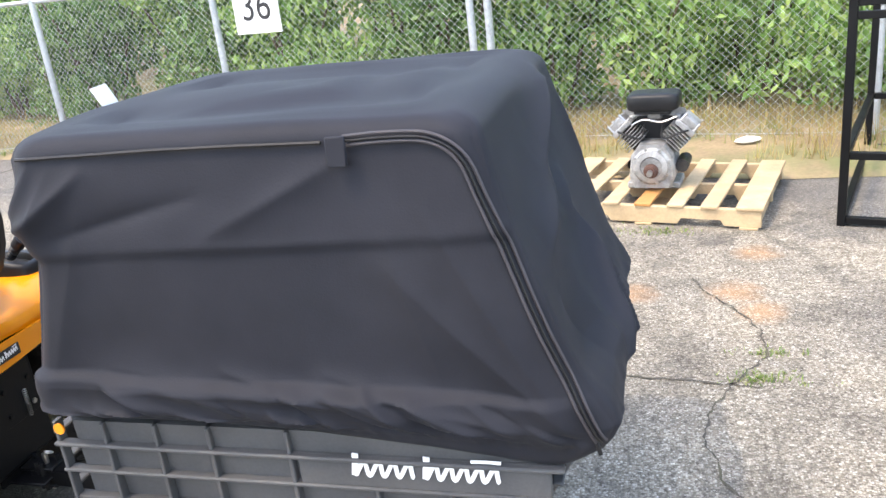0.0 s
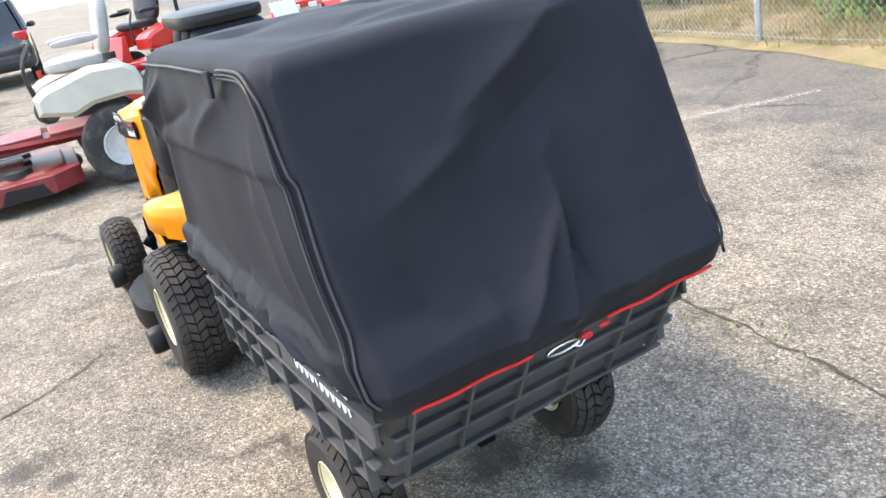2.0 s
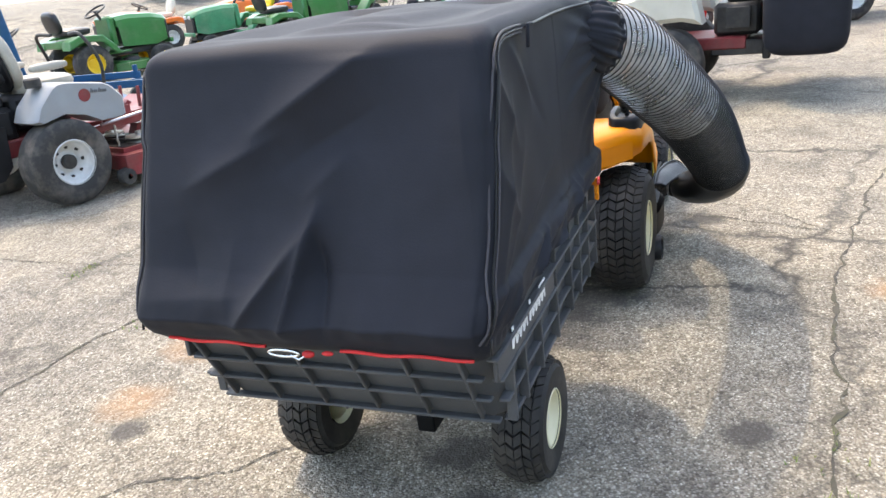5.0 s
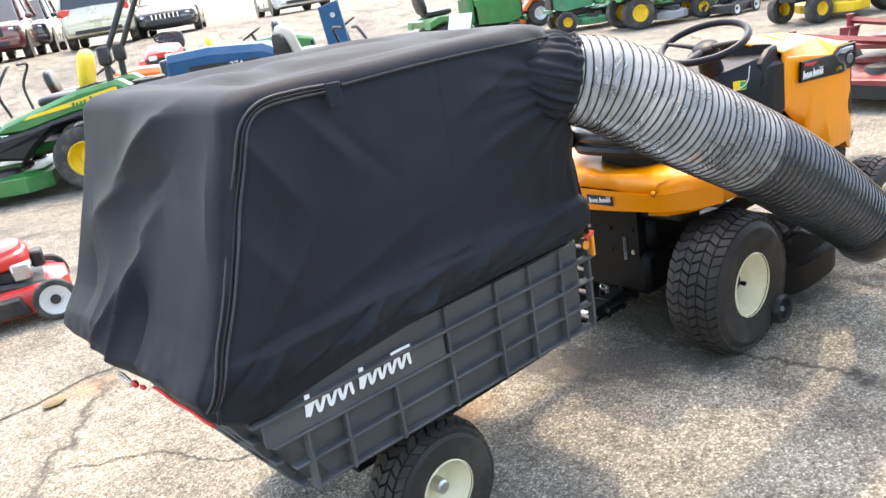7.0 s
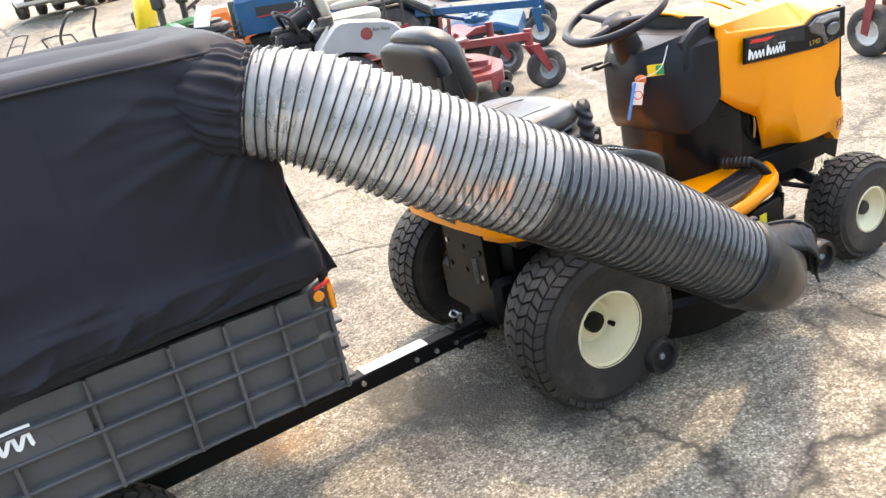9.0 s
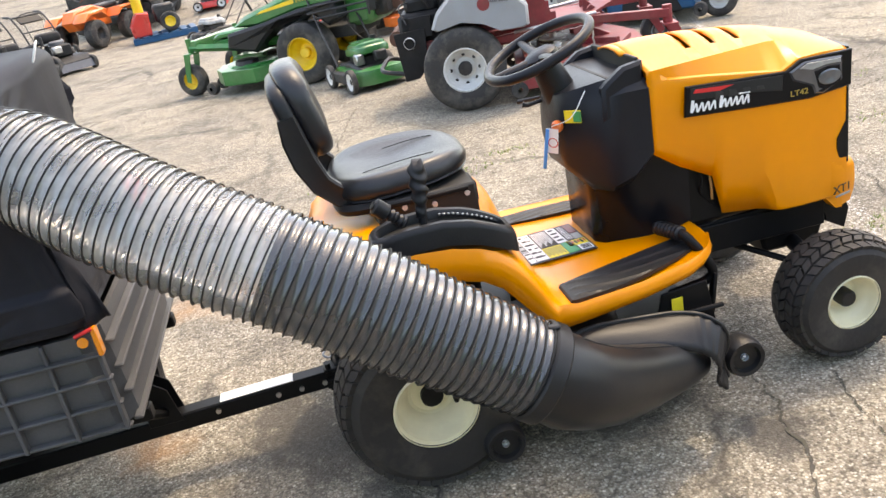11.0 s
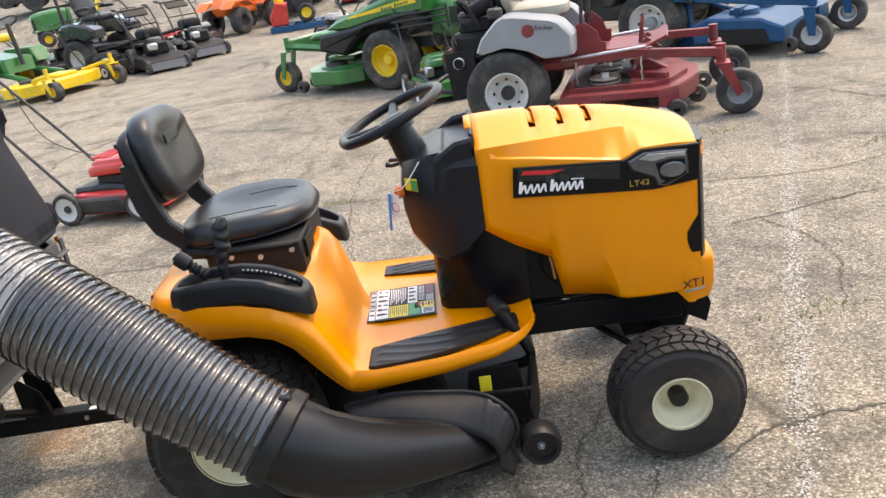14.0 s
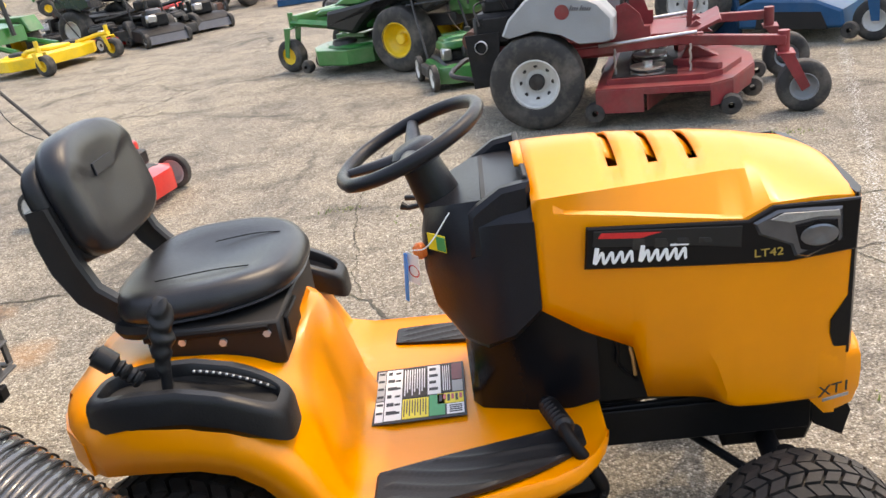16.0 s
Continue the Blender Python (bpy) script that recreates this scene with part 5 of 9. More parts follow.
    for k, z, sc in ((0, -0.022, 0.72), (1, -0.021, 0.93), (2, -0.014, 0.976), (2, -0.010, 0.960), (3, -0.004, 0.992), (3, 0.010, 1.0), (4, 0.030, 0.95), (5, 0.038, 0.85), (6, 0.034, 0.62), (7, 0.026, 0.35), (8, 0.022, 0.1)):
        row = []
        for i in range(48):
            a = 2 * math.pi * i / 48
            cx, sy = math.cos(a), math.sin(a)
            rx, ry = 0.199, 0.215 - 0.025 * cx
            p = Vector((rx * sc * math.copysign(abs(cx) ** 0.75, cx), ry * sc * math.copysign(abs(sy) ** 0.75, sy), z))
            p.z += 0.020 * max(0, abs(p.y) / 0.2 - 0.45) * (1 if k > 3 else 0) - 0.012 * max(0, p.x / 0.2 - 0.5)
            row.append(p)
        rings.append(row)
    g.loft(rings, m=seat_m)
    part("seat", g, VINYL, T, "black vinyl bucket seat cushion", smooth=60)
    g = Geo()
    bk = Matrix.Translation((-0.150, 0.026, 0.984)) @ Matrix.Rotation(radians(-14), 4, "Y")
    rings = []
    for k, x, sc in ((0, -0.030, 0.90), (1, -0.024, 0.975), (2, -0.006, 1.0), (3, 0.010, 0.992), (4, 0.024, 0.955), (5, 0.033, 0.87), (6, 0.034, 0.6), (7, 0.030, 0.2)):
        row = []
        for i in range(48):
            a = 2 * math.pi * i / 48
            c, s = math.cos(a), math.sin(a)
            yy = 0.176 * sc * math.copysign(abs(c) ** 0.62, c) * (1.0 - 0.06 * s)
            zz = 0.132 * sc * math.copysign(abs(s) ** 0.62, s)
            row.append((x + 0.55 * yy * yy + (0.02 if zz > 0.05 and k > 3 else 0) * 0.3, yy, zz))
        rings.append(row)
    g.loft(rings, m=bk)
    part("back_shell", Geo().pad(0, 0, 0, 0.060, 0.362, 0.236, 4.0, 32, 12, bk @ Matrix.Translation((-0.034, 0, -0.012))), BLACK, T, "black moulded backrest shell")
    back = part("backrest", g, VINYL, T, "black vinyl backrest", smooth=60)
    for pts in (((-0.10, -0.100), (0.02, -0.088), (0.10, -0.094)), ((-0.02, 0.085), (0.06, 0.096), (0.13, 0.085))):
        part("seat_seam", Geo().tube([seat_m @ Vector((x, y, 0.0368 - 0.012 * max(0, x / 0.2 - 0.5))) for x, y, _ in spline([(a, b, 0) for a, b in pts], 14)], 0.0013, 5), FRAME, T)
    part("embossed_badge", Geo().prism([(-0.05, -0.012), (0.05, -0.012), (0.055, 0.014), (-0.045, 0.014)], -0.003, 0.003, 0.0012, bk @ pose(0.0375, 0, 0.035, 0, 0, 90)), DASH, back, "small embossed badge")
    for s in (-1, 1):
        side = 0.026 + 0.172 * s
        g = Geo()
        rows = []
        for x, z, wide in ((-0.192, 0.995, 0.030), (-0.186, 0.935, 0.040), (-0.172, 0.870, 0.042), (-0.145, 0.805, 0.038), (-0.100, 0.757, 0.036), (-0.040, 0.735, 0.034), (0.050, 0.732, 0.030)):
            rows.append((x, z, wide))
        ring = []
        for i, (x, z, wide) in enumerate(rows):
            (xa, za, _), (xb, zb, _) = rows[max(0, i - 1)], rows[min(len(rows) - 1, i + 1)]
            d = Vector((xb - xa, 0, zb - za)).normalized()
            nrm = Vector((-d.z, 0, d.x))
            c = Vector((x, side - 0.010 * s * (i > 3), z))
            th = 0.017
            ring.append([c + nrm * (wide * 0.8 * k) + Vector((0, th * q, 0)) for k, q in ((-1, -0.6), (-1, 0.6), (-0.8, 1), (-0.35, 0.75), (0.35, 0.75), (0.8, 1), (1, 0.6), (1, -0.6), (0.8, -1), (0.35, -0.75), (-0.35, -0.75), (-0.8, -1))])
        g.loft(ring)
        part("seat_bracket", g, BLACK, T, "black moulded seat back arm")
    part("seat_pan", Geo().pad(0.05, 0, 0.722, 0.36, 0.38, 0.045, 5, 28, 8), BLACK, T, "black seat base pan")
    # Near black block added for the shaded open gap below the seat.
    part("seat_gap_block", Geo().box(0.112, -0.055, 0.690, 0.27, 0.34, 0.098, 0.006), PITCH_BLACK, T, "near black block for the dark gap under the seat")
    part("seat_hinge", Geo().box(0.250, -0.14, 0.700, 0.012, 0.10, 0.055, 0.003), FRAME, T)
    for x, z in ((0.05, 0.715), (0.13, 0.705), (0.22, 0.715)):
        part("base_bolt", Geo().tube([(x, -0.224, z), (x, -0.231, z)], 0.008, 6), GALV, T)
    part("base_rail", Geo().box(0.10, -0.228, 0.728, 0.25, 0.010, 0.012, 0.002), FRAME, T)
    # This near black block is added as shade under the fender pan.
    part("under_fender_shade", Geo().box(0.01, -0.01, 0.545, 0.32, 0.58, 0.09, 0.01), PITCH_BLACK, T)
    g = Geo().box(0.07, 0, 0.705, 0.26, 0.22, 0.02, 0.006).box(0.16, 0.0, 0.70, 0.04, 0.20, 0.06, 0.004)
    part("seat_plate", g, FRAME, T, "black seat mounting plate")
    for y in (-0.14, 0.14):
        part("seat_spring", Geo().tube([(0.10 + 0.018 * math.cos(a), y + 0.018 * math.sin(a), 0.685 + 0.0035 * a / 6.28 * 3) for a in (0.5 * i for i in range(50))], 0.003, 5), STEEL, T)
    # labels and hanging tag at the dash
    part("dash_label", Geo().box(0, 0, 0, 0.050, 0.002, 0.036, 0.0006, pose(0.566, -0.1235, 0.820, 0, 0, -43)), LABEL_Y, cowl, "yellow and green dash label")
    part("dash_label_lower", Geo().box(0, 0, 0, 0.024, 0.002, 0.030, 0.0006, pose(0.5745, -0.1345, 0.820, 0, 0, -43)), LABEL_G, cowl)
    tag = part("price_tag", Geo().box(0, 0, 0, 0.036, 0.002, 0.075, 0.001, pose(0.508, -0.095, 0.757, 6, 10, -40)), PAPER, cowl, "hanging paper tag with blue tape")
    part("tag_mark", Geo().lathe([(0.012, 0), (0.015, -0.0005), (0.015, 0.0005)], 18, pose(0.509, -0.0965, 0.752, 6, 10, -40)), RED2, tag)
    part("tape", Geo().box(0, 0, 0, 0.010, 0.003, 0.125, 0.001, pose(0.490, -0.085, 0.735, 6, 14, -40)), TAG_BLUE, tag, "strip of blue tape")
    part("tag_string", Geo().tube(spline([(0.60, -0.15, 0.89), (0.55, -0.16, 0.83), (0.510, -0.10, 0.80)], 12), 0.0015, 5), PAPER, tag)
    part("ignition_key", Geo().lathe([(0.016, 0), (0.018, -0.012), (0.012, -0.02), (0.0001, -0.02)], 14, Matrix.Translation((0.535, -0.09, 0.795)) @ Matrix.Rotation(radians(-60), 4, "Z")), ORANGE, cowl)
    part("choke_lever", Geo().tube([(0.54, 0.06, 0.84), (0.50, 0.075, 0.83), (0.485, 0.08, 0.835)], [0.006, 0.006, 0.010], 8), BLACK, cowl)
    part("side_lever", Geo().tube([(0.545, 0.10, 0.84), (0.49, 0.15, 0.828)], [0.005, 0.007], 8), BLACK, cowl)


build_tractor()


# ---------------------------------------------------------------- the collector cart
def build_cart():
    C = thing("dump_cart", "black ribbed polymer dump cart on two wheels", "cart", -1.376, 0)
    off = Matrix.Translation((1.376, 0, 0))
    # tub: slanted sides, front and rear
    def ring(x0, x1, w, z, c=0.05):
        return [(x0, -w + c, z), (x0 - c, -w, z), (x1 + c, -w, z), (x1, -w + c, z), (x1, w - c, z), (x1 + c, w, z), (x0 - c, w, z), (x0, w - c, z)]
    g = Geo().loft([ring(-0.725, -1.70, 0.375, 0.385), ring(-0.735, -1.85, 0.395, 0.655), ring(-0.75, -1.83, 0.378, 0.655), ring(-0.75, -1.69, 0.36, 0.40)], m=off)
    part("tub", g, POLY, C, "black moulded polymer tub")
    # ribs on the outside
    def side_y(z):
        return 0.375 + 0.020 * (z - 0.385) / 0.27
    def rear_x(z):
        return -1.70 - 0.15 * (z - 0.385) / 0.27
    for s in (-1, 1):
        for z in (0.392, 0.462, 0.535, 0.602):
            y = side_y(z)
            g = Geo().box(0, 0, 0, abs(rear_x(z)) - 0.735, 0.026, 0.009, 0.003, off @ Matrix.Translation(((rear_x(z) - 0.735) / 2, s * (y + 0.008), z)))
            part("long_rib", g, POLY, C)
        for i, x in enumerate((-0.745, -0.862, -0.985, -1.108, -1.281, -1.454, -1.60, -1.70)):
            z0, z1 = 0.39, 0.655
            if x < -1.3:
                z1 = 0.535
            g = Geo()
            g.prism([(-0.0045, z0), (0.0045, z0), (0.0045, z1), (-0.0045, z1)], -0.012, 0.012, 0.002, off @ Matrix.Translation((x, s * (side_y(0.52) + 0.008), 0)))
            part("upright_rib", g, POLY, C)
        # writing panel, plain bars instead of the maker's script
        g = Geo().box(0, 0, 0, 0.50, 0.012, 0.070, 0.003, off @ Matrix.Translation((-1.545, s * (side_y(0.58) + 0.006), 0.572)))
        pl = part("name_panel", g, POLY, C, "smooth panel with white bars")
        script("script", 0.285, 0.052, off @ pose(-1.552, s * (side_y(0.58) + 0.0150), 0.566, 0, 0, 0 if s < 0 else 180), WHITE, pl)
        if s < 0:
            part("reflector", Geo().box(0, 0, 0, 0.012, 0.030, 0.075, 0.003, off @ Matrix.Translation((-0.735, s * 0.403, 0.640))), AMBER, C, "amber side reflector")
        part("reflector_face", Geo().lathe([(0.013, 0.0), (0.013, -0.004), (0.0001, -0.004)], 12, off @ Matrix.Translation((-0.765, s * 0.412, 0.645)) @ Matrix.Rotation(0 if s < 0 else math.pi, 4, "Z")), AMBER, C)
    for z in (0.395, 0.475, 0.545, 0.615):
        for x, n in ((rear_x(z) - 0.010, "rear_rib"), (-0.722, "front_rib")):
            part(n, Geo().box(0, 0, 0, 0.024, 0.74, 0.009, 0.003, off @ Matrix.Translation((x, 0, z))), POLY, C)
    for y in (-0.33, -0.20, -0.07, 0.07, 0.20, 0.33):
        m = off @ Matrix.Translation((rear_x(0.515) - 0.010, y, 0.515)) @ Matrix.Rotation(radians(-29), 4, "Y")
        part("rear_upright_rib", Geo().box(0, 0, 0, 0.022, 0.009, 0.25, 0.003, m), POLY, C)
    # chassis
    part("tongue", Geo().box(0, 0, 0, 1.22, 0.055, 0.055, 0.005, off @ pose(-0.80, -0.03, 0.168, 0, -1.6, 0)), FRAME, C, "black square steel tongue")
    part("tongue_strip", Geo().box(0, 0, 0, 0.22, 0.050, 0.003, 0.001, off @ pose(-0.48, -0.03, 0.2065, 0, -1.6, 0)), WHITE, C, "bright white strip on tongue")
    g = Geo().prism([(-0.80, 0.18), (-0.70, 0.18), (-0.72, 0.29), (-0.80, 0.36)], -0.062, -0.056, 0.002, off)
    part("tongue_bracket", g, FRAME, C, "black steel tongue bracket")
    g = Geo().prism([(-0.80, 0.18), (-0.70, 0.18), (-0.72, 0.29), (-0.80, 0.36)], -0.002, 0.004, 0.002, off)
    part("tongue_bracket", g, FRAME, C, "black steel tongue bracket")
    part("pivot_post", Geo().box(0, 0, 0, 0.05, 0.05, 0.16, 0.004, off @ Matrix.Translation((-1.38, -0.03, 0.25))), FRAME, C)
    g = Geo()
    for s in (-1, 1):
        g.box(0, 0, 0, 0.94, 0.04, 0.04, 0.004, off @ Matrix.Translation((-1.18, s * 0.28, 0.358)))
        g.tube([off @ Vector((-0.80, s * 0.28, 0.355)), off @ Vector((-0.74, -0.03, 0.20))], 0.014, 8)
        g.prism([(-1.43, 0.35), (-1.28, 0.35), (-1.32, 0.155), (-1.38, 0.155)], s * 0.235 - 0.005, s * 0.235 + 0.005, 0.002, off)
    part("chassis", g, FRAME, C, "black steel chassis")
    part("axle", Geo().tube([off @ Vector((-1.350, -0.31, 0.176)), off @ Vector((-1.350, 0.31, 0.176))], 0.014, 12), FRAME, C)
    part("under_bar", Geo().box(0, 0, 0, 0.025, 0.50, 0.020, 0.003, off @ Matrix.Translation((-1.60, 0, 0.345))), FRAME, C)
    part("rear_bar", Geo().box(0, 0, 0, 0.03, 0.60, 0.03, 0.003, off @ Matrix.Translation((-1.64, 0, 0.365))), FRAME, C)
    g = Geo()
    g.box(0, 0, 0, 0.11, 0.06, 0.012, 0.003, off @ Matrix.Translation((-0.22, -0.03, 0.212)))
    g.box(0, 0, 0, 0.11, 0.06, 0.012, 0.003, off @ Matrix.Translation((-0.22, -0.03, 0.158)))
    for dx, dy in ((0.0, 0.02), (0.04, -0.02), (-0.04, -0.02), (-0.02, 0.025)):
        g.tube([off @ Vector((-0.22 + dx, dy - 0.03, 0.145)), off @ Vector((-0.22 + dx, dy - 0.03, 0.235))], 0.009, 6)
    part("hitch", g, FRAME, C, "black bolted drawbar hitch")
    for x in (-0.35, -0.42, -0.60, -0.28):
        part("bolt", Geo().tube([off @ Vector((x, -0.058, 0.18)), off @ Vector((x, -0.066, 0.18))], 0.008, 6), STEEL, C)
    for y, s in ((-0.325, -1), (0.325, 1)):
        t = wheel(C, 0.026, y, 0.176, 0.178, 0.140, 0.078, CREAM, s, 32, RUBBER)
        part("hub", Geo().lathe([(0.020, -0.004), (0.020, -0.040), (0.014, -0.045), (0.0001, -0.045)], 14), STEEL, t, "bare steel hub")
    return C


build_cart()

def crease(p, q, a, b, w, d):
    """Relief of a straight ridge from a to b."""
    ax, ay, bx, by = *a, *b
    vx, vy = bx - ax, by - ay
    l2 = vx * vx + vy * vy
    s = max(0.0, min(1.0, ((p - ax) * vx + (q - ay) * vy) / l2))
    dx, dy = p - ax - s * vx, q - ay - s * vy
    r2 = (dx * dx + dy * dy) / (w * w)
    return d * math.exp(-(r2 ** 0.55)) * math.sin(math.pi * (0.12 + 0.76 * s))


def bag_footprint(z):
    """Rear x, front x and half width of the bag at a height."""
    if z < 0.70:
        rear = -1.885 - 0.035 * (z - 0.64) / 0.06
    elif z < 0.735:
        rear = -1.92 + 0.02 * (z - 0.70) / 0.035
    else:
        rear = -1.90
        for za, xa, zb, xb in ((0.735, -1.90, 0.80, -1.858), (0.80, -1.858, 0.92, -1.808), (0.92, -1.808, 1.05, -1.762), (1.05, -1.762, 1.30, -1.70)):
            if z >= za:
                rear = xa + (xb - xa) * min(1, (z - za) / (zb - za))
    front = -0.742 if z < 0.74 else -0.742 - min(1, (z - 0.74) / 0.28) * 0.085
    half = 0.418 + 0.012 * math.sin(max(0, min(1, (z - 0.64) / 0.6)) * math.pi)
    return rear, front, half


REAR_FOLDS = [((0.13, 0.70), (-0.04, 0.90), 0.028, 0.034), ((0.02, 0.69), (-0.05, 0.93), 0.020, 0.030), ((-0.07, 0.70), (-0.05, 0.88), 0.020, -0.022), ((0.16, 0.71), (0.16, 0.86), 0.05, 0.010),
              ((0.10, 1.08), (-0.22, 1.26), 0.045, 0.030), ((0.28, 0.97), (0.05, 1.07), 0.045, 0.022), ((0.05, 1.0), (-0.18, 1.12), 0.05, -0.014), ((-0.02, 0.95), (-0.12, 1.03), 0.035, 0.014),
              ((0.36, 0.74), (0.10, 0.76), 0.04, 0.010), ((-0.38, 0.95), (-0.36, 1.15), 0.05, 0.012), ((0.24, 0.75), (0.30, 0.90), 0.05, -0.01)]
SIDE_FOLDS = [((-1.86, 0.68), (-1.55, 1.00), 0.035, 0.018), ((-1.84, 0.70), (-1.62, 1.10), 0.035, 0.016), ((-1.80, 0.69), (-1.40, 0.80), 0.022, 0.018), ((-1.60, 0.70), (-1.40, 0.78), 0.018, 0.018), ((-1.52, 0.69), (-1.36, 0.77), 0.016, -0.012),
              ((-1.50, 0.72), (-1.20, 0.80), 0.020, 0.020), ((-1.28, 0.72), (-1.05, 0.77), 0.020, 0.016), ((-1.05, 0.71), (-0.92, 0.77), 0.018, 0.015), ((-0.80, 0.76), (-0.98, 1.15), 0.05, 0.010), ((-0.84, 1.05), (-0.92, 1.20), 0.03, 0.014),
              ((-1.75, 0.69), (-1.66, 0.76), 0.015, 0.014), ((-1.66, 0.68), (-1.56, 0.76), 0.015, 0.014), ((-1.7, 0.76), (-0.8, 0.76), 0.012, 0.008), ((-1.65, 1.05), (-1.1, 1.05), 0.008, 0.004),
              ((-1.62, 0.79), (-1.55, 1.05), 0.03, 0.008), ((-0.95, 0.80), (-1.45, 0.74), 0.02, 0.010), ((-0.80, 1.06), (-0.98, 1.19), 0.020, 0.024), ((-0.79, 1.03), (-0.88, 1.21), 0.016, 0.020), ((-0.90, 1.07), (-1.20, 1.14), 0.020, -0.014), ((-1.50, 1.20), (-1.22, 1.07), 0.030, 0.016)]


RIGHT_FOLDS = SIDE_FOLDS[:2] + SIDE_FOLDS[5:8] + [((-1.72, 1.20), (-1.60, 1.00), 0.030, 0.016), ((-1.58, 1.20), (-1.46, 1.06), 0.024, 0.014), ((-1.50, 1.16), (-1.36, 1.00), 0.020, -0.010), ((-1.76, 1.00), (-1.66, 0.84), 0.030, 0.014),
              ((-0.98, 1.18), (-1.16, 1.10), 0.018, 0.016), ((-0.98, 1.05), (-1.14, 0.98), 0.018, 0.014), ((-0.92, 0.98), (-0.90, 0.80), 0.022, 0.018), ((-0.84, 0.96), (-0.80, 0.78), 0.020, -0.014), ((-1.62, 0.80), (-1.30, 0.90), 0.022, 0.012),
              ((-1.70, 0.76), (-1.20, 0.80), 0.014, 0.016), ((-1.30, 0.79), (-0.85, 0.78), 0.014, 0.014)]


def gathers(seed, xa, xb, n):
    """Short slanting gathers standing up from the hem."""
    rnd = random.Random(seed)
    out = []
    for k in range(n):
        x = xa + (xb - xa) * (k + rnd.uniform(-0.3, 0.3)) / n
        l = rnd.uniform(0.08, 0.24)
        out.append(((x, 0.655 + rnd.uniform(0, 0.02)), (x + l, 0.70 + rnd.uniform(0.0, 0.085)), rnd.uniform(0.009, 0.016), rnd.uniform(0.011, 0.024) * (1 if k % 3 else -0.8)))
    return out


LEFT_GATHERS = gathers(8, -1.90, -0.90, 24)
RIGHT_GATHERS = gathers(9, -1.90, -1.05, 13)


def bag_push(x, y, z, nx, ny):
    """How far the cloth stands out at a place."""
    n = (0.010 if nx < -0.5 or ny > 0.5 else 0.006) * noise.noise((x * 3.1, y * 3.1, z * 3.5)) + 0.004 * noise.noise((x * 7, y * 7, z * 8 + 4))
    low = max(0.0, 1 - (z - 0.64) / 0.16)
    low *= max(0.0, min(1.0, (z - 0.655) / 0.02))
    n += low * (0.012 * noise.noise((x * 9, y * 9, z * 14)) + 0.006 * noise.noise((x * 26, y * 26, z * 5)))
    if y < 0 and x > -1.2:
        # cloth drawn towards the hose collar, puckered round it
        dx, dz = x + 0.82, z - 1.112
        d2 = dx * dx + (y + 0.43) ** 2 + dz * dz
        n += 0.058 * math.exp(-d2 / 0.040)
        ang = math.atan2(dz, (x + 0.80) - (y + 0.43))
        n += 0.008 * math.sin(ang * 23 + 3 * noise.noise((ang * 2, 0, 4))) * math.exp(-d2 / 0.040) * min(1.0, d2 / 0.010)
    if nx < -0.5:
        n += 1.35 * sum(crease(y, z, *c) for c in REAR_FOLDS) * min(1, -nx)
    if abs(ny) > 0.5:
        u = z - 0.010 * noise.noise((x * 2.5, 9, 0)) - 0.022 * (x + 1.3)
        top = max(0.0, min(1.0, (0.785 - u) / 0.022))
        n += 0.019 * top * top * (3 - 2 * top) * max(0.0, min(1.0, (z - 0.655) / 0.05)) * max(0.0, min(1.0, (x + 1.89) / 0.14)) - 0.006
        n += 0.0022 * math.sin(x * 165 + 2 * noise.noise((x * 6, 0, 0))) * max(0.0, 1 - abs(z - 0.668) / 0.022)
        up = max(0.0, min(1.0, (z - 1.030 + 0.03 * (x + 1.2)) / 0.022))
        n += (0.009 if ny > 0 else 0.0) * up * up * (3 - 2 * up) * max(0.0, 1 - (z - 1.03) / 0.22)
        n += sum(crease(x, z, *c) for c in (LEFT_GATHERS if ny > 0 else RIGHT_GATHERS)) * max(0.0, min(1.0, (z - 0.664) / 0.022))
        f = SIDE_FOLDS if ny > 0 else RIGHT_FOLDS
        n += sum(crease(x, z, *c) for c in f) * (1.0 if ny > 0 else 0.7)
    return n


def hem_lift(x):
    """The hem rides higher towards the front of the cart."""
    for xa, la, xb, lb in ((-1.05, 0.044, -1.36, 0.034), (-1.36, 0.034, -1.58, 0.011), (-1.58, 0.011, -1.78, -0.016), (-1.78, -0.016, -1.93, 0.0)):
        if xa >= x > xb:
            return la + (lb - la) * (xa - x) / (xa - xb)
    return 0.044 if x > -1.05 else 0.0


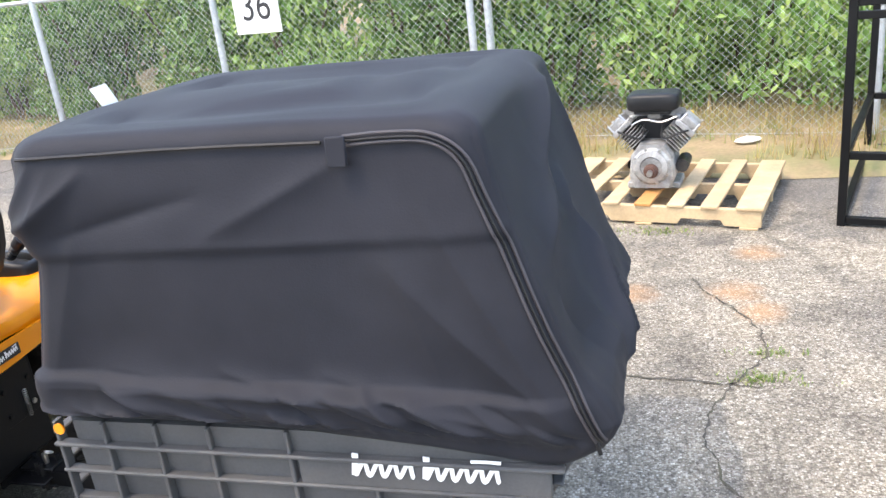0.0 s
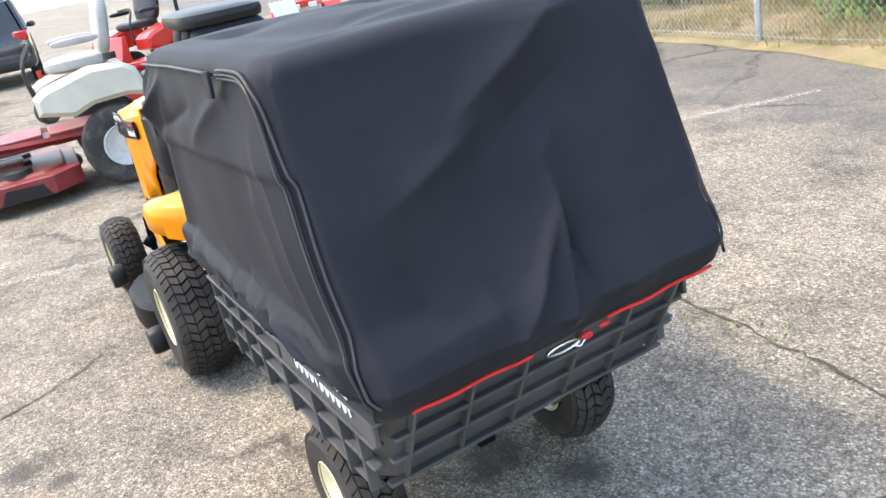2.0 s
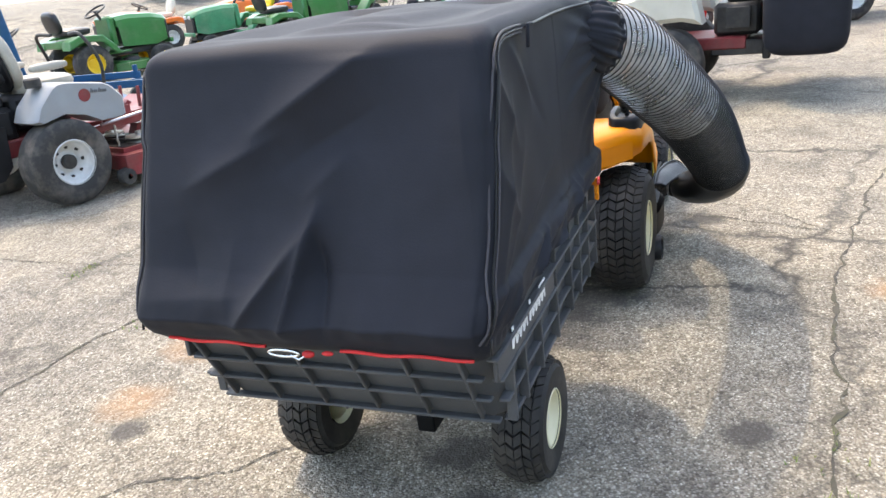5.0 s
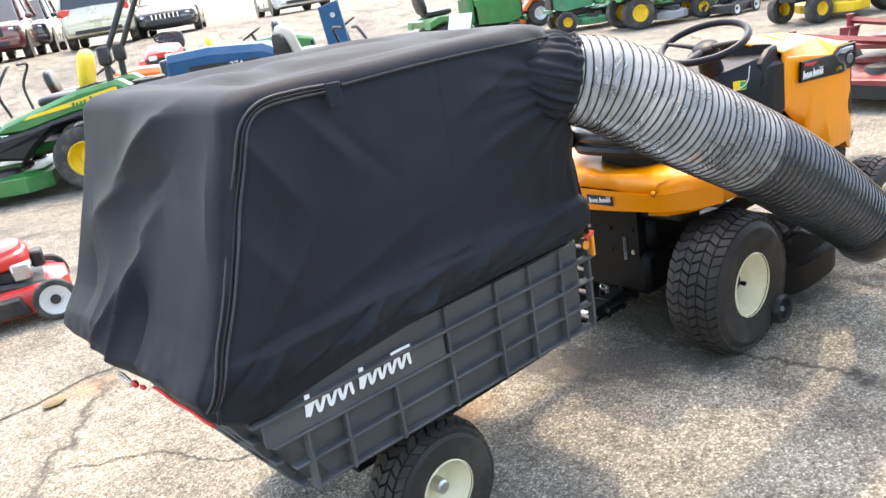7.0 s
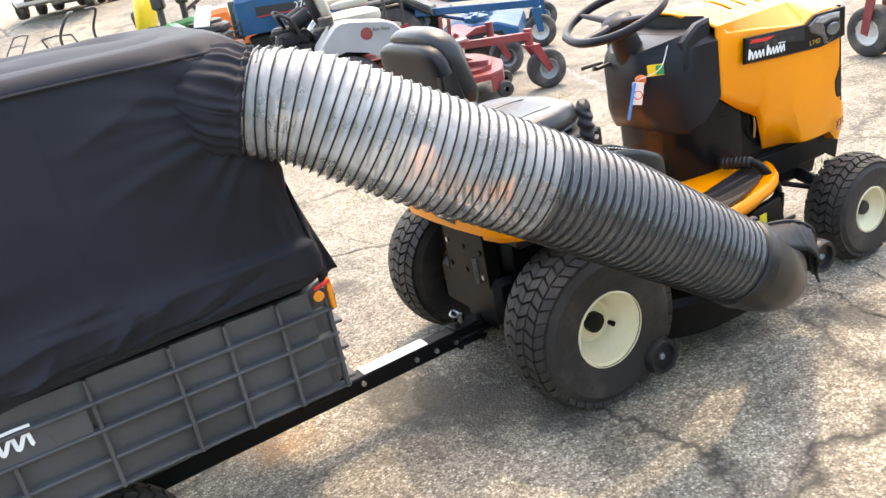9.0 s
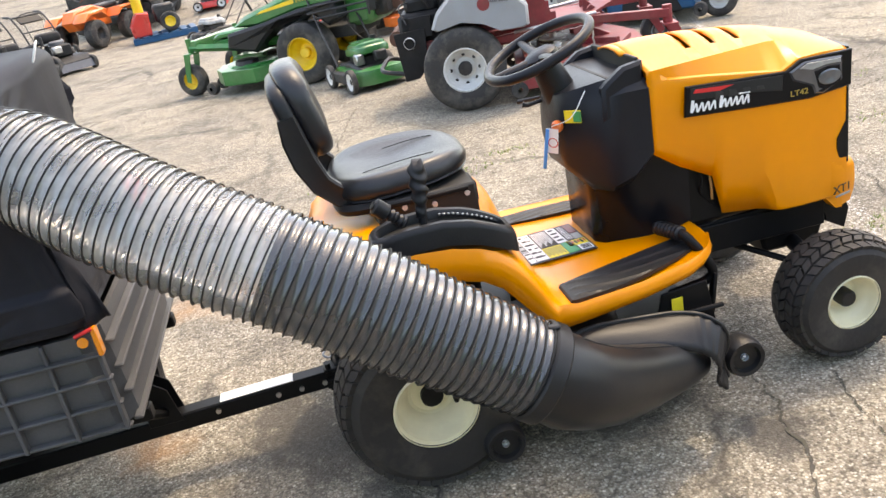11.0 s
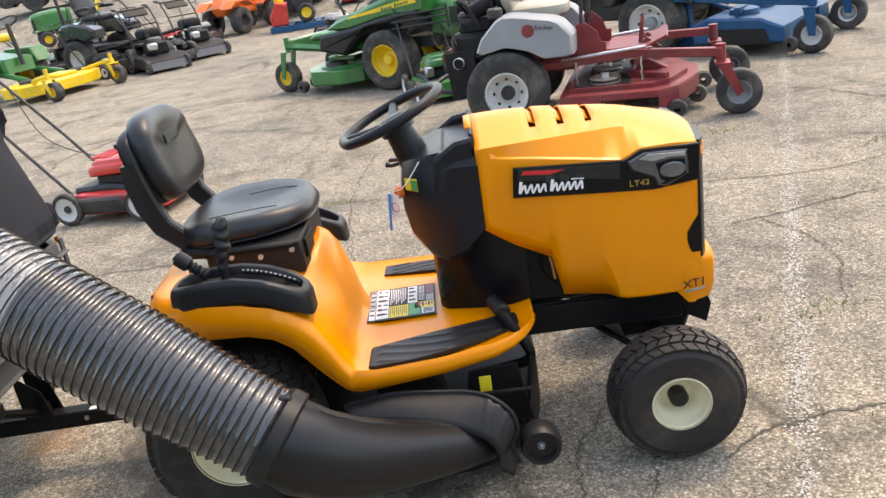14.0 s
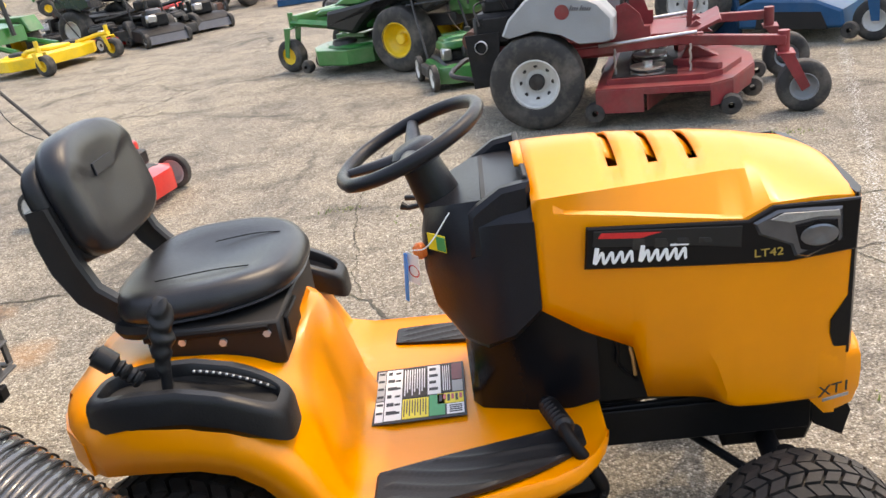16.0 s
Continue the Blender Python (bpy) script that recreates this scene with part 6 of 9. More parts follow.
def build_bag():
    B = thing("collector_bag", "black coated fabric leaf collector bag over the cart", "bag", -1.376, 0)
    off = Matrix.Translation((1.376, 0, 0))
    nper = 740
    levels = [0.628, 0.632, 0.64] + [0.652 + 0.0045 * i for i in range(36)] + [0.814 + 0.0075 * i for i in range(55)]
    rings = []
    def outline(rear, front, half, rc):
        """Rounded rectangle, points and outward normals, spread evenly."""
        lx, ly = front - rear - 2 * rc, 2 * half - 2 * rc
        per = 2 * lx + 2 * ly + 2 * math.pi * rc
        out = []
        for i in range(nper):
            s = per * i / nper
            for (seg, L) in (("r", ly), ("c1", math.pi * rc / 2), ("s", lx), ("c2", math.pi * rc / 2), ("f", ly), ("c3", math.pi * rc / 2), ("l", lx), ("c4", math.pi * rc / 2)):
                if s <= L or seg == "c4":
                    break
                s -= L
            u = s / L
            if seg == "r":
                p, n = (rear, half - rc - s), (-1, 0)
            elif seg == "s":
                p, n = (rear + rc + s, -half), (0, -1)
            elif seg == "f":
                p, n = (front, -half + rc + s), (1, 0)
            elif seg == "l":
                p, n = (front - rc - s, half), (0, 1)
            else:
                a0, cx, cy = {"c1": (180, rear + rc, -half + rc), "c2": (270, front - rc, -half + rc), "c3": (0, front - rc, half - rc), "c4": (90, rear + rc, half - rc)}[seg]
                a = radians(a0 + 90 * u)
                n = (math.cos(a), math.sin(a))
                p = (cx + rc * n[0], cy + rc * n[1])
            out.append((p, n))
        return out
    def bow(y, z, nx, half):
        """The front face swells forward between its corners."""
        return 0.058 * max(0.0, nx) * max(0.0, 1 - (y / half) ** 2) * max(0.0, min(1.0, (z - 0.72) / 0.3))
    for z in levels:
        rear, front, half = bag_footprint(z)
        if z < 0.65:
            rear, front, half = rear + (0.65 - z) * 0.8, front - (0.65 - z) * 0.6, half - (0.65 - z) * 0.6
        row = []
        for (x, y), (nx, ny) in outline(rear, front, half, 0.045):
            d = bag_push(x, y, z, nx, ny) * (0.35 if z < 0.65 else 1)
            x += bow(y, z, nx, half)
            row.append((x + nx * d, y + ny * d, z + hem_lift(x) * max(0.0, (0.71 - z) / 0.082)))
        rings.append(row)
    zt = levels[-1]
    rear, front, half = bag_footprint(zt)
    for k in range(1, 9):
        a = k / 8 * math.pi / 2
        rr = 0.045
        z = zt + rr * math.sin(a) * 0.85
        ins = rr * (1 - math.cos(a))
        row = []
        for (x, y), (nx, ny) in outline(rear + ins * 1.5, front - ins, half - ins, 0.05):
            d = bag_push(x, y, z, nx, ny) * (1 - k / 8) * 0.8
            x += bow(y, z, nx, half)
            row.append((x + nx * d, y + ny * d, z + 0.004 * noise.noise((x * 4, y * 4, 1))))
        rings.append(row)
    base = rings[-1]
    cx, cy = (rear + front) / 2, 0
    for k in range(1, 14):
        f = 1 - k / 14
        rings.append([(cx + (x - cx) * f, cy + (y - cy) * f, zt + 0.038 + 0.006 * math.sin(min(1, k / 5) * 1.57) + 0.012 * noise.noise((x * f * 2.4, y * f * 2.4, 5)) - 0.016 * math.exp(-((abs(y * f) - 0.2) / 0.1) ** 2) * (k > 2)) for x, y, z in base])
    g = Geo().loft(rings, m=off)
    part("cloth", g, FABRIC, B, "black coated fabric with soft folds", smooth=80)
    for s in (-1, 1):
        # zip: two dark tapes and the teeth between them
        pth = [(-1.50, 1.226), (-1.57, 1.229), (-1.645, 1.224), (-1.693, 1.192), (-1.722, 1.12), (-1.752, 1.04), (-1.800, 0.90), (-1.852, 0.77), (-1.890, 0.675)]
        cur = spline([(x, s * 0.0, z) for x, z in pth], 70)
        def at_side(p, o):
            r, f_, h = bag_footprint(p.z)
            bend = max(0.0, min(0.043, r + 0.045 - p.x))
            p = Vector((max(p.x, r + 0.003), 0, p.z))
            h -= 0.045 - math.sqrt(0.045 ** 2 - bend ** 2)
            return off @ Vector((p.x, s * (h + 0.004 + bag_push(p.x, s * h, p.z, 0, s) * 0.9 + o), p.z))
        dirs = [(cur[min(i + 1, 69)] - cur[max(i - 1, 0)]).normalized() for i in range(70)]
        for o2, r, nm, mt in ((0.0075, 0.0030, "zip_tape", TAPE), (-0.0075, 0.0030, "zip_tape", TAPE), (0.0, 0.0022, "zip_teeth", BLACK)):
            pts = []
            for p, d in zip(cur, dirs):
                q = p + Vector((-d.z, 0, d.x)) * o2
                pts.append(at_side(q, 0.002 + (0.003 if nm == "zip_teeth" else 0)))
            part(nm, Geo().tube(pts, r, 8, flat=1.0), mt, B, "dark zip tape" if nm == "zip_tape" else "")
        part("zip_pull", Geo().box(0, 0, 0, 0.008, 0.005, 0.032, 0.002, off @ pose(-1.884, s * 0.424, 0.668, 0, 12, 0)), BLACK, B, "black zip pull tab")
        part("strap_tab", Geo().box(0, 0, 0, 0.034, 0.008, 0.05, 0.002, off @ pose(-1.492, s * 0.437, 1.212, 3, 0, 0)), FABRIC, B, "small sewn strap tab")
        pts = [off @ Vector((x, s * (bag_footprint(1.21)[2] + 0.006 + bag_push(x, s * 0.43, 1.226, 0, s) * 0.9), 1.226 + 0.002 * math.sin(x * 9))) for x in (-1.46 + 0.02 * i for i in range(31))]
        part("seam", Geo().tube(pts, 0.0035, 6), BLACK, B, "piped seam")
    # red drawcord and snap hook along the rear hem
    for a, b in ((0.355, 0.095), (-0.09, -0.385)):
        part("red_cord", Geo().tube([off @ Vector((-1.874 - 0.014 * math.cos(y * 2), y, 0.636 + 0.002 * math.sin(y * 40))) for y in (a + (b - a) * i / 30 for i in range(31))], 0.0038, 8), RED_CORD, B, "red drawcord")
    part("cord_knot", Geo().pad(0, 0, 0, 0.016, 0.03, 0.016, 2.2, 12, 6, off @ Matrix.Translation((-1.906, -0.022, 0.634))), RED_CORD, B)
    part("cord_end", Geo().pad(0, 0, 0, 0.012, 0.028, 0.010, 2.2, 12, 6, off @ Matrix.Translation((-1.904, -0.068, 0.638))), RED_CORD, B)
    hook = [(-1.908, 0.075 - 0.042 * (1 - math.cos(a)) * 0.9, 0.634 + 0.0075 * math.sin(a)) for a in (2 * math.pi * i / 24 for i in range(24))]
    part("snap_hook", Geo().tube([off @ Vector(p) for p in hook], 0.0035, 8, closed=True), CHROME, B, "shiny metal snap hook")
    part("hook_wire", Geo().tube([off @ Vector(p) for p in ((-1.908, 0.02, 0.630), (-1.91, 0.0, 0.622), (-1.908, -0.02, 0.634))], 0.003, 6), CHROME, B)
    for s in (-1,):
        part("front_cord", Geo().tube([off @ Vector((-0.775, s * 0.425, 0.668)), off @ Vector((-0.735, s * 0.418, 0.676))], 0.005, 8), RED_CORD, B, "red drawcord end")
    rows = []
    for i in range(9):
        u = i / 8
        z = 0.905 - 0.235 * u
        wide = 0.012 + 0.045 * u
        rows.append([off @ Vector((-0.752 - 0.02 * (1 - u) + wide * j / 5, -0.405 + 0.012 * math.sin(j * 1.4 + u * 3) + 0.03 * j / 5, z + 0.012 * j / 5)) for j in range(6)])
    flap = part("corner_flap", Geo().loft(rows, closed=False), FABRIC, B, "loose black cloth flap", smooth=60)
    flap.modifiers.new("thickness", "SOLIDIFY").thickness = 0.003
    part("white_tag", Geo().box(0, 0, 0, 0.004, 0.080, 0.050, 0.001, off @ pose(-0.748, -0.015, 1.268, 0, 25, 12)), PAPER, B, "small white sewn tag")
    # gathered collar round the hose
    c0, ax = Vector(HOSE_PATH[0]), (Vector(HOSE_PATH[1]) - Vector(HOSE_PATH[0])).normalized()
    q = ax.to_track_quat("Y", "Z").to_matrix().to_4x4()
    rings = []
    rnd = random.Random(3)
    for d, r in ((-0.12, 0.080), (-0.095, 0.098), (-0.072, 0.110), (-0.050, 0.1165), (-0.034, 0.1185), (-0.022, 0.1175), (-0.012, 0.1150), (-0.004, 0.1120), (0.004, 0.1155), (0.010, 0.1165), (0.014, 0.112), (0.012, 0.098)):
        row = []
        for i in range(240):
            a = 2 * math.pi * i / 240
            pucker = 0.0065 * math.sin(a * 27 + 2.5 * noise.noise((a * 2, 1, 0)) + d * 14) * (0.55 + noise.noise((a * 3, 2, 0))) * (1.0 if d > -0.06 else 0.5)
            rr = (r + pucker + 0.006 * noise.noise((a * 5, d * 26, 0))) * (1.0 - 0.05 * max(0.0, math.sin(a)))
            row.append(off @ (c0 + q.to_3x3() @ Vector((math.cos(a) * rr, d, math.sin(a) * rr))))
        rings.append(row)
    part("hose_collar", Geo().loft(rings, caps=False), FABRIC, B, "gathered fabric collar", smooth=70)
    return B


HOSE_PATH = [(-0.815, -0.430, 1.112), (-0.70, -0.490, 1.068), (-0.511, -0.569, 0.942), (-0.23, -0.652, 0.766), (0.004, -0.700, 0.602), (0.235, -0.735, 0.435)]
build_bag()


def build_hose():
    H = thing("collector_hose", "clear ribbed plastic hose from mower deck to bag", "hose", -0.25, -0.52)
    off = Matrix.Translation((0.25, 0.52, 0))
    n = 560
    path = spline(HOSE_PATH, n)
    lens = [0.0]
    for a, b in zip(path, path[1:]):
        lens.append(lens[-1] + (b - a).length)
    up = Vector((0, 0, 1))
    frames = []
    for i, p in enumerate(path):
        d = (path[min(i + 1, n - 1)] - path[max(i - 1, 0)]).normalized()
        side = d.cross(up).normalized()
        up = side.cross(d).normalized()
        frames.append((p, side.copy(), up.copy()))
    pitch, R = 0.0215, 0.124
    def ring(i, r):
        p, s, u = frames[i]
        return [off @ (p + (s * math.cos(a) + u * math.sin(a)) * r) for a in (2 * math.pi * k / 40 for k in range(40))]
    waist = [0.016 * max(0.0, 1 - l / 0.24) ** 1.5 + 0.016 * max(0.0, 1 - (lens[-1] - l) / 0.40) for l in lens]
    rings = [ring(i, R - waist[i] - 0.004 * (0.5 + 0.5 * math.cos(2 * math.pi * lens[i] / pitch + math.pi))) for i in range(n)]
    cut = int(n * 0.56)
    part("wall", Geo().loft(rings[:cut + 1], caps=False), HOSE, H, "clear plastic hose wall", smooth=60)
    part("lower_wall", Geo().loft(rings[cut:], caps=False), HOSE_DARK, H, "lower hose wall coloured dark as if shaded", smooth=60)
    # black wire helix
    turns = lens[-1] / pitch
    pts = []
    m = int(turns * 26)
    for j in range(m):
        s = lens[-1] * j / m
        i = min(n - 2, max(k for k in (int(s / lens[-1] * (n - 1)),)))
        while i < n - 2 and lens[i + 1] < s:
            i += 1
        while i > 0 and lens[i] > s:
            i -= 1
        f = (s - lens[i]) / max(1e-6, lens[i + 1] - lens[i])
        p = frames[i][0].lerp(frames[i + 1][0], f)
        a = 2 * math.pi * s / pitch
        pts.append(off @ (p + (frames[i][1] * math.cos(a) + frames[i][2] * math.sin(a)) * (R - waist[i] + 0.0015)))
    part("wire_helix", Geo().tube(pts, 0.0021, 5), BLACK, H, "black reinforcing helix", smooth=60)
    part("clamp_band", Geo().loft([ring(n - 17, R - 0.014), ring(n - 15, R - 0.008), ring(n - 3, R - 0.007), ring(n - 1, R - 0.012)], caps=False), BLACK, H, "black clamp band", smooth=40)
    # deck chute
    C = thing("deck_chute", "black moulded plastic discharge chute on the mower deck", "chute", 0.5, -0.55)
    o2 = Matrix.Translation((-0.5, 0.55, 0))
    p0, s0, u0 = frames[-1]
    rows = []
    mid = [(0.225, -0.735, 0.445), (0.262, -0.735, 0.412), (0.31, -0.718, 0.376), (0.38, -0.682, 0.332), (0.46, -0.632, 0.292), (0.55, -0.580, 0.256), (0.63, -0.542, 0.228), (0.70, -0.513, 0.206), (0.76, -0.49, 0.19)]
    size = [(0.104, 0.104), (0.108, 0.108), (0.106, 0.102), (0.100, 0.094), (0.090, 0.084), (0.076, 0.072), (0.058, 0.058), (0.034, 0.040)]
    for k, (w, h) in enumerate(size):
        c = Vector(mid[k])
        d = (Vector(mid[k + 1]) - c).normalized()
        side = d.cross(Vector((0, 0, 1))).normalized()
        uu = side.cross(d)
        rows.append([o2 @ (c + side * math.cos(a) * w + uu * math.sin(a) * h) for a in (2 * math.pi * i / 40 for i in range(40))])
    part("boot", Geo().loft(rows), BOOT, C, "smooth black plastic boot", smooth=60)
    part("boot_seam", Geo().tube([r[9] for r in rows[1:]], 0.0022, 6), BOOT, C)
    # deflector guard over the boot, curling down to the gauge wheel
    outer = spline([(0.32, -0.450, 0.335), (0.447, -0.450, 0.353), (0.59, -0.460, 0.346), (0.66, -0.475, 0.344), (0.715, -0.505, 0.337), (0.757, -0.530, 0.305), (0.768, -0.535, 0.255), (0.750, -0.535, 0.210), (0.765, -0.530, 0.150)], 60)
    inner = spline([(0.34, -0.500, 0.320), (0.46, -0.530, 0.318), (0.58, -0.555, 0.305), (0.637, -0.570, 0.290), (0.685, -0.585, 0.268), (0.708, -0.590, 0.240), (0.716, -0.590, 0.210), (0.712, -0.585, 0.175), (0.745, -0.570, 0.138)], 60)
    rows = []
    for i, (p, q) in enumerate(zip(outer, inner)):
        rib = 0.0025 * math.sin(i * 1.6) * (i > 26)
        rows.append([o2 @ (p.lerp(q, j / 6) + Vector((0, 0, 0.010 * math.sin(math.pi * j / 6) + rib))) for j in range(7)])
    gu = part("guard", Geo().loft(rows, closed=False), BLACK, C, "ribbed black plastic deflector guard", smooth=50)
    sm = gu.modifiers.new("thickness", "SOLIDIFY")
    sm.thickness = 0.007
    part("guard_rim", Geo().tube([o2 @ p for p in outer], 0.006, 8), BLACK, C)
    part("hinge_rod", Geo().tube([o2 @ Vector((0.30, -0.42, 0.30)), o2 @ Vector((0.82, -0.42, 0.30))], 0.007, 8), FRAME, C)
    part("latch", Geo().box(0, 0, 0, 0.03, 0.02, 0.025, 0.004, o2 @ Matrix.Translation((0.26, -0.745, 0.545))), BLACK, C)


build_hose()


# ---------------------------------------------------------------- engine on its pallet, rack
def build_pallet():
    P = thing("wooden_pallet", "weathered wooden pallet lying on the asphalt", "pallet", -1.99, -3.12, 166.5)
    for y in (-0.44, 0.0, 0.44):
        poly = [(-0.6, 0.014), (-0.42, 0.014), (-0.40, 0.045), (-0.20, 0.045), (-0.18, 0.014), (0.18, 0.014), (0.20, 0.045), (0.40, 0.045), (0.42, 0.014), (0.6, 0.014), (0.6, 0.104), (-0.6, 0.104)]
        part("stringer", Geo().prism(poly, y - 0.019, y + 0.019, 0.002), WOOD, P)
    rnd = random.Random(2)
    for i, x in enumerate((-0.545, -0.36, -0.18, 0.0, 0.17, 0.35, 0.545)):
        w = 0.135 if i in (0, 6) else 0.088
        part("deck_board", Geo().box(x, rnd.uniform(-0.004, 0.004), 0.113, w, 0.94, 0.016, 0.003, pose(0, 0, 0, 0, 0, rnd.uniform(-0.8, 0.8))), WOOD_NEW if i == 3 else WOOD, P)
    for x in (-0.54, 0.0, 0.54):
        part("base_board", Geo().box(x, 0, 0.007, 0.09, 0.94, 0.014, 0.003), WOOD, P)


def build_engine():
    E = thing("twin_engine", "grey cast aluminium twin cylinder engine on the pallet", "engine", -1.95, -3.02, 172, 0.121)
    part("crankcase", Geo().loft([[(sx * k, y, 0.02 + (z - 0.02)) for sx, z in ((-0.10, 0.02), (0.10, 0.02), (0.125, 0.08), (0.115, 0.20), (0.07, 0.265), (-0.07, 0.265), (-0.115, 0.20), (-0.125, 0.08))] for y, k in ((0.13, 0.90), (0.11, 1.0), (-0.12, 1.0), (-0.14, 0.9))]), ALU, E, "cast grey crankcase", smooth=25)
    part("front_cover", Geo().lathe([(0.104, 0), (0.104, 0.012), (0.092, 0.018), (0.088, 0.034), (0.060, 0.040), (0.055, 0.034), (0.0001, 0.034)], 30, Matrix.Translation((0, -0.128, 0.145)) @ Matrix.Rotation(math.pi, 4, "Z")), ALU, E, "round cast front cover", smooth=25)
    for k in range(8):
        a = 0.785 * k + 0.3
        part("cover_bolt", Geo().lathe([(0.009, 0), (0.009, 0.012), (0.0001, 0.013)], 6, Matrix.Translation((0.096 * math.cos(a), -0.14, 0.145 + 0.096 * math.sin(a))) @ Matrix.Rotation(math.pi, 4, "Z")), STEEL, E)
    part("shaft_flange", Geo().lathe([(0.040, 0), (0.040, 0.018), (0.030, 0.022), (0.028, 0.045), (0.0001, 0.046)], 24, Matrix.Translation((0, -0.158, 0.125)) @ Matrix.Rotation(math.pi, 4, "Z")), RUST, E, "rusty shaft flange")
    part("crankshaft", Geo().lathe([(0.016, 0), (0.016, 0.035), (0.0001, 0.036)], 18, Matrix.Translation((0, -0.200, 0.125)) @ Matrix.Rotation(math.pi, 4, "Z")), STEEL, E)
    part("back_housing", Geo().box(0, 0.09, 0.30, 0.30, 0.14, 0.24, 0.03), PITCH_BLACK, E, "black fan housing")
    for s in (-1, 1):
        m = Matrix.Translation((0.075 * s, 0.0, 0.245)) @ Matrix.Rotation(radians(45 * s), 4, "Y")
        for k in range(6):
            part("cooling_fin", Geo().box(0, 0, 0.020 + 0.017 * k, 0.135, 0.17, 0.005, 0.001, m), ALU, E)
        part("barrel", Geo().box(0, 0, 0.06, 0.09, 0.12, 0.12, 0.02, m), ENGINE, E)
        part("cylinder_head", Geo().box(0, 0, 0.135, 0.125, 0.165, 0.032, 0.006, m), ALU, E)
        part("valve_cover", Geo().pad(0, 0, 0.170, 0.105, 0.15, 0.055, 5, 20, 8, m), ALU, E, "cast valve cover")
        for dx, dy in ((-0.045, 0.065), (0.045, 0.065), (-0.045, -0.065), (0.045, -0.065)):
            part("cover_screw", Geo().tube([m @ Vector((dx, dy, 0.15)), m @ Vector((dx, dy, 0.203))], 0.007, 6), STEEL, E)
        part("spark_lead", Geo().tube(spline([m @ Vector((0.02 * s, -0.09, 0.14)), m @ Vector((0.0, -0.13, 0.12)), (0.06 * s, -0.13, 0.30), (0.05 * s, -0.03, 0.36)], 16), 0.006, 6), PITCH_BLACK, E)
        part("foot", Geo().box(0.115 * s, 0.02, 0.018, 0.06, 0.20, 0.036, 0.006), ALU, E)
        part("intake_pipe", Geo().tube(spline([m @ Vector((-0.05 * s, 0.03, 0.14)), (0.075 * s, 0.04, 0.405), (0.02 * s, 0.03, 0.415)], 12), 0.020, 10), ALU, E)
        part("bracket", Geo().prism([(0.10 * s, 0.40), (0.17 * s, 0.40), (0.165 * s, 0.43), (0.10 * s, 0.45)], 0.02, 0.026, 0.001), ALU, E)
    part("starter", Geo().tube([(0.155, -0.08, 0.13), (0.155, 0.09, 0.13)], 0.036, 14), ENGINE, E)
    part("oil_filter", Geo().lathe([(0.034, 0), (0.036, 0.055), (0.03, 0.07), (0.0001, 0.071)], 18, Matrix.Translation((-0.135, 0.06, 0.10))), BLACK, E)
    part("carburettor", Geo().box(0, 0.04, 0.405, 0.08, 0.09, 0.06, 0.010), ALU, E)
    part("linkage", Geo().tube(spline([(-0.11, -0.10, 0.37), (-0.04, -0.115, 0.40), (0.05, -0.11, 0.385), (0.13, -0.10, 0.41)], 14), 0.005, 6), STEEL, E)
    part("air_cleaner", Geo().pad(0.0, 0.0, 0.485, 0.285, 0.21, 0.10, 5.5), BLACK, E, "black plastic air cleaner cover")
    part("air_cleaner_base", Geo().box(0, 0, 0.432, 0.20, 0.16, 0.022, 0.004), PITCH_BLACK, E)
    part("yellow_cap", Geo().lathe([(0.022, 0), (0.022, 0.028), (0.0001, 0.029)], 14, Matrix.Translation((0.185, 0.05, 0.385))), JDY, E, "yellow filler cap")


build_pallet()
build_engine()


def build_rack():
    R = thing("steel_rack", "black square tube steel rack standing on the asphalt", "rack", -3.39, -3.20, -16.2)
    for x in (-0.35, 0.35):
        for y in (-0.735, 0.735):
            part("upright", Geo().box(x, y, 0.95, 0.04, 0.04, 1.9, 0.003), FRAME, R)
    for z in (0.03, 0.36, 1.02, 1.08, 1.88):
        for y in (-0.735, 0.735):
            part("cross_bar", Geo().box(0, y, z, 0.66, 0.036, 0.036, 0.003), FRAME, R)
    for z in (0.03, 0.36, 1.88):
        for x in (-0.35, 0.35):
            part("side_bar", Geo().box(x, -0.01, z, 0.036, 1.43, 0.036, 0.003), FRAME, R)
    c = thing("litter_paper", "crumpled white paper scrap on the asphalt", "paper", -3.15, -2.75, 20)
    part("scrap", Geo().pad(0, 0, 0.022, 0.09, 0.07, 0.044, 1.6, 10, 6), PAPER, c)
    c = thing("litter_paper", "crumpled white paper scrap on dry verge", "paper", -2.55, -4.15, 20)
    part("scrap", Geo().pad(0, 0, 0.08, 0.20, 0.12, 0.05, 1.6, 10, 6), PAPER, c)
    c = thing("dirt_clod", "dark lump of dirt on the asphalt", "dirt", -1.79, 1.62, 20)
    part("lump", Geo().pad(0, 0, 0.012, 0.11, 0.08, 0.035, 1.7, 14, 6), SOIL, c)
    c = thing("litter_paper", "small flat white paper scrap on the asphalt", "paper", -2.05, 1.70, 50)
    part("scrap", Geo().pad(0, 0, 0.008, 0.12, 0.08, 0.016, 1.8, 10, 6), PAPER, c)


build_rack()


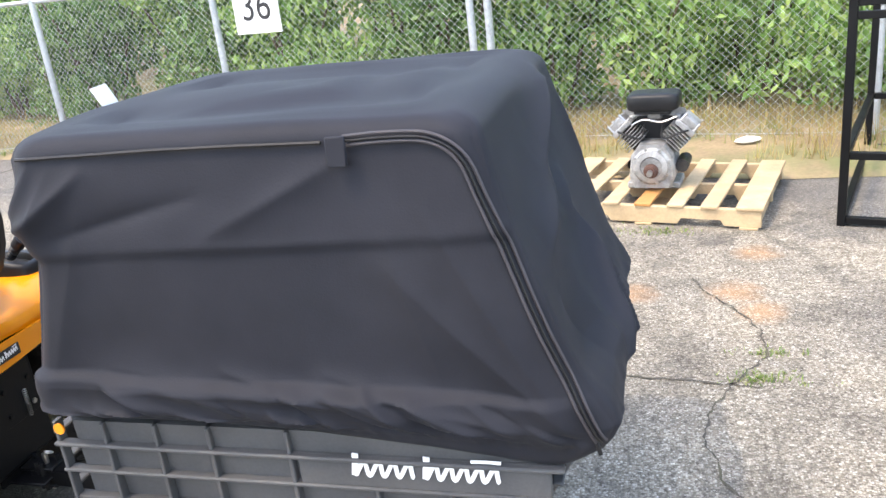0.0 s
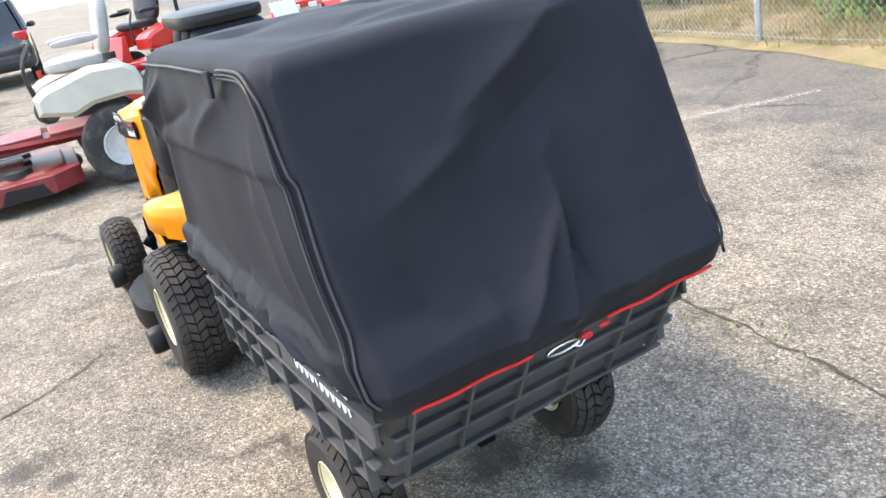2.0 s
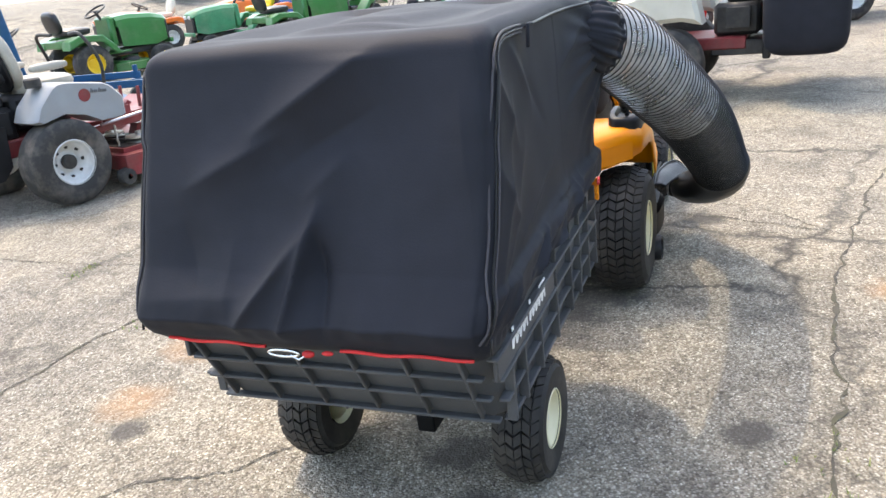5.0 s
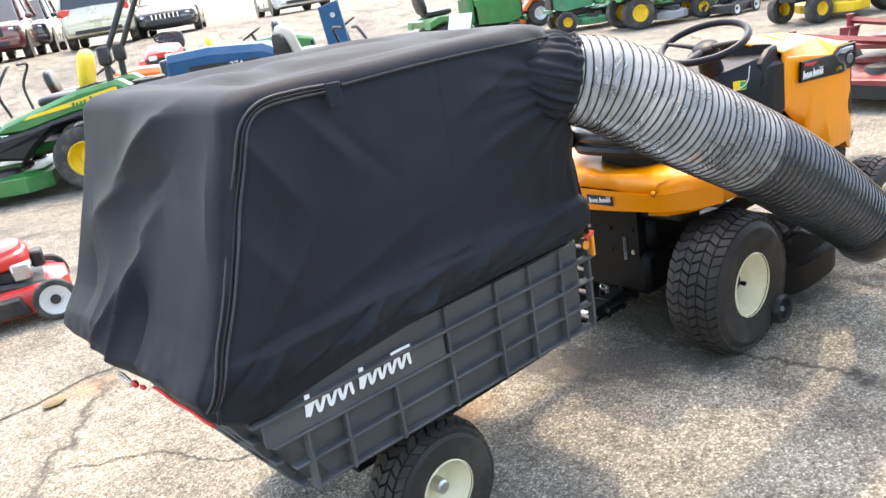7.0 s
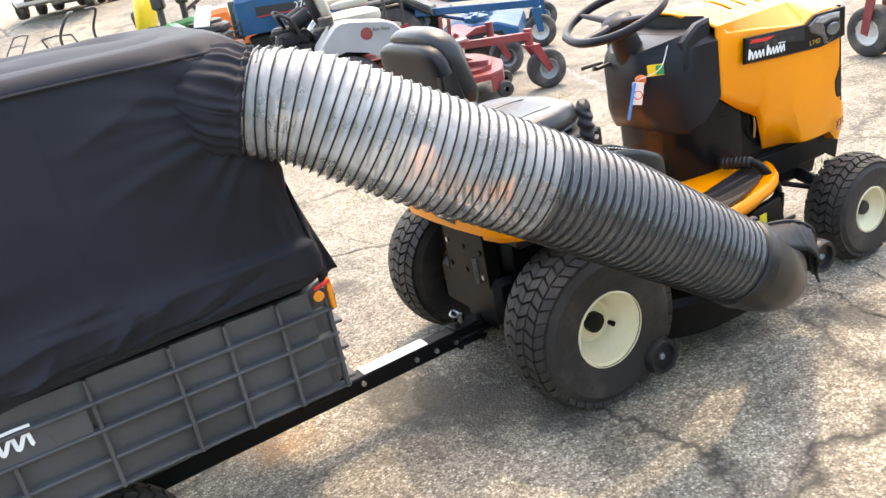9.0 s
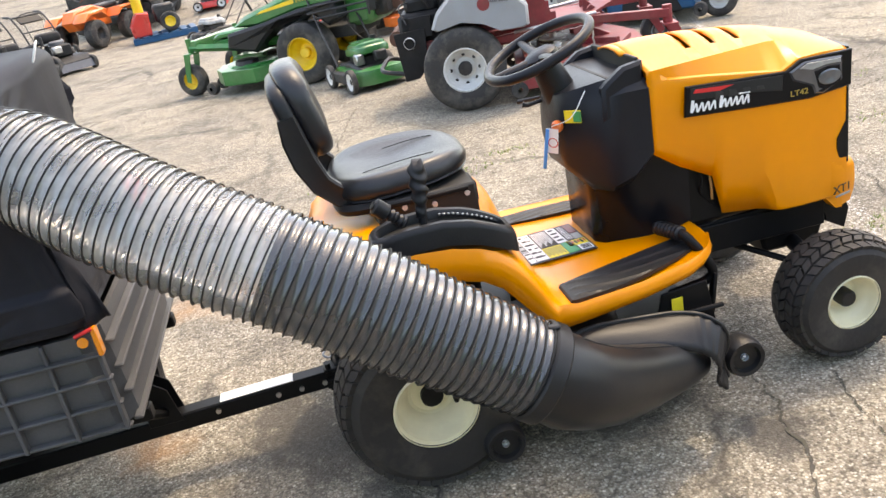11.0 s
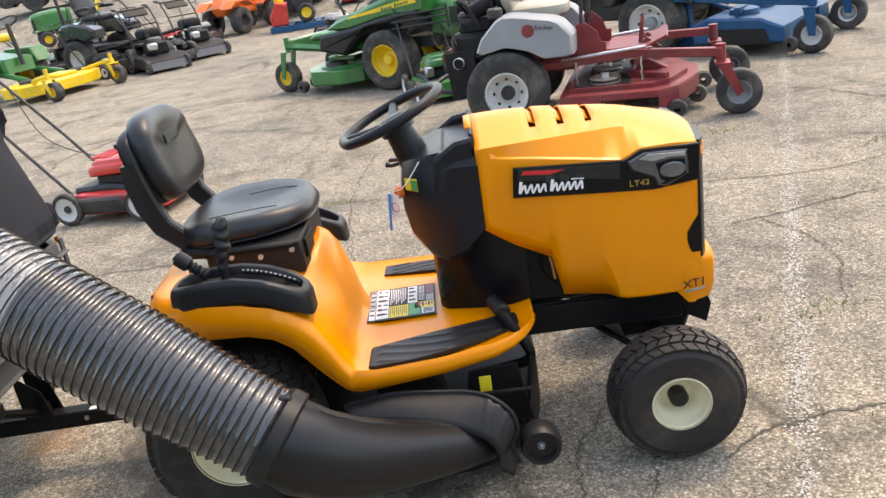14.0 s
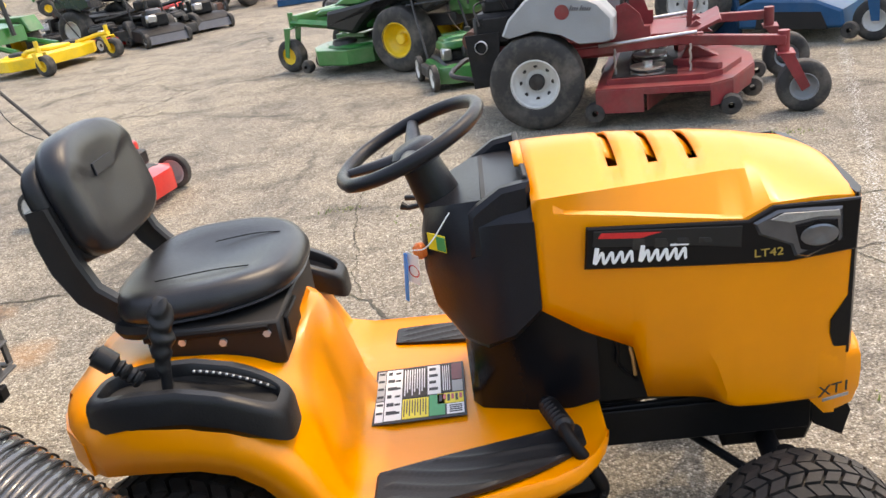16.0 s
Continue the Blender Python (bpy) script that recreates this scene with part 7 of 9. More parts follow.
# ---------------------------------------------------------------- machines standing round the lot
def seat_parts(T, x, z, vinyl, w=0.50, back=0.46, arms=False):
    part("seat", Geo().pad(x, 0, z, 0.50, w, 0.13, 3.2, 24, 10), vinyl, T)
    part("backrest", Geo().pad(0, 0, 0, 0.12, w * 0.96, back, 3.2, 24, 10, Matrix.Translation((x - 0.26, 0, z + back * 0.48)) @ Matrix.Rotation(radians(-12), 4, "Y")), vinyl, T)
    if arms:
        for s in (-1, 1):
            part("armrest", Geo().pad(x - 0.02, s * (w / 2 + 0.05), z + 0.17, 0.36, 0.075, 0.06, 3, 14, 8), vinyl, T)


def deck_shape(T, x0, x1, w, z0, z1, paint, front_rollers=True):
    xm, hx = (x0 + x1) / 2, (x1 - x0) / 2
    def ring(k, z):
        return [(xm - hx * k, -w * k * 0.75, z), (xm - hx * 0.55 * k, -w * k, z), (xm + hx * 0.35 * k, -w * k, z), (xm + hx * 0.8 * k, -w * 0.72 * k, z), (xm + hx * k, -w * 0.4 * k, z),
                (xm + hx * k, w * 0.4 * k, z), (xm + hx * 0.8 * k, w * 0.72 * k, z), (xm + hx * 0.35 * k, w * k, z), (xm - hx * 0.55 * k, w * k, z), (xm - hx * k, w * 0.75 * k, z)]
    d = part("mower_deck", Geo().loft([ring(0.99, z0), ring(1.0, z0 + 0.012), ring(1.0, z1 - 0.006), ring(0.985, z1), ring(0.80, z1 + 0.003), ring(0.76, z1 + 0.022), ring(0.5, z1 + 0.024)]), paint, T, smooth=16)
    for y in (-w * 0.6, 0, w * 0.6):
        part("pulley_cover", Geo().lathe([(0.13, 0), (0.12, 0.045), (0.06, 0.06), (0.0001, 0.061)], 18, Matrix.Translation((xm, y, z1 + 0.013)) @ Matrix.Rotation(radians(90), 4, "X")), ENGINE, d)
    part("belt_brace", Geo().box(xm + hx * 0.3, 0, z1 + 0.05, hx * 0.9, w * 0.5, 0.05, 0.012), paint, d)
    if paint is RED:
        for sy in (-1, 1):
            # The cut is painted on: a near black sheet for its shaded inside.
            part("skirt_opening", Geo().prism([(xm - hx * 0.46, z0), (xm - hx * 0.36, z0 + 0.095), (xm + hx * 0.20, z0 + 0.105), (xm + hx * 0.33, z0)], sy * w - 0.003, sy * w + 0.003, 0.001), PITCH_BLACK, d, "cut in the deck skirt drawn as a shade-dark sheet")
    if front_rollers:
        for x, y in ((x1 - 0.10, -w * 0.95), (x1 - 0.02, -w * 0.5), (x1 - 0.02, w * 0.5), (x1 - 0.10, w * 0.95), (x0 + 0.02, -w * 0.98)):
            part("deck_roller", Geo().lathe([(0.02, -0.045), (0.06, -0.04), (0.07, 0), (0.06, 0.04), (0.02, 0.045)], 16, Matrix.Translation((x, y, 0.09))), OLD_RUBBER, d)
    return d


def caster(T, x, y, z_arm, R, paint, rim, post=0.11):
    wheel(T, x + 0.02, y, R, R, 0.13, R * 0.5, rim, -1 if y < 0 else 1)
    f = Geo()
    for s in (-1, 1):
        f.prism([(x - 0.09, z_arm - 0.05), (x - 0.01, z_arm - 0.05), (x + 0.045, R), (x - 0.005, R - 0.02)], y + s * 0.085 - 0.005, y + s * 0.085 + 0.005, 0.001)
    f.box(x - 0.05, y, z_arm - 0.045, 0.10, 0.18, 0.012, 0.003)
    f.tube([(x - 0.05, y, z_arm - 0.05), (x - 0.05, y, z_arm + post)], 0.030, 12)
    part("caster_fork", f, paint, T)


def machine_engine(T, x, z, paint=None):
    e = part("engine", Geo().box(x, 0, z, 0.36, 0.42, 0.26, 0.03).box(x - 0.05, 0, z + 0.17, 0.28, 0.30, 0.10, 0.03), paint or ENGINE, T, "dark dusty engine block")
    part("fan_screen", Geo().lathe([(0.13, 0), (0.13, 0.03), (0.11, 0.045), (0.0001, 0.046)], 22, Matrix.Translation((x - 0.02, 0, z + 0.22)) @ Matrix.Rotation(radians(90), 4, "X")), ENGINE, e)
    for s in (-1, 1):
        for k in range(5):
            part("cooling_fin", Geo().box(x - 0.02, s * (0.215 + 0.02 * k), z + 0.02, 0.18, 0.006, 0.16, 0.001), ENGINE, e)
        part("silencer", Geo().tube([(x - 0.22, -0.2 * s, z - 0.05), (x - 0.22, 0.05 * s, z - 0.05)], 0.055, 14), RUST, e) if s > 0 else None
    return e


def zero_turn(name, label, x, y, rz, paint, tank, rim, seat_mat, R=0.30, Wt=0.24, track=0.50, xc=1.55, zc=0.17, tall=0.0, rops=False, holes=0, rear_bags=False, deck=(0.36, 1.28, 0.66), arm_r=0.036, foot=0.86, upright=False):
    T = thing(name, label, "mower", x, y, rz)
    for s in (-1, 1):
        wheel(T, 0, s * track, R, R, Wt, R * 0.50, rim, s, holes=holes, hub=ENGINE if holes else None, lugs=0)
        caster(T, xc, s * (track - 0.06), (0.52 if upright else 0.56) + tall, zc, paint, rim, 0.06 if upright else 0.11)
        arm = Geo().tube([(0.25, s * 0.30, 0.42 + tall * 0.5), (0.75, s * 0.36, 0.46 + tall), (xc - 0.06, s * (track - 0.06), (0.53 if upright else 0.57) + tall)], arm_r, 4)
        part("front_arm", arm, paint, T)
        prof = [(-0.30, 0.63), (-0.25, 0.85), (-0.16, 0.91), (0.08, 0.925), (0.44, 0.835), (0.52, 0.78), (0.52, 0.655), (0.27, 0.60), (0.12, 0.655), (-0.14, 0.665)]
        t = part("fuel_tank", Geo().prism([(a, b + tall) for a, b in prof], s * 0.30 - (0.0 if s > 0 else 0.30), s * 0.30 + (0.30 if s > 0 else 0.0), 0.035), tank, T)
        part("filler_cap", Geo().lathe([(0.05, 0), (0.05, 0.05), (0.0001, 0.052)], 16, Matrix.Translation((-0.10, s * 0.45, 0.945 + tall)) @ Matrix.Rotation(radians(90), 4, "X")), ENGINE, t)
        lev = Geo().tube(spline([(0.50, s * 0.30, 0.72 + tall), (0.52, s * 0.34, 0.98 + tall), (0.42, s * 0.30, 1.16 + tall), (0.46, s * 0.12, 1.17 + tall)], 16), 0.014, 8)
        part("control_lever", lev, ENGINE, T)
    g = Geo().box(-0.05, 0, 0.44, 1.1, 0.58, 0.10, 0.01).box(0.85, 0, 0.42 + tall * 0.5, 0.7, 0.62, 0.04, 0.006)
    part("frame", g, paint, T)
    part("foot_plate", Geo().prism([(0.62, 0.52), (0.62, foot), (0.68, foot), (0.78, 0.58), (1.25, 0.54), (1.25, 0.51)] if foot > 0.6 else [(0.55, 0.46), (0.55, 0.50), (0.95, 0.50), (0.95, 0.46)], -0.30, 0.30, 0.006), paint, T)
    part("rear_frame", Geo().box(-0.55, 0, 0.40, 0.45, 0.56, 0.12, 0.01).box(-0.76, 0, 0.42, 0.06, 0.70, 0.22, 0.01), ENGINE, T)
    machine_engine(T, -0.52, 0.62)
    deck_shape(T, *deck, 0.10, 0.24 if upright else 0.26, paint)
    seat_parts(T, 0.12, 0.95 + tall, seat_mat, 0.50, 0.50, True)
    if rops:
        g = Geo().tube(spline([(-0.32, -0.36, 0.5), (-0.34, -0.36, 1.2), (-0.40, -0.33, 1.72), (-0.42, 0, 1.76), (-0.40, 0.33, 1.72), (-0.34, 0.36, 1.2), (-0.32, 0.36, 0.5)], 40), 0.028, 10)
        part("roll_bar", g, ENGINE, T, "black folding roll bar")
    if rear_bags:
        for yy in (-0.42, 0.0, 0.42):
            part("grass_bag", Geo().pad(-1.05, yy, 0.70, 0.62, 0.44, 0.70, 5, 24, 12), FABRIC, T, "black fabric grass bag")
        part("bag_cover", Geo().pad(-1.02, 0, 1.08, 0.72, 1.32, 0.16, 4, 24, 10), BLACK, T, "black plastic bagger cover")
    return T


def green_zero_turn(x, y, rz):
    """The green machine with a sloping rear cowl."""
    T = thing("zero_turn_mower", "green zero turn mower with yellow rims and black fenders", "mower", x, y, rz)
    for s in (-1, 1):
        wheel(T, 0, s * 0.48, 0.31, 0.31, 0.28, 0.16, JDY, s, hub=JDY)
        caster(T, 1.48, s * 0.46, 0.50, 0.17, GREEN, JDY)
        part("front_arm", Geo().tube([(0.20, s * 0.34, 0.46), (0.8, s * 0.40, 0.44), (1.42, s * 0.46, 0.51)], 0.04, 4), GREEN, T)
        part("side_cowl", Geo().prism([(-0.50, 0.74), (-0.54, 0.90), (-0.44, 0.97), (-0.05, 0.935), (0.66, 0.745), (0.82, 0.65), (0.50, 0.62), (0.0, 0.72)], s * 0.36 - 0.13, s * 0.36 + 0.13, 0.04), GREEN, T, "green side cowl")
        part("fender", Geo().prism([(-0.46, 0.60), (-0.42, 0.78), (0.0, 0.74), (0.42, 0.66), (0.86, 0.60), (0.90, 0.44), (0.55, 0.38), (0.42, 0.50), (0.20, 0.645), (-0.20, 0.66), (-0.34, 0.54)], s * 0.42 - 0.14, s * 0.42 + 0.14, 0.03), BLACK, T, "black plastic fender")
        part("side_stripe", Geo().prism([(-0.42, 0.850), (-0.42, 0.915), (0.42, 0.775), (0.48, 0.745)], s * 0.492 - 0.004, s * 0.492 + 0.004, 0.001), JDY, T, "yellow side stripe")
        bars("stripe_print", 0.36, 0.035, pose(-0.16, s * 0.4985, 0.825, 0, 9.5, 0) if s < 0 else pose(-0.16, s * 0.4985, 0.825, 0, -9.5, 180), GREEN, T, 4, 10)
        part("control_lever", Geo().tube(spline([(0.62, s * 0.34, 0.78), (0.66, s * 0.38, 1.02), (0.55, s * 0.33, 1.22), (0.58, s * 0.14, 1.24)], 16), 0.014, 8), ENGINE, T)
        g = Geo()
        for k in range(3):
            g.tube([(-0.15 + 0.0 * k, s * 0.58, 0.62 + 0.06 * k), (-0.82, s * 0.58, 0.66 + 0.06 * k)], 0.011, 6)
        g.tube([(-0.82, s * 0.58, 0.60), (-0.82, s * 0.58, 0.82)], 0.011, 6)
        part("side_guard", g, ENGINE, T)
    part("front_deck", Geo().box(0.95, 0, 0.50, 0.55, 0.60, 0.06, 0.012).box(1.38, 0, 0.53, 0.10, 0.95, 0.10, 0.01), GREEN, T)
    part("tread_plate", Geo().prism([(0.75, 0.55), (0.80, 0.62), (1.15, 0.60), (1.25, 0.54)], -0.30, 0.30, 0.02), GREEN, T)
    part("frame", Geo().box(0.1, 0, 0.44, 1.2, 0.6, 0.12, 0.01), ENGINE, T)
    part("rear_cowl", Geo().box(-0.56, 0, 0.66, 0.30, 0.62, 0.38, 0.05), GREEN, T)
    machine_engine(T, -0.66, 0.66)
    deck_shape(T, 0.36, 1.22, 0.70, 0.10, 0.25, GREEN)
    part("seat", Geo().pad(0.18, 0, 0.86, 0.5, 0.50, 0.12, 3.2), BLACK, T)
    part("backrest", Geo().pad(0, 0, 0, 0.12, 0.46, 0.42, 3.0, 24, 10, Matrix.Translation((-0.08, 0, 1.08)) @ Matrix.Rotation(radians(-10), 4, "Y")), JDY, T, "yellow vinyl backrest")
    for s in (-1, 1):
        part("roll_bar_post", Geo().tube([(-0.34, s * 0.34, 0.70), (-0.36, s * 0.34, 1.18)], 0.034, 10), ENGINE, T, "black roll bar post")
        part("folded_post", Geo().tube([(-0.36, s * 0.34, 1.18), (-0.62, s * 0.33, 1.62), (-0.70, s * 0.30, 1.75)], 0.028, 10), ENGINE, T, "folded black roll bar")
        part("hinge_block", Geo().box(-0.36, s * 0.345, 1.20, 0.12, 0.10, 0.18, 0.02), ENGINE, T)
        for k in range(5):
            part("step_slot", Geo().box(1.02 + 0.06 * k, s * 0.12, 0.606 - 0.010 * k, 0.030, 0.12, 0.004, 0.001), INK, T)
    part("cross_tube", Geo().tube([(-0.70, -0.30, 1.75), (-0.70, 0.30, 1.75)], 0.028, 10), ENGINE, T)
    part("intake_screen", Geo().lathe([(0.15, 0), (0.15, 0.05), (0.10, 0.06), (0.0001, 0.06)], 20, Matrix.Translation((-0.62, 0.0, 0.86)) @ Matrix.Rotation(radians(90), 4, "X")), ENGINE, T)
    return T


def blue_front_mower(x, y, rz):
    """Front deck mower: engine hood behind the seat, long arms to the deck."""
    T = thing("front_deck_mower", "blue front deck mower with black fenders and white rims", "mower", x, y, rz)
    for s in (-1, 1):
        wheel(T, 0, s * 0.55, 0.33, 0.33, 0.26, 0.185, WHITE_RIM, s, holes=8, hub=GREYP)
        wheel(T, -1.45, s * 0.46, 0.24, 0.24, 0.18, 0.12, WHITE_RIM, s)
        part("fender", Geo().prism([(-0.46, 0.52), (-0.42, 0.74), (0.18, 0.76), (0.44, 0.60), (0.46, 0.50), (0.34, 0.56), (0.14, 0.70), (-0.20, 0.69), (-0.36, 0.52)], s * 0.52 - 0.17, s * 0.52 + 0.17, 0.02), ENGINE, T, "black fender")
        part("front_arm", Geo().box(0, 0, 0, 1.30, 0.05, 0.075, 0.006, pose(0.90, s * 0.60, 0.50, 0, 5.0, 0)), BLUE, T, "long blue caster arm")
        part("arm_post", Geo().tube([(1.50, s * 0.60, 0.36), (1.50, s * 0.60, 0.56)], 0.030, 10), BLUE, T)
        wheel(T, 1.52, s * 0.60, 0.165, 0.165, 0.12, 0.085, WHITE_RIM, s)
        part("caster_fork", Geo().prism([(1.45, 0.40), (1.55, 0.40), (1.56, 0.16), (1.50, 0.16)], s * 0.60 - 0.075, s * 0.60 - 0.065, 0.001).prism([(1.45, 0.40), (1.55, 0.40), (1.56, 0.16), (1.50, 0.16)], s * 0.60 + 0.065, s * 0.60 + 0.075, 0.001).box(1.50, s * 0.60, 0.398, 0.11, 0.16, 0.012, 0.002), BLUE, T)
        part("lift_tube", Geo().tube([(0.30, s * 0.26, 0.50), (0.85, s * 0.30, 0.34)], 0.022, 8), BLUE, T)
        part("side_decal", Geo().prism([(-1.55, 0.80), (-1.55, 0.90), (-0.75, 0.88), (-0.75, 0.80)], s * 0.364 - 0.002, s * 0.364 + 0.002, 0.0005), INK, T, "dark side decal")
        part("decal_stripe", Geo().box(-1.15, s * 0.3672, 0.795, 0.80, 0.003, 0.010, 0.0005), RED_CORD, T)
        lettering("model_number", "274", 0.105, pose(-1.02, s * 0.3685, 0.812, 90, 0, 0 if s < 0 else 180), WHITE, T, "white model number")
    rows = []
    for xx, w, z in ((-1.82, 0.32, 1.00), (-1.78, 0.35, 1.05), (-1.30, 0.36, 1.07), (-0.70, 0.36, 1.02), (-0.60, 0.33, 0.96)):
        rows.append([(xx, -w, 0.62), (xx, -w, z - 0.08), (xx, -w + 0.06, z), (xx, w - 0.06, z), (xx, w, z - 0.08), (xx, w, 0.62)])
    part("engine_hood", Geo().loft(rows), BLUE, T, "blue sloping engine hood", smooth=30)
    part("rear_grille", Geo().box(-1.85, 0, 0.80, 0.08, 0.62, 0.42, 0.02), CAR_DARK, T, "dark grey radiator grille")
    for k in range(5):
        part("grille_slat", Geo().box(-1.895, 0, 0.66 + 0.065 * k, 0.012, 0.52, 0.014, 0.002), GREYP, T)
    part("frame", Geo().box(-0.75, 0, 0.46, 2.0, 0.56, 0.26, 0.02), ENGINE, T, "black frame")
    part("foot_platform", Geo().prism([(-0.45, 0.58), (-0.45, 0.66), (0.20, 0.66), (0.52, 0.50), (0.50, 0.44)], -0.36, 0.36, 0.01), ENGINE, T)
    part("seat", Geo().pad(-0.28, 0, 0.82, 0.48, 0.48, 0.14, 3.2), VINYL, T)
    part("backrest", Geo().pad(0, 0, 0, 0.12, 0.46, 0.42, 3.0, 20, 10, Matrix.Translation((-0.52, 0, 1.05)) @ Matrix.Rotation(radians(-10), 4, "Y")), VINYL, T)
    part("steering_column", Geo().tube([(0.30, 0, 0.56), (0.20, 0, 1.02)], 0.04, 10), ENGINE, T)
    m = Matrix.Translation((0.19, 0, 1.04)) @ Matrix.Rotation(radians(-30), 4, "Y")
    part("steering_wheel", Geo().tube([m @ Vector((0.18 * math.cos(a), 0.18 * math.sin(a), 0)) for a in (2 * math.pi * i / 24 for i in range(24))], 0.014, 8, closed=True), ENGINE, T)
    d = part("mower_deck", Geo().prism([(0.48, 0.12), (0.46, 0.30), (0.60, 0.36), (1.10, 0.34), (1.30, 0.26), (1.32, 0.12)], -0.72, 0.72, 0.02), BLUE, T, "blue welded mower deck")
    # Shade of the opening, painted as a near black sheet on the deck side.
    part("deck_opening", Geo().prism([(0.62, 0.115), (0.64, 0.26), (1.14, 0.25), (1.20, 0.115)], -0.726, -0.716, 0.001), PITCH_BLACK, d, "discharge opening drawn as a shade-dark sheet")
    for yy in (-0.42, 0.0, 0.42):
        part("pulley_cover", Geo().lathe([(0.14, 0), (0.13, 0.05), (0.06, 0.07), (0.0001, 0.071)], 18, Matrix.Translation((0.86, yy, 0.348)) @ Matrix.Rotation(radians(90), 4, "X")), BLUE, d)
    part("deck_brace", Geo().box(0.86, 0, 0.40, 0.06, 1.24, 0.06, 0.006), BLUE, d)
    for yy in (-0.7, 0.7):
        part("deck_roller", Geo().lathe([(0.02, -0.045), (0.06, -0.04), (0.07, 0), (0.06, 0.04), (0.02, 0.045)], 14, Matrix.Translation((1.36, yy, 0.10))), OLD_RUBBER, d)
    return T


def ride_tractor(name, label, x, y, rz, paint, rim, seat_mat, deck_paint, scale=1.0, grille=None):
    T = thing(name, label, "tractor", x, y, rz)
    T.scale = (scale,) * 3
    for s in (-1, 1):
        wheel(T, 0, s * 0.40, 0.28, 0.28, 0.24, 0.14, rim, s, lugs=0)
        wheel(T, 1.20, s * 0.36, 0.20, 0.20, 0.17, 0.09, rim, s, lugs=0)
        g = Geo().prism([(-0.36, 0.52), (-0.34, 0.64), (-0.18, 0.70), (0.18, 0.68), (0.36, 0.50), (0.42, 0.40), (0.34, 0.40), (0.16, 0.58), (-0.12, 0.61), (-0.28, 0.55)], s * 0.42 - 0.13, s * 0.42 + 0.13, 0.012)
        part("fender", g, paint, T)
        part("side_panel", Geo().prism([(0.62, 0.44), (0.60, 0.80), (1.40, 0.76), (1.40, 0.46), (1.2, 0.40)], s * 0.245 - 0.008, s * 0.245 + 0.008, 0.004), paint, T)
        part("headlamp", Geo().box(1.465, s * 0.12, 0.745, 0.02, 0.12, 0.07, 0.01), CAR_WHITE, T)
    rows = []
    for xx, w, z in ((0.58, 0.25, 0.90), (0.80, 0.255, 0.915), (1.2, 0.25, 0.885), (1.40, 0.24, 0.84), (1.46, 0.225, 0.80)):
        rows.append([(xx, -w, 0.74), (xx, -w, z - 0.07), (xx, -w + 0.05, z - 0.01), (xx, -0.06, z + 0.012), (xx, 0.06, z + 0.012), (xx, w - 0.05, z - 0.01), (xx, w, z - 0.07), (xx, w, 0.74)])
    part("hood", Geo().loft(rows), paint, T)
    part("grille", Geo().box(1.43, 0, 0.60, 0.05, 0.46, 0.30, 0.015), grille or ENGINE, T)
    part("bumper", Geo().box(1.47, 0, 0.43, 0.06, 0.52, 0.07, 0.012), paint, T)
    part("frame", Geo().box(0.72, 0, 0.36, 1.36, 0.34, 0.10, 0.01), ENGINE, T)
    part("engine", Geo().box(1.02, 0, 0.58, 0.5, 0.38, 0.26, 0.02), ENGINE, T)
    part("dash", Geo().box(0.53, 0, 0.68, 0.12, 0.44, 0.44, 0.03), paint, T)
    part("foot_pan", Geo().box(0.44, 0, 0.385, 0.42, 0.86, 0.03, 0.008), paint, T)
    part("rear_pan", Geo().box(-0.12, 0, 0.60, 0.44, 0.60, 0.12, 0.02), paint, T)
    m = Matrix.Translation((0.42, 0, 1.0)) @ Matrix.Rotation(radians(-28), 4, "Y")
    part("steering_wheel", Geo().tube([m @ Vector((0.17 * math.cos(a), 0.17 * math.sin(a), 0)) for a in (2 * math.pi * i / 24 for i in range(24))], 0.014, 8, closed=True), ENGINE, T)
    part("column", Geo().tube([m @ Vector((0, 0, 0)), (0.52, 0, 0.80)], 0.025, 8).tube([m @ Vector((0, -0.16, 0)), m @ Vector((0, 0.16, 0))], 0.012, 6), ENGINE, T)
    seat_parts(T, -0.02, 0.75, seat_mat, 0.46, 0.34)
    deck_shape(T, 0.34, 0.98, 0.55, 0.10, 0.22, deck_paint, False)
    return T


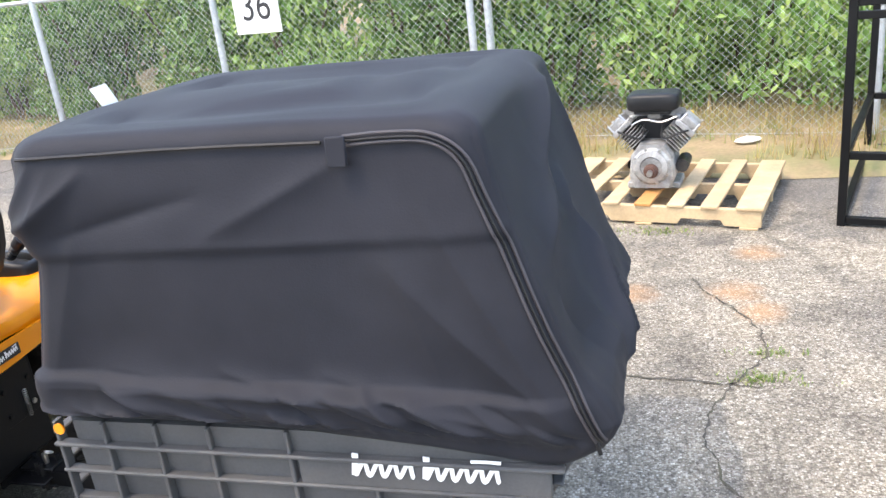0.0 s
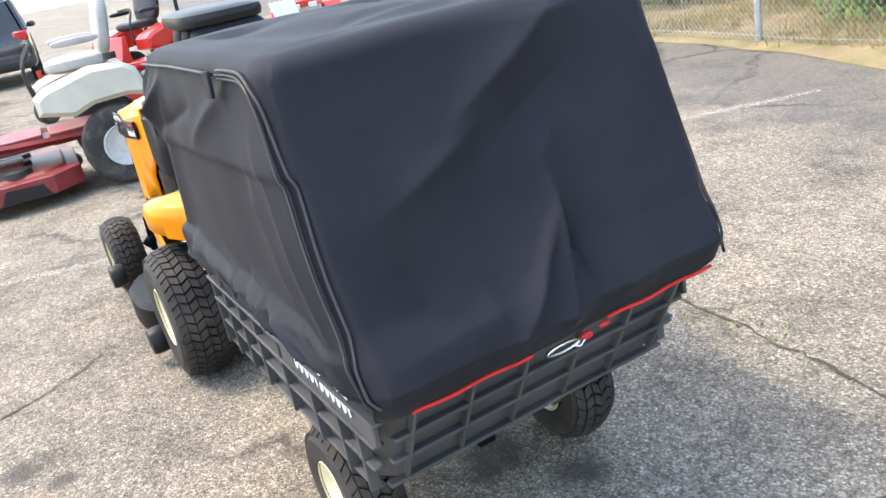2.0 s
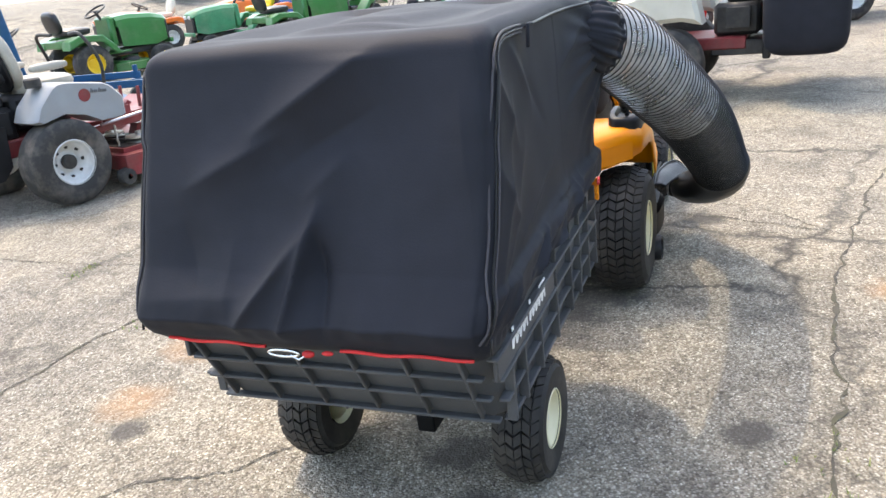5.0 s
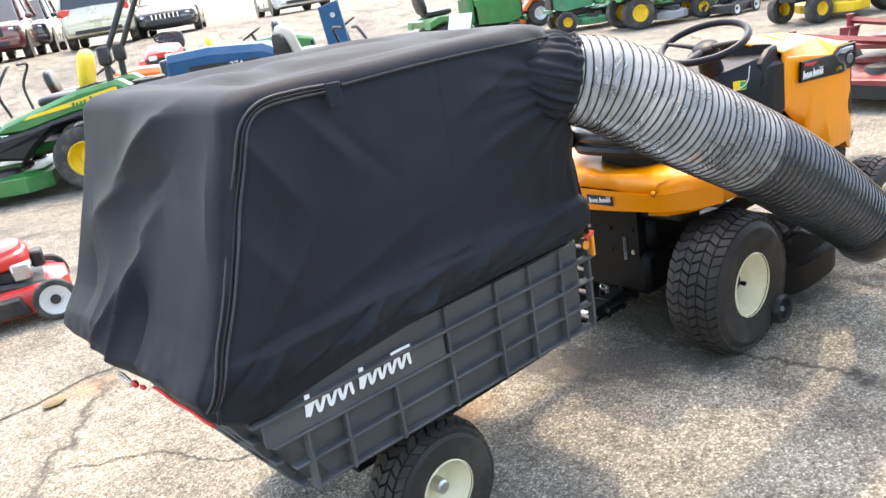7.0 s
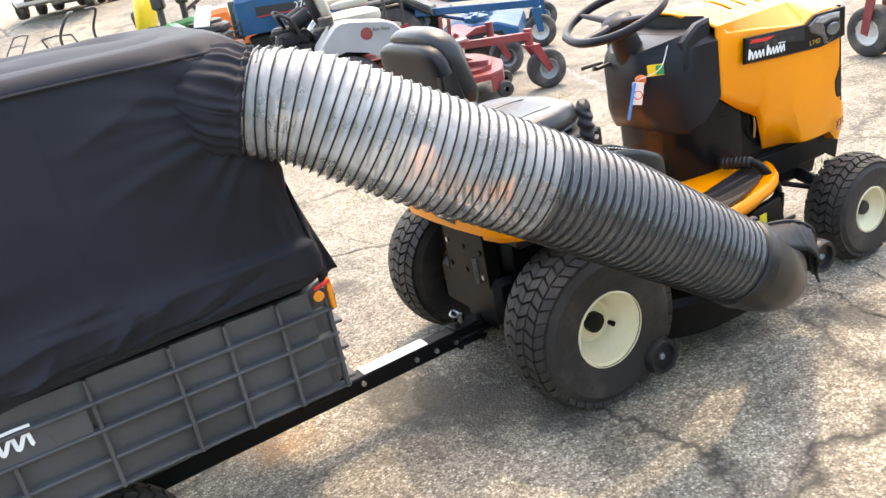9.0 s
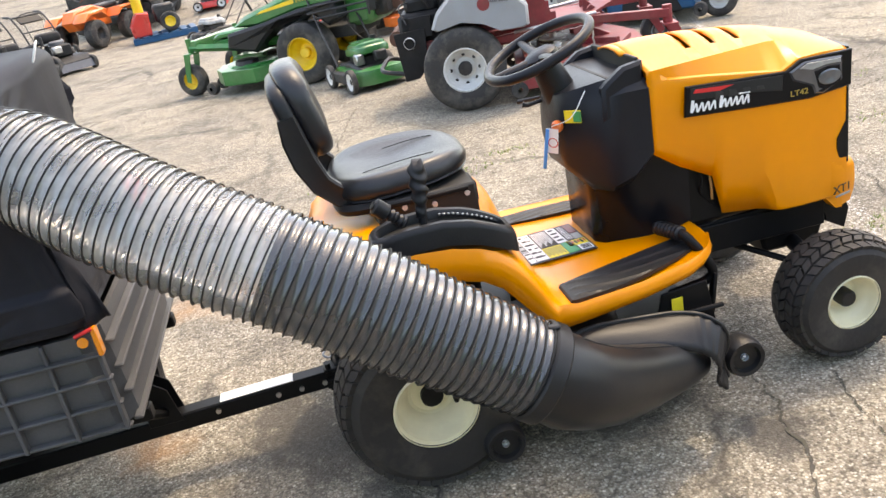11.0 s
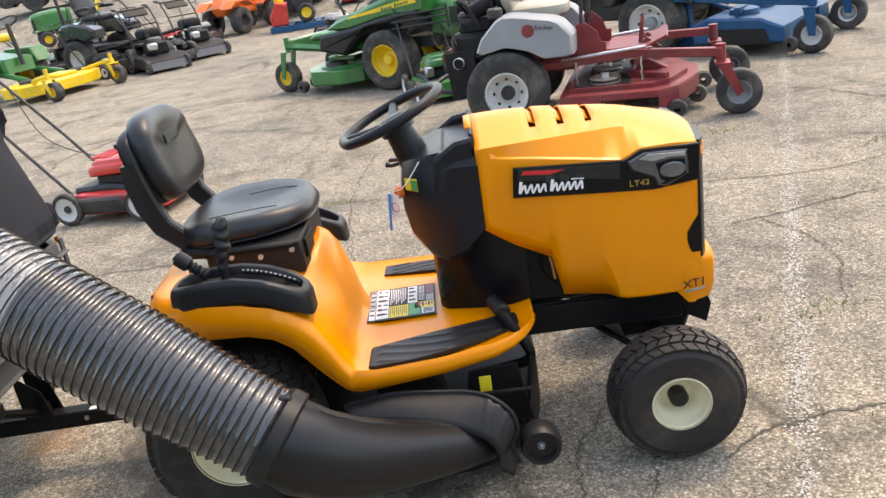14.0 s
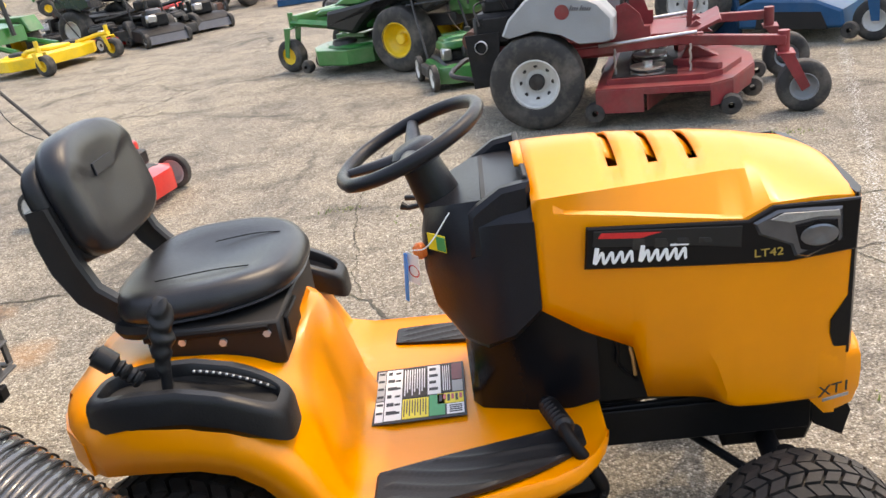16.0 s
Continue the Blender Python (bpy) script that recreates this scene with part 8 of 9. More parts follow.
def push_mower(x, y, rz, paint, label, engine_paint=None, bag=False, group=""):
    T = thing("push_mower", label, "push mower", x, y, rz, group=group)
    def ring(k, z, o=0.0):
        return [(-0.60 + o, -0.24 * k, z), (-0.50, -0.27 * k, z), (0.02, -0.26 * k, z), (0.10 * k, -0.15 * k, z), (0.10 * k, 0.15 * k, z), (0.02, 0.26 * k, z), (-0.50, 0.27 * k, z), (-0.60 + o, 0.24 * k, z)]
    part("deck", Geo().loft([ring(1.0, 0.055), ring(1.0, 0.15), ring(0.93, 0.185, 0.03), ring(0.5, 0.20, 0.2)]), paint, T)
    for xx in (0.0, -0.56):
        for s in (-1, 1):
            wheel(T, xx, s * 0.305, 0.112, 0.112, 0.052, 0.078, WHITE_RIM, s, hub=ENGINE)
    part("engine", Geo().box(-0.27, 0, 0.245, 0.28, 0.28, 0.10, 0.02), ENGINE, T)
    def cover(k, z):
        return [(-0.27 + 0.21 * k * math.copysign(abs(math.cos(a)) ** 0.5, math.cos(a)), 0.175 * k * math.copysign(abs(math.sin(a)) ** 0.5, math.sin(a)), z + 0.02 * math.cos(a)) for a in (2 * math.pi * i / 28 for i in range(28))]
    part("shroud", Geo().loft([cover(0.96, 0.290), cover(1.0, 0.300), cover(1.0, 0.335), cover(0.96, 0.352), cover(0.88, 0.362), cover(0.84, 0.385), cover(0.70, 0.396)]), engine_paint or paint, T, smooth=30)
    for k in range(9):
        part("vent", Geo().box(-0.36, 0.10 - 0.025 * k, 0.395, 0.15, 0.009, 0.012, 0.003), engine_paint or paint, T)
    part("deck_cover", Geo().prism([(-0.58, 0.14), (-0.56, 0.215), (-0.30, 0.235), (-0.02, 0.20), (0.03, 0.15)], -0.20, 0.20, 0.02), ENGINE, T, "black plastic deck cover")
    part("side_flap", Geo().prism([(-0.50, 0.07), (-0.48, 0.17), (-0.16, 0.17), (-0.12, 0.07)], -0.315, -0.255, 0.012), ENGINE, T, "black side discharge flap")
    part("air_filter", Geo().box(-0.03, 0.03, 0.285, 0.07, 0.12, 0.09, 0.012), ENGINE, T)
    part("fuel_cap", Geo().lathe([(0.03, 0), (0.03, 0.03), (0.0001, 0.031)], 14, Matrix.Translation((-0.36, 0.12, 0.40)) @ Matrix.Rotation(radians(90), 4, "X")), ENGINE, T)
    part("silencer", Geo().box(-0.12, -0.15, 0.27, 0.10, 0.08, 0.10, 0.012), STEEL, T)
    h = Geo()
    for s in (-1, 1):
        h.tube([(-0.55, s * 0.22, 0.17), (-0.85, s * 0.22, 0.52), (-1.22, s * 0.20, 0.94)], 0.011, 8)
    h.tube([(-1.22, -0.20, 0.94), (-1.24, 0, 0.96), (-1.22, 0.20, 0.94)], 0.011, 8)
    h.tube([(-1.10, -0.205, 0.80), (-1.13, 0, 0.82), (-1.10, 0.205, 0.80)], 0.007, 6)
    part("handle", h, ENGINE, T, "black tubular folding handle")
    part("cable", Geo().tube(spline([(-1.15, 0.19, 0.86), (-0.9, 0.10, 0.52), (-0.55, 0.12, 0.36), (-0.35, 0.1, 0.36)], 16), 0.004, 5), ENGINE, T)
    if bag:
        part("grass_bag", Geo().pad(-0.86, 0, 0.36, 0.50, 0.42, 0.32, 4, 20, 10), DIRTY_BED if bag == 1 else FABRIC, T, "cloth grass bag")
    return T


def red_zero_turn(x, y, rz):
    """Worn red commercial mower: grey tanks, black engine bay, open deck carried under long arms."""
    T = thing("zero_turn_mower", "faded red zero turn mower with grey tanks and cream seat", "mower", x, y, rz)
    for s in (-1, 1):
        wheel(T, 0.03, s * 0.50, 0.305, 0.305, 0.24, 0.152, WHITE_RIM, s, holes=8, hub=ENGINE)
        o = s * 0.30
        rows = []
        for d, k in ((0.0, 0.97), (0.02, 1.0), (0.24, 1.0), (0.285, 0.975), (0.30, 0.93)):
            c = [(-0.165, 0.62), (-0.12, 0.71), (0.00, 0.825), (0.05, 0.848), (0.13, 0.845), (0.40, 0.795), (0.46, 0.765), (0.54, 0.67), (0.535, 0.54), (0.50, 0.525), (0.33, 0.527), (0.21, 0.596), (0.05, 0.635), (-0.13, 0.60)]
            rows.append([(0.19 + (a - 0.19) * k, o + s * d, 0.69 + (b - 0.69) * k) for a, b in c])
        t = part("fuel_tank", Geo().loft(rows), GREYP, T, "grey moulded plastic fuel tank", smooth=35)
        part("filler_cap", Geo().lathe([(0.056, 0), (0.056, 0.055), (0.045, 0.065), (0.0001, 0.066)], 18, Matrix.Translation((-0.02, s * 0.43, 0.835)) @ Matrix.Rotation(radians(90), 4, "X")), ENGINE, t, "dark ribbed filler cap")
        part("badge_disc", Geo().lathe([(0.045, 0), (0.045, -0.003), (0.0001, -0.003)], 18, Matrix.Translation((0.23, s * 0.601, 0.735)) @ Matrix.Rotation(0 if s < 0 else math.pi, 4, "Z")), RED, t, "round red badge")
        bars("badge_print", 0.13, 0.030, pose(0.34, s * 0.604, 0.735, 0, 6 * -s, 0 if s < 0 else 180), GREYP_DARK, t, 2, 6)
        part("arm_plate", Geo().prism([(0.50, 0.45), (0.535, 0.705), (0.60, 0.718), (0.68, 0.645), (0.705, 0.565), (0.74, 0.565), (0.74, 0.45)], s * 0.33 - 0.005, s * 0.33 + 0.005, 0.001), RED, T, "drilled red side plate")
        for k in range(6):
            a = radians(20 + 16 * k)
            part("plate_hole", Geo().lathe([(0.008, -0.007), (0.008, 0.007), (0.0001, 0.007)], 8, Matrix.Translation((0.58 + 0.09 * math.cos(a), s * 0.33, 0.585 + 0.09 * math.sin(a)))), INK, T)
        part("front_arm", Geo().box(0, 0, 0, 0.80, 0.055, 0.055, 0.005, pose(0.66, s * 0.36, 0.455, 0, -3, 0)).box(0, 0, 0, 0.62, 0.055, 0.06, 0.005, pose(1.22, s * 0.425, 0.452, 0, 3, s * 12)), RED, T, "square red caster arm")
        part("height_rod", Geo().tube([(0.42, s * 0.40, 0.475), (1.02, s * 0.42, 0.515)], 0.012, 8), STEEL, T, "worn steel height rod")
        part("pivot_post", Geo().tube([(1.51, s * 0.47, 0.35), (1.51, s * 0.47, 0.49)], 0.034, 12), RED, T)
        f = Geo()
        for q in (-1, 1):
            f.prism([(1.48, 0.365), (1.56, 0.365), (1.655, 0.165), (1.61, 0.135)], s * 0.47 + q * 0.080 - 0.005, s * 0.47 + q * 0.080 + 0.005, 0.001)
        f.box(1.52, s * 0.47, 0.362, 0.10, 0.17, 0.012, 0.002)
        part("caster_fork", f, RED, T, "leaning red caster fork")
        wheel(T, 1.625, s * 0.47, 0.155, 0.155, 0.13, 0.078, GREYP, s)
        part("lift_upright", Geo().box(0, 0, 0, 0.03, 0.012, 0.20, 0.003, pose(0.98, s * 0.12, 0.56, 0, 6, 0)).prism([(0.93, 0.46), (1.02, 0.54), (1.12, 0.46)], s * 0.12 - 0.02, s * 0.12 + 0.02, 0.003), RED, T)
        for xx, yy in ((0.52, 0.41), (0.98, 0.43)):
            part("hanger_chain", Geo().tube([(xx + 0.004 * math.sin(i * 2.2), s * yy, 0.45 - 0.022 * i) for i in range(10)], 0.008, 6), STEEL, T, "hanging steel chain")
        part("control_lever", Geo().tube(spline([(0.56, s * 0.30, 0.60), (0.58, s * 0.34, 0.90), (0.50, s * 0.30, 1.12), (0.52, s * 0.12, 1.13)], 16), 0.013, 8), ENGINE, T, "black steering lever")
        part("rear_panel", Geo().prism([(-0.44, 0.24), (-0.47, 0.60), (-0.23, 0.61), (-0.25, 0.33), (-0.33, 0.25)], s * 0.31 - 0.006, s * 0.31 + 0.006, 0.002), DULL_BLACK, T, "black steel rear side panel")
        part("armrest", Geo().pad(0.20, s * 0.29, 0.945, 0.30, 0.075, 0.06, 3, 14, 8), SEAT_CREAM, T, "cream armrest")
        part("air_canister", Geo().tube([(-0.26, s * 0.16, 0.86), (-0.10, s * 0.16, 0.93)], 0.058, 16), DULL_BLACK, T)
    part("frame", Geo().box(0.12, 0, 0.44, 0.80, 0.56, 0.12, 0.01).box(0.80, 0, 0.462, 0.46, 0.58, 0.03, 0.004).box(0.76, 0, 0.45, 0.06, 0.70, 0.06, 0.004), RED, T, "red welded frame")
    part("foot_plate", Geo().prism([(0.74, 0.48), (0.74, 0.50), (1.02, 0.50), (1.16, 0.56), (1.17, 0.545), (1.03, 0.48)], -0.27, 0.27, 0.003), RED, T)
    e = part("engine", Geo().box(-0.26, 0, 0.60, 0.34, 0.46, 0.24, 0.03).box(-0.24, 0, 0.76, 0.26, 0.34, 0.12, 0.03), DULL_BLACK, T, "black twin cylinder engine")
    part("fan_screen", Geo().lathe([(0.12, 0), (0.12, 0.03), (0.10, 0.05), (0.0001, 0.052)], 22, Matrix.Translation((-0.28, 0, 0.81)) @ Matrix.Rotation(radians(90), 4, "X")), DULL_BLACK, e)
    for s in (-1, 1):
        for k in range(6):
            part("cooling_fin", Geo().box(-0.26, s * (0.235 + 0.014 * k), 0.62, 0.16, 0.005, 0.15, 0.001), DULL_BLACK, e)
        part("hose_loop", Geo().tube(spline([(-0.30, s * 0.10, 0.86), (-0.34, s * 0.20, 0.96), (-0.26, s * 0.26, 0.92), (-0.18, s * 0.24, 0.74)], 16), 0.014, 8), DULL_BLACK, e)
        part("spark_lead", Geo().tube(spline([(-0.30, s * 0.12, 0.80), (-0.40, s * 0.24, 0.78), (-0.36, s * 0.32, 0.66)], 12), 0.006, 6), ENGINE, e)
    part("oil_filter", Geo().lathe([(0.04, -0.045), (0.043, -0.04), (0.043, 0.04), (0.0001, 0.045)], 16, Matrix.Translation((-0.36, -0.30, 0.52))), PAPER, e, "pale oil filter")
    part("silencer", Geo().tube([(-0.46, -0.2, 0.55), (-0.46, 0.2, 0.55)], 0.06, 14), RUST, e)
    part("rear_bar", Geo().tube(spline([(-0.44, -0.30, 0.30), (-0.60, -0.28, 0.34), (-0.62, 0, 0.35), (-0.60, 0.28, 0.34), (-0.44, 0.30, 0.30)], 24), 0.018, 8), ENGINE, T)
    part("seat_base", Geo().box(0.12, 0, 0.66, 0.44, 0.46, 0.24, 0.03), DULL_BLACK, T)
    part("seat", Geo().pad(0.24, 0, 0.815, 0.46, 0.46, 0.13, 3.2, 24, 10), SEAT_CREAM, T, "cream vinyl seat")
    part("backrest", Geo().pad(0, 0, 0, 0.11, 0.44, 0.46, 3.0, 24, 10, Matrix.Translation((0.00, 0, 1.02)) @ Matrix.Rotation(radians(-13), 4, "Y")), SEAT_CREAM, T, "cream vinyl backrest")
    part("seat_back_shell", Geo().pad(0, 0, 0, 0.05, 0.40, 0.40, 3.0, 20, 8, Matrix.Translation((-0.055, 0, 0.99)) @ Matrix.Rotation(radians(-13), 4, "Y")), DULL_BLACK, T)
    # deck: folded top plate on skirts, the discharge side left open
    out = [(0.41, -0.63), (1.09, -0.67), (1.22, -0.56), (1.37, -0.16), (1.37, 0.16), (1.22, 0.56), (1.09, 0.64), (0.41, 0.63)]
    inner = [(0.41 + (a - 0.41) * 0.86 + 0.06, b * 0.84) for a, b in out]
    top = Geo().loft([[(a, b, 0.238) for a, b in out], [(a, b, 0.250) for a, b in out], [(a, b, 0.252) for a, b in inner], [(a, b, 0.285) for a, b in inner]])
    d = part("mower_deck", top, RED, T, "dented red mower deck", smooth=16)
    def skirt(p, q, z0, z1=0.240):
        v = Vector((q[0] - p[0], q[1] - p[1], 0))
        m = Matrix.Translation(((p[0] + q[0]) / 2, (p[1] + q[1]) / 2, (z0 + z1) / 2)) @ Matrix.Rotation(math.atan2(v.y, v.x), 4, "Z")
        return Geo().box(0, 0, 0, v.length, 0.008, z1 - z0, 0.002, m)
    for p, q, z0 in (((0.41, -0.63), (0.70, -0.647), 0.095), ((0.70, -0.647), (1.09, -0.67), 0.205), ((1.09, -0.67), (1.22, -0.56), 0.11), ((1.22, -0.56), (1.37, -0.16), 0.13), ((1.37, -0.16), (1.37, 0.16), 0.13), ((1.37, 0.16), (1.22, 0.56), 0.13), ((1.22, 0.56), (1.09, 0.64), 0.11), ((1.09, 0.64), (0.41, 0.63), 0.10), ((0.41, 0.63), (0.41, -0.63), 0.14), ((0.72, -0.63), (0.86, -0.20), 0.10)):
        part("skirt", skirt(p, q, z0), RED, d)
    for yy in (-0.40, 0.0, 0.40):
        part("pulley", Geo().lathe([(0.11, 0), (0.11, 0.012), (0.07, 0.022), (0.11, 0.032), (0.11, 0.044), (0.03, 0.048), (0.03, 0.075), (0.0001, 0.076)], 22, Matrix.Translation((0.72, yy, 0.288)) @ Matrix.Rotation(radians(90), 4, "X")), STEEL, d, "bare steel spindle pulley")
    part("belt", Geo().tube(spline([(0.72, -0.52, 0.31), (0.62, -0.40, 0.31), (0.60, 0.0, 0.31), (0.62, 0.40, 0.31), (0.72, 0.52, 0.31), (0.82, 0.40, 0.31), (0.60, 0.0, 0.315), (0.82, -0.40, 0.31), (0.72, -0.52, 0.31)], 50), 0.008, 6), ENGINE, d, "black drive belt")
    part("pulley_tray", Geo().box(0.70, 0, 0.287, 0.40, 1.02, 0.006, 0.001), DULL_BLACK, d, "dirty black tray under the pulleys")
    part("deck_brace", Geo().prism([(0.92, 0.285), (0.96, 0.36), (1.02, 0.36), (1.16, 0.285)], -0.05, 0.05, 0.004), RED, d)
    for s in (-1, 1):
        part("deck_brace", Geo().box(0, 0, 0, 0.34, 0.05, 0.05, 0.004, pose(1.02, s * 0.34, 0.30, 0, 0, s * 38)), RED, d)
    for a, b in ((0.40, -0.60), (1.21, -0.60), (1.36, -0.18), (1.42, 0.30), (0.40, 0.60), (1.21, 0.60)):
        part("deck_roller", Geo().lathe([(0.02, -0.045), (0.058, -0.04), (0.068, 0), (0.058, 0.04), (0.02, 0.045)], 16, Matrix.Translation((a, b, 0.10))), OLD_RUBBER, d)
    return T


def car(label, x, y, rz, paint, kind, name="parked_car"):
    T = thing(name, label, "car", x, y, rz, ground_height(x, y), group="parked cars")
    slope = Vector((ground_height(x - 0.5, y) - ground_height(x + 0.5, y), ground_height(x, y - 0.5) - ground_height(x, y + 0.5), 1.0)).normalized()
    T.matrix_basis = Matrix.Translation((x, y, ground_height(x, y))) @ Vector((0, 0, 1)).rotation_difference(slope).to_matrix().to_4x4() @ pose(0, 0, 0, 0, 0, rz)
    suv = kind == "suv"
    L, W, H, hb = {"suv": (4.6, 0.93, 1.74, 1.06), "saloon": (4.7, 0.91, 1.44, 0.93), "coupe": (4.75, 0.94, 1.36, 0.94)}[kind]
    low = 0.30 if suv else 0.20
    nose = hb - (0.05 if suv else 0.20)
    def sec(xx, w, z0, z1, t=0.16):
        return [(xx, -w + 0.07, z0), (xx, -w + 0.01, z0 + 0.10), (xx, -w, z0 + (z1 - z0) * 0.5), (xx, -w + 0.02, z0 + (z1 - z0) * 0.72), (xx, -w + 0.07, z1 - 0.03), (xx, -w + t, z1), (xx, 0, z1 + 0.02),
                (xx, w - t, z1), (xx, w - 0.07, z1 - 0.03), (xx, w - 0.02, z0 + (z1 - z0) * 0.72), (xx, w, z0 + (z1 - z0) * 0.5), (xx, w - 0.01, z0 + 0.10), (xx, w - 0.07, z0)]
    tail = hb + (0.02 if suv else 0.04)
    body = part("body", Geo().loft([sec(-L / 2, W * 0.88, low + 0.16, tail - 0.16), sec(-L / 2 + 0.06, W * 0.95, low + 0.04, tail - 0.04), sec(-L / 2 + 0.30, W * 0.99, low, tail), sec(-1.2, W, low - 0.04, hb + 0.03), sec(0.7, W, low - 0.04, hb), sec(1.15, W * 0.99, low - 0.02, hb - 0.03),
                                    sec(L / 2 - 0.40, W * 0.97, low, nose), sec(L / 2 - 0.12, W * 0.92, low + 0.02, nose - 0.07), sec(L / 2 - 0.02, W * 0.86, low + 0.06, nose - 0.16), sec(L / 2, W * 0.80, low + 0.12, nose - 0.24)]), paint, T, "painted car body", smooth=50)
    xr = -L / 2 + (0.10 if suv else 0.85)
    xs = 1.05 if suv else 1.15
    def cab(k, z, a, b):
        w = W * k
        return [(a, -w * 0.90, z), (a + 0.22, -w, z), (b - 0.30, -w, z), (b, -w * 0.84, z), (b + 0.04, 0, z), (b, w * 0.84, z), (b - 0.30, w, z), (a + 0.22, w, z), (a, w * 0.90, z)]
    ra, rb = xr + (0.22 if suv else 0.70), xs - (0.62 if suv else 0.85)
    part("cabin", Geo().loft([cab(0.94, hb - 0.02, xr, xs), cab(0.80, H - 0.08, ra, rb)]), GLASS, T, "dark car window glass")
    part("roof", Geo().loft([cab(0.81, H - 0.09, ra - 0.02, rb + 0.02), cab(0.79, H - 0.03, ra + 0.03, rb - 0.05), cab(0.70, H, ra + 0.16, rb - 0.20)]), paint, T, smooth=50)
    for s in (-1, 1):
        for xx in (1.40, -1.38):
            wheel(T, xx, s * (W - 0.11), 0.35, 0.35, 0.22, 0.24, ENGINE if kind == "coupe" else ALU, s, holes=5)
            arch = Geo()
            rows = [[(xx + r * math.cos(a), s * (W - 0.012) + q, 0.36 + r * math.sin(a)) for a in (math.pi * i / 18 for i in range(19))] for r, q in ((0.355, 0.0), (0.355, s * 0.022), (0.405, s * 0.022), (0.43, 0.0))]
            part("arch_well", Geo().lathe([(0.36, -0.004), (0.36, 0.004), (0.0001, 0.004)], 26, Matrix.Translation((xx, s * (W - 0.002), 0.36))), INK, T)
            part("wheel_arch", arch.loft(rows, closed=False), INK if suv else paint, T)
        part("pillar", Geo().tube([(-0.12, s * W * 0.945, hb), (-0.20, s * W * 0.81, H - 0.07)], 0.04, 6), paint, T)
        part("screen_pillar", Geo().tube([(xs - 0.14, s * W * 0.89, hb), (rb - 0.12, s * W * 0.77, H - 0.07)], 0.035, 6), paint, T)
        part("rear_pillar", Geo().tube([(xr + 0.10, s * W * 0.93, hb), (ra + 0.10, s * W * 0.79, H - 0.07)], 0.06, 6), paint, T)
        part("door_seam", Geo().box(-0.10, s * (W - 0.006), (low + hb) / 2, 0.012, 0.02, hb - low - 0.20, 0.002), INK, T)
        part("sill_strip", Geo().box(0, s * (W - 0.03), low + 0.03, 2.0, 0.05, 0.10, 0.01), INK, T)
        part("tail_lamp", Geo().box(-L / 2 + 0.06, s * (W - 0.18), hb - 0.10, 0.12, 0.28, 0.20 if suv else 0.14, 0.03), RED_LENS, T, "red tail lamp")
        hl = part("headlamp", Geo().box(0, 0, 0, 0.14, 0.34, 0.16, 0.03, pose(L / 2 - 0.10, s * (W - 0.26), nose - 0.20, 0, 0, -16 * s)), GLASS, T, "clear headlamp")
        part("reflector", Geo().pad(L / 2 - 0.03, s * (W - 0.27), nose - 0.20, 0.04, 0.22, 0.10, 2.4, 12, 6), SILVER, hl)
        part("mirror", Geo().pad(0.80, s * (W + 0.07), hb + 0.06, 0.12, 0.20, 0.14, 3, 12, 6), paint, T)
    grille = part("grille", Geo().box(L / 2 - 0.02, 0, nose - 0.24, 0.06, 0.92, 0.28 if suv else 0.22, 0.02), INK, T)
    for k in range(7):
        part("grille_bar", Geo().box(L / 2 + 0.012, -0.36 + 0.12 * k, nose - 0.24, 0.02, 0.045, 0.25 if suv else 0.19, 0.006), paint if suv else SILVER, grille)
    part("front_bumper", Geo().box(L / 2 - 0.05, 0, low + 0.18, 0.18, W * 1.72, 0.22, 0.05), paint, T)
    part("air_intake", Geo().box(L / 2 + 0.035, 0, low + 0.16, 0.02, 1.1, 0.12, 0.01), INK, T)
    part("number_plate", Geo().box(-L / 2 - 0.045, 0, hb - 0.28, 0.03, 0.32, 0.14, 0.005), PAPER, T)
    part("rear_bumper", Geo().box(-L / 2 + 0.03, 0, low + 0.22, 0.18, W * 1.74, 0.24, 0.05), paint, T)
    part("rear_apron", Geo().box(-L / 2 - 0.05, 0, low + 0.14, 0.03, 1.2, 0.10, 0.01), INK, T)
    return body


red_zero_turn(1.16, 4.18, -14)
green_zero_turn(0.28, 6.79, 148.5)
blue_front_mower(3.01, 6.45, -38)
zero_turn("zero_turn_mower", "red deck zero turn mower with cream tanks and rear bags", 4.30, -0.15, 86, RED, CREAMP, WHITE_RIM, SEAT_GREY, R=0.31, rear_bags=True, foot=0.5, arm_r=0.028, upright=True)
push_mower(-1.36, 3.02, -13, RED2, "red push mower with grey handle and white wheels", group="push mowers")
push_mower(0.62, 5.30, -75, GREEN, "green push mower with black handle", group="push mowers")


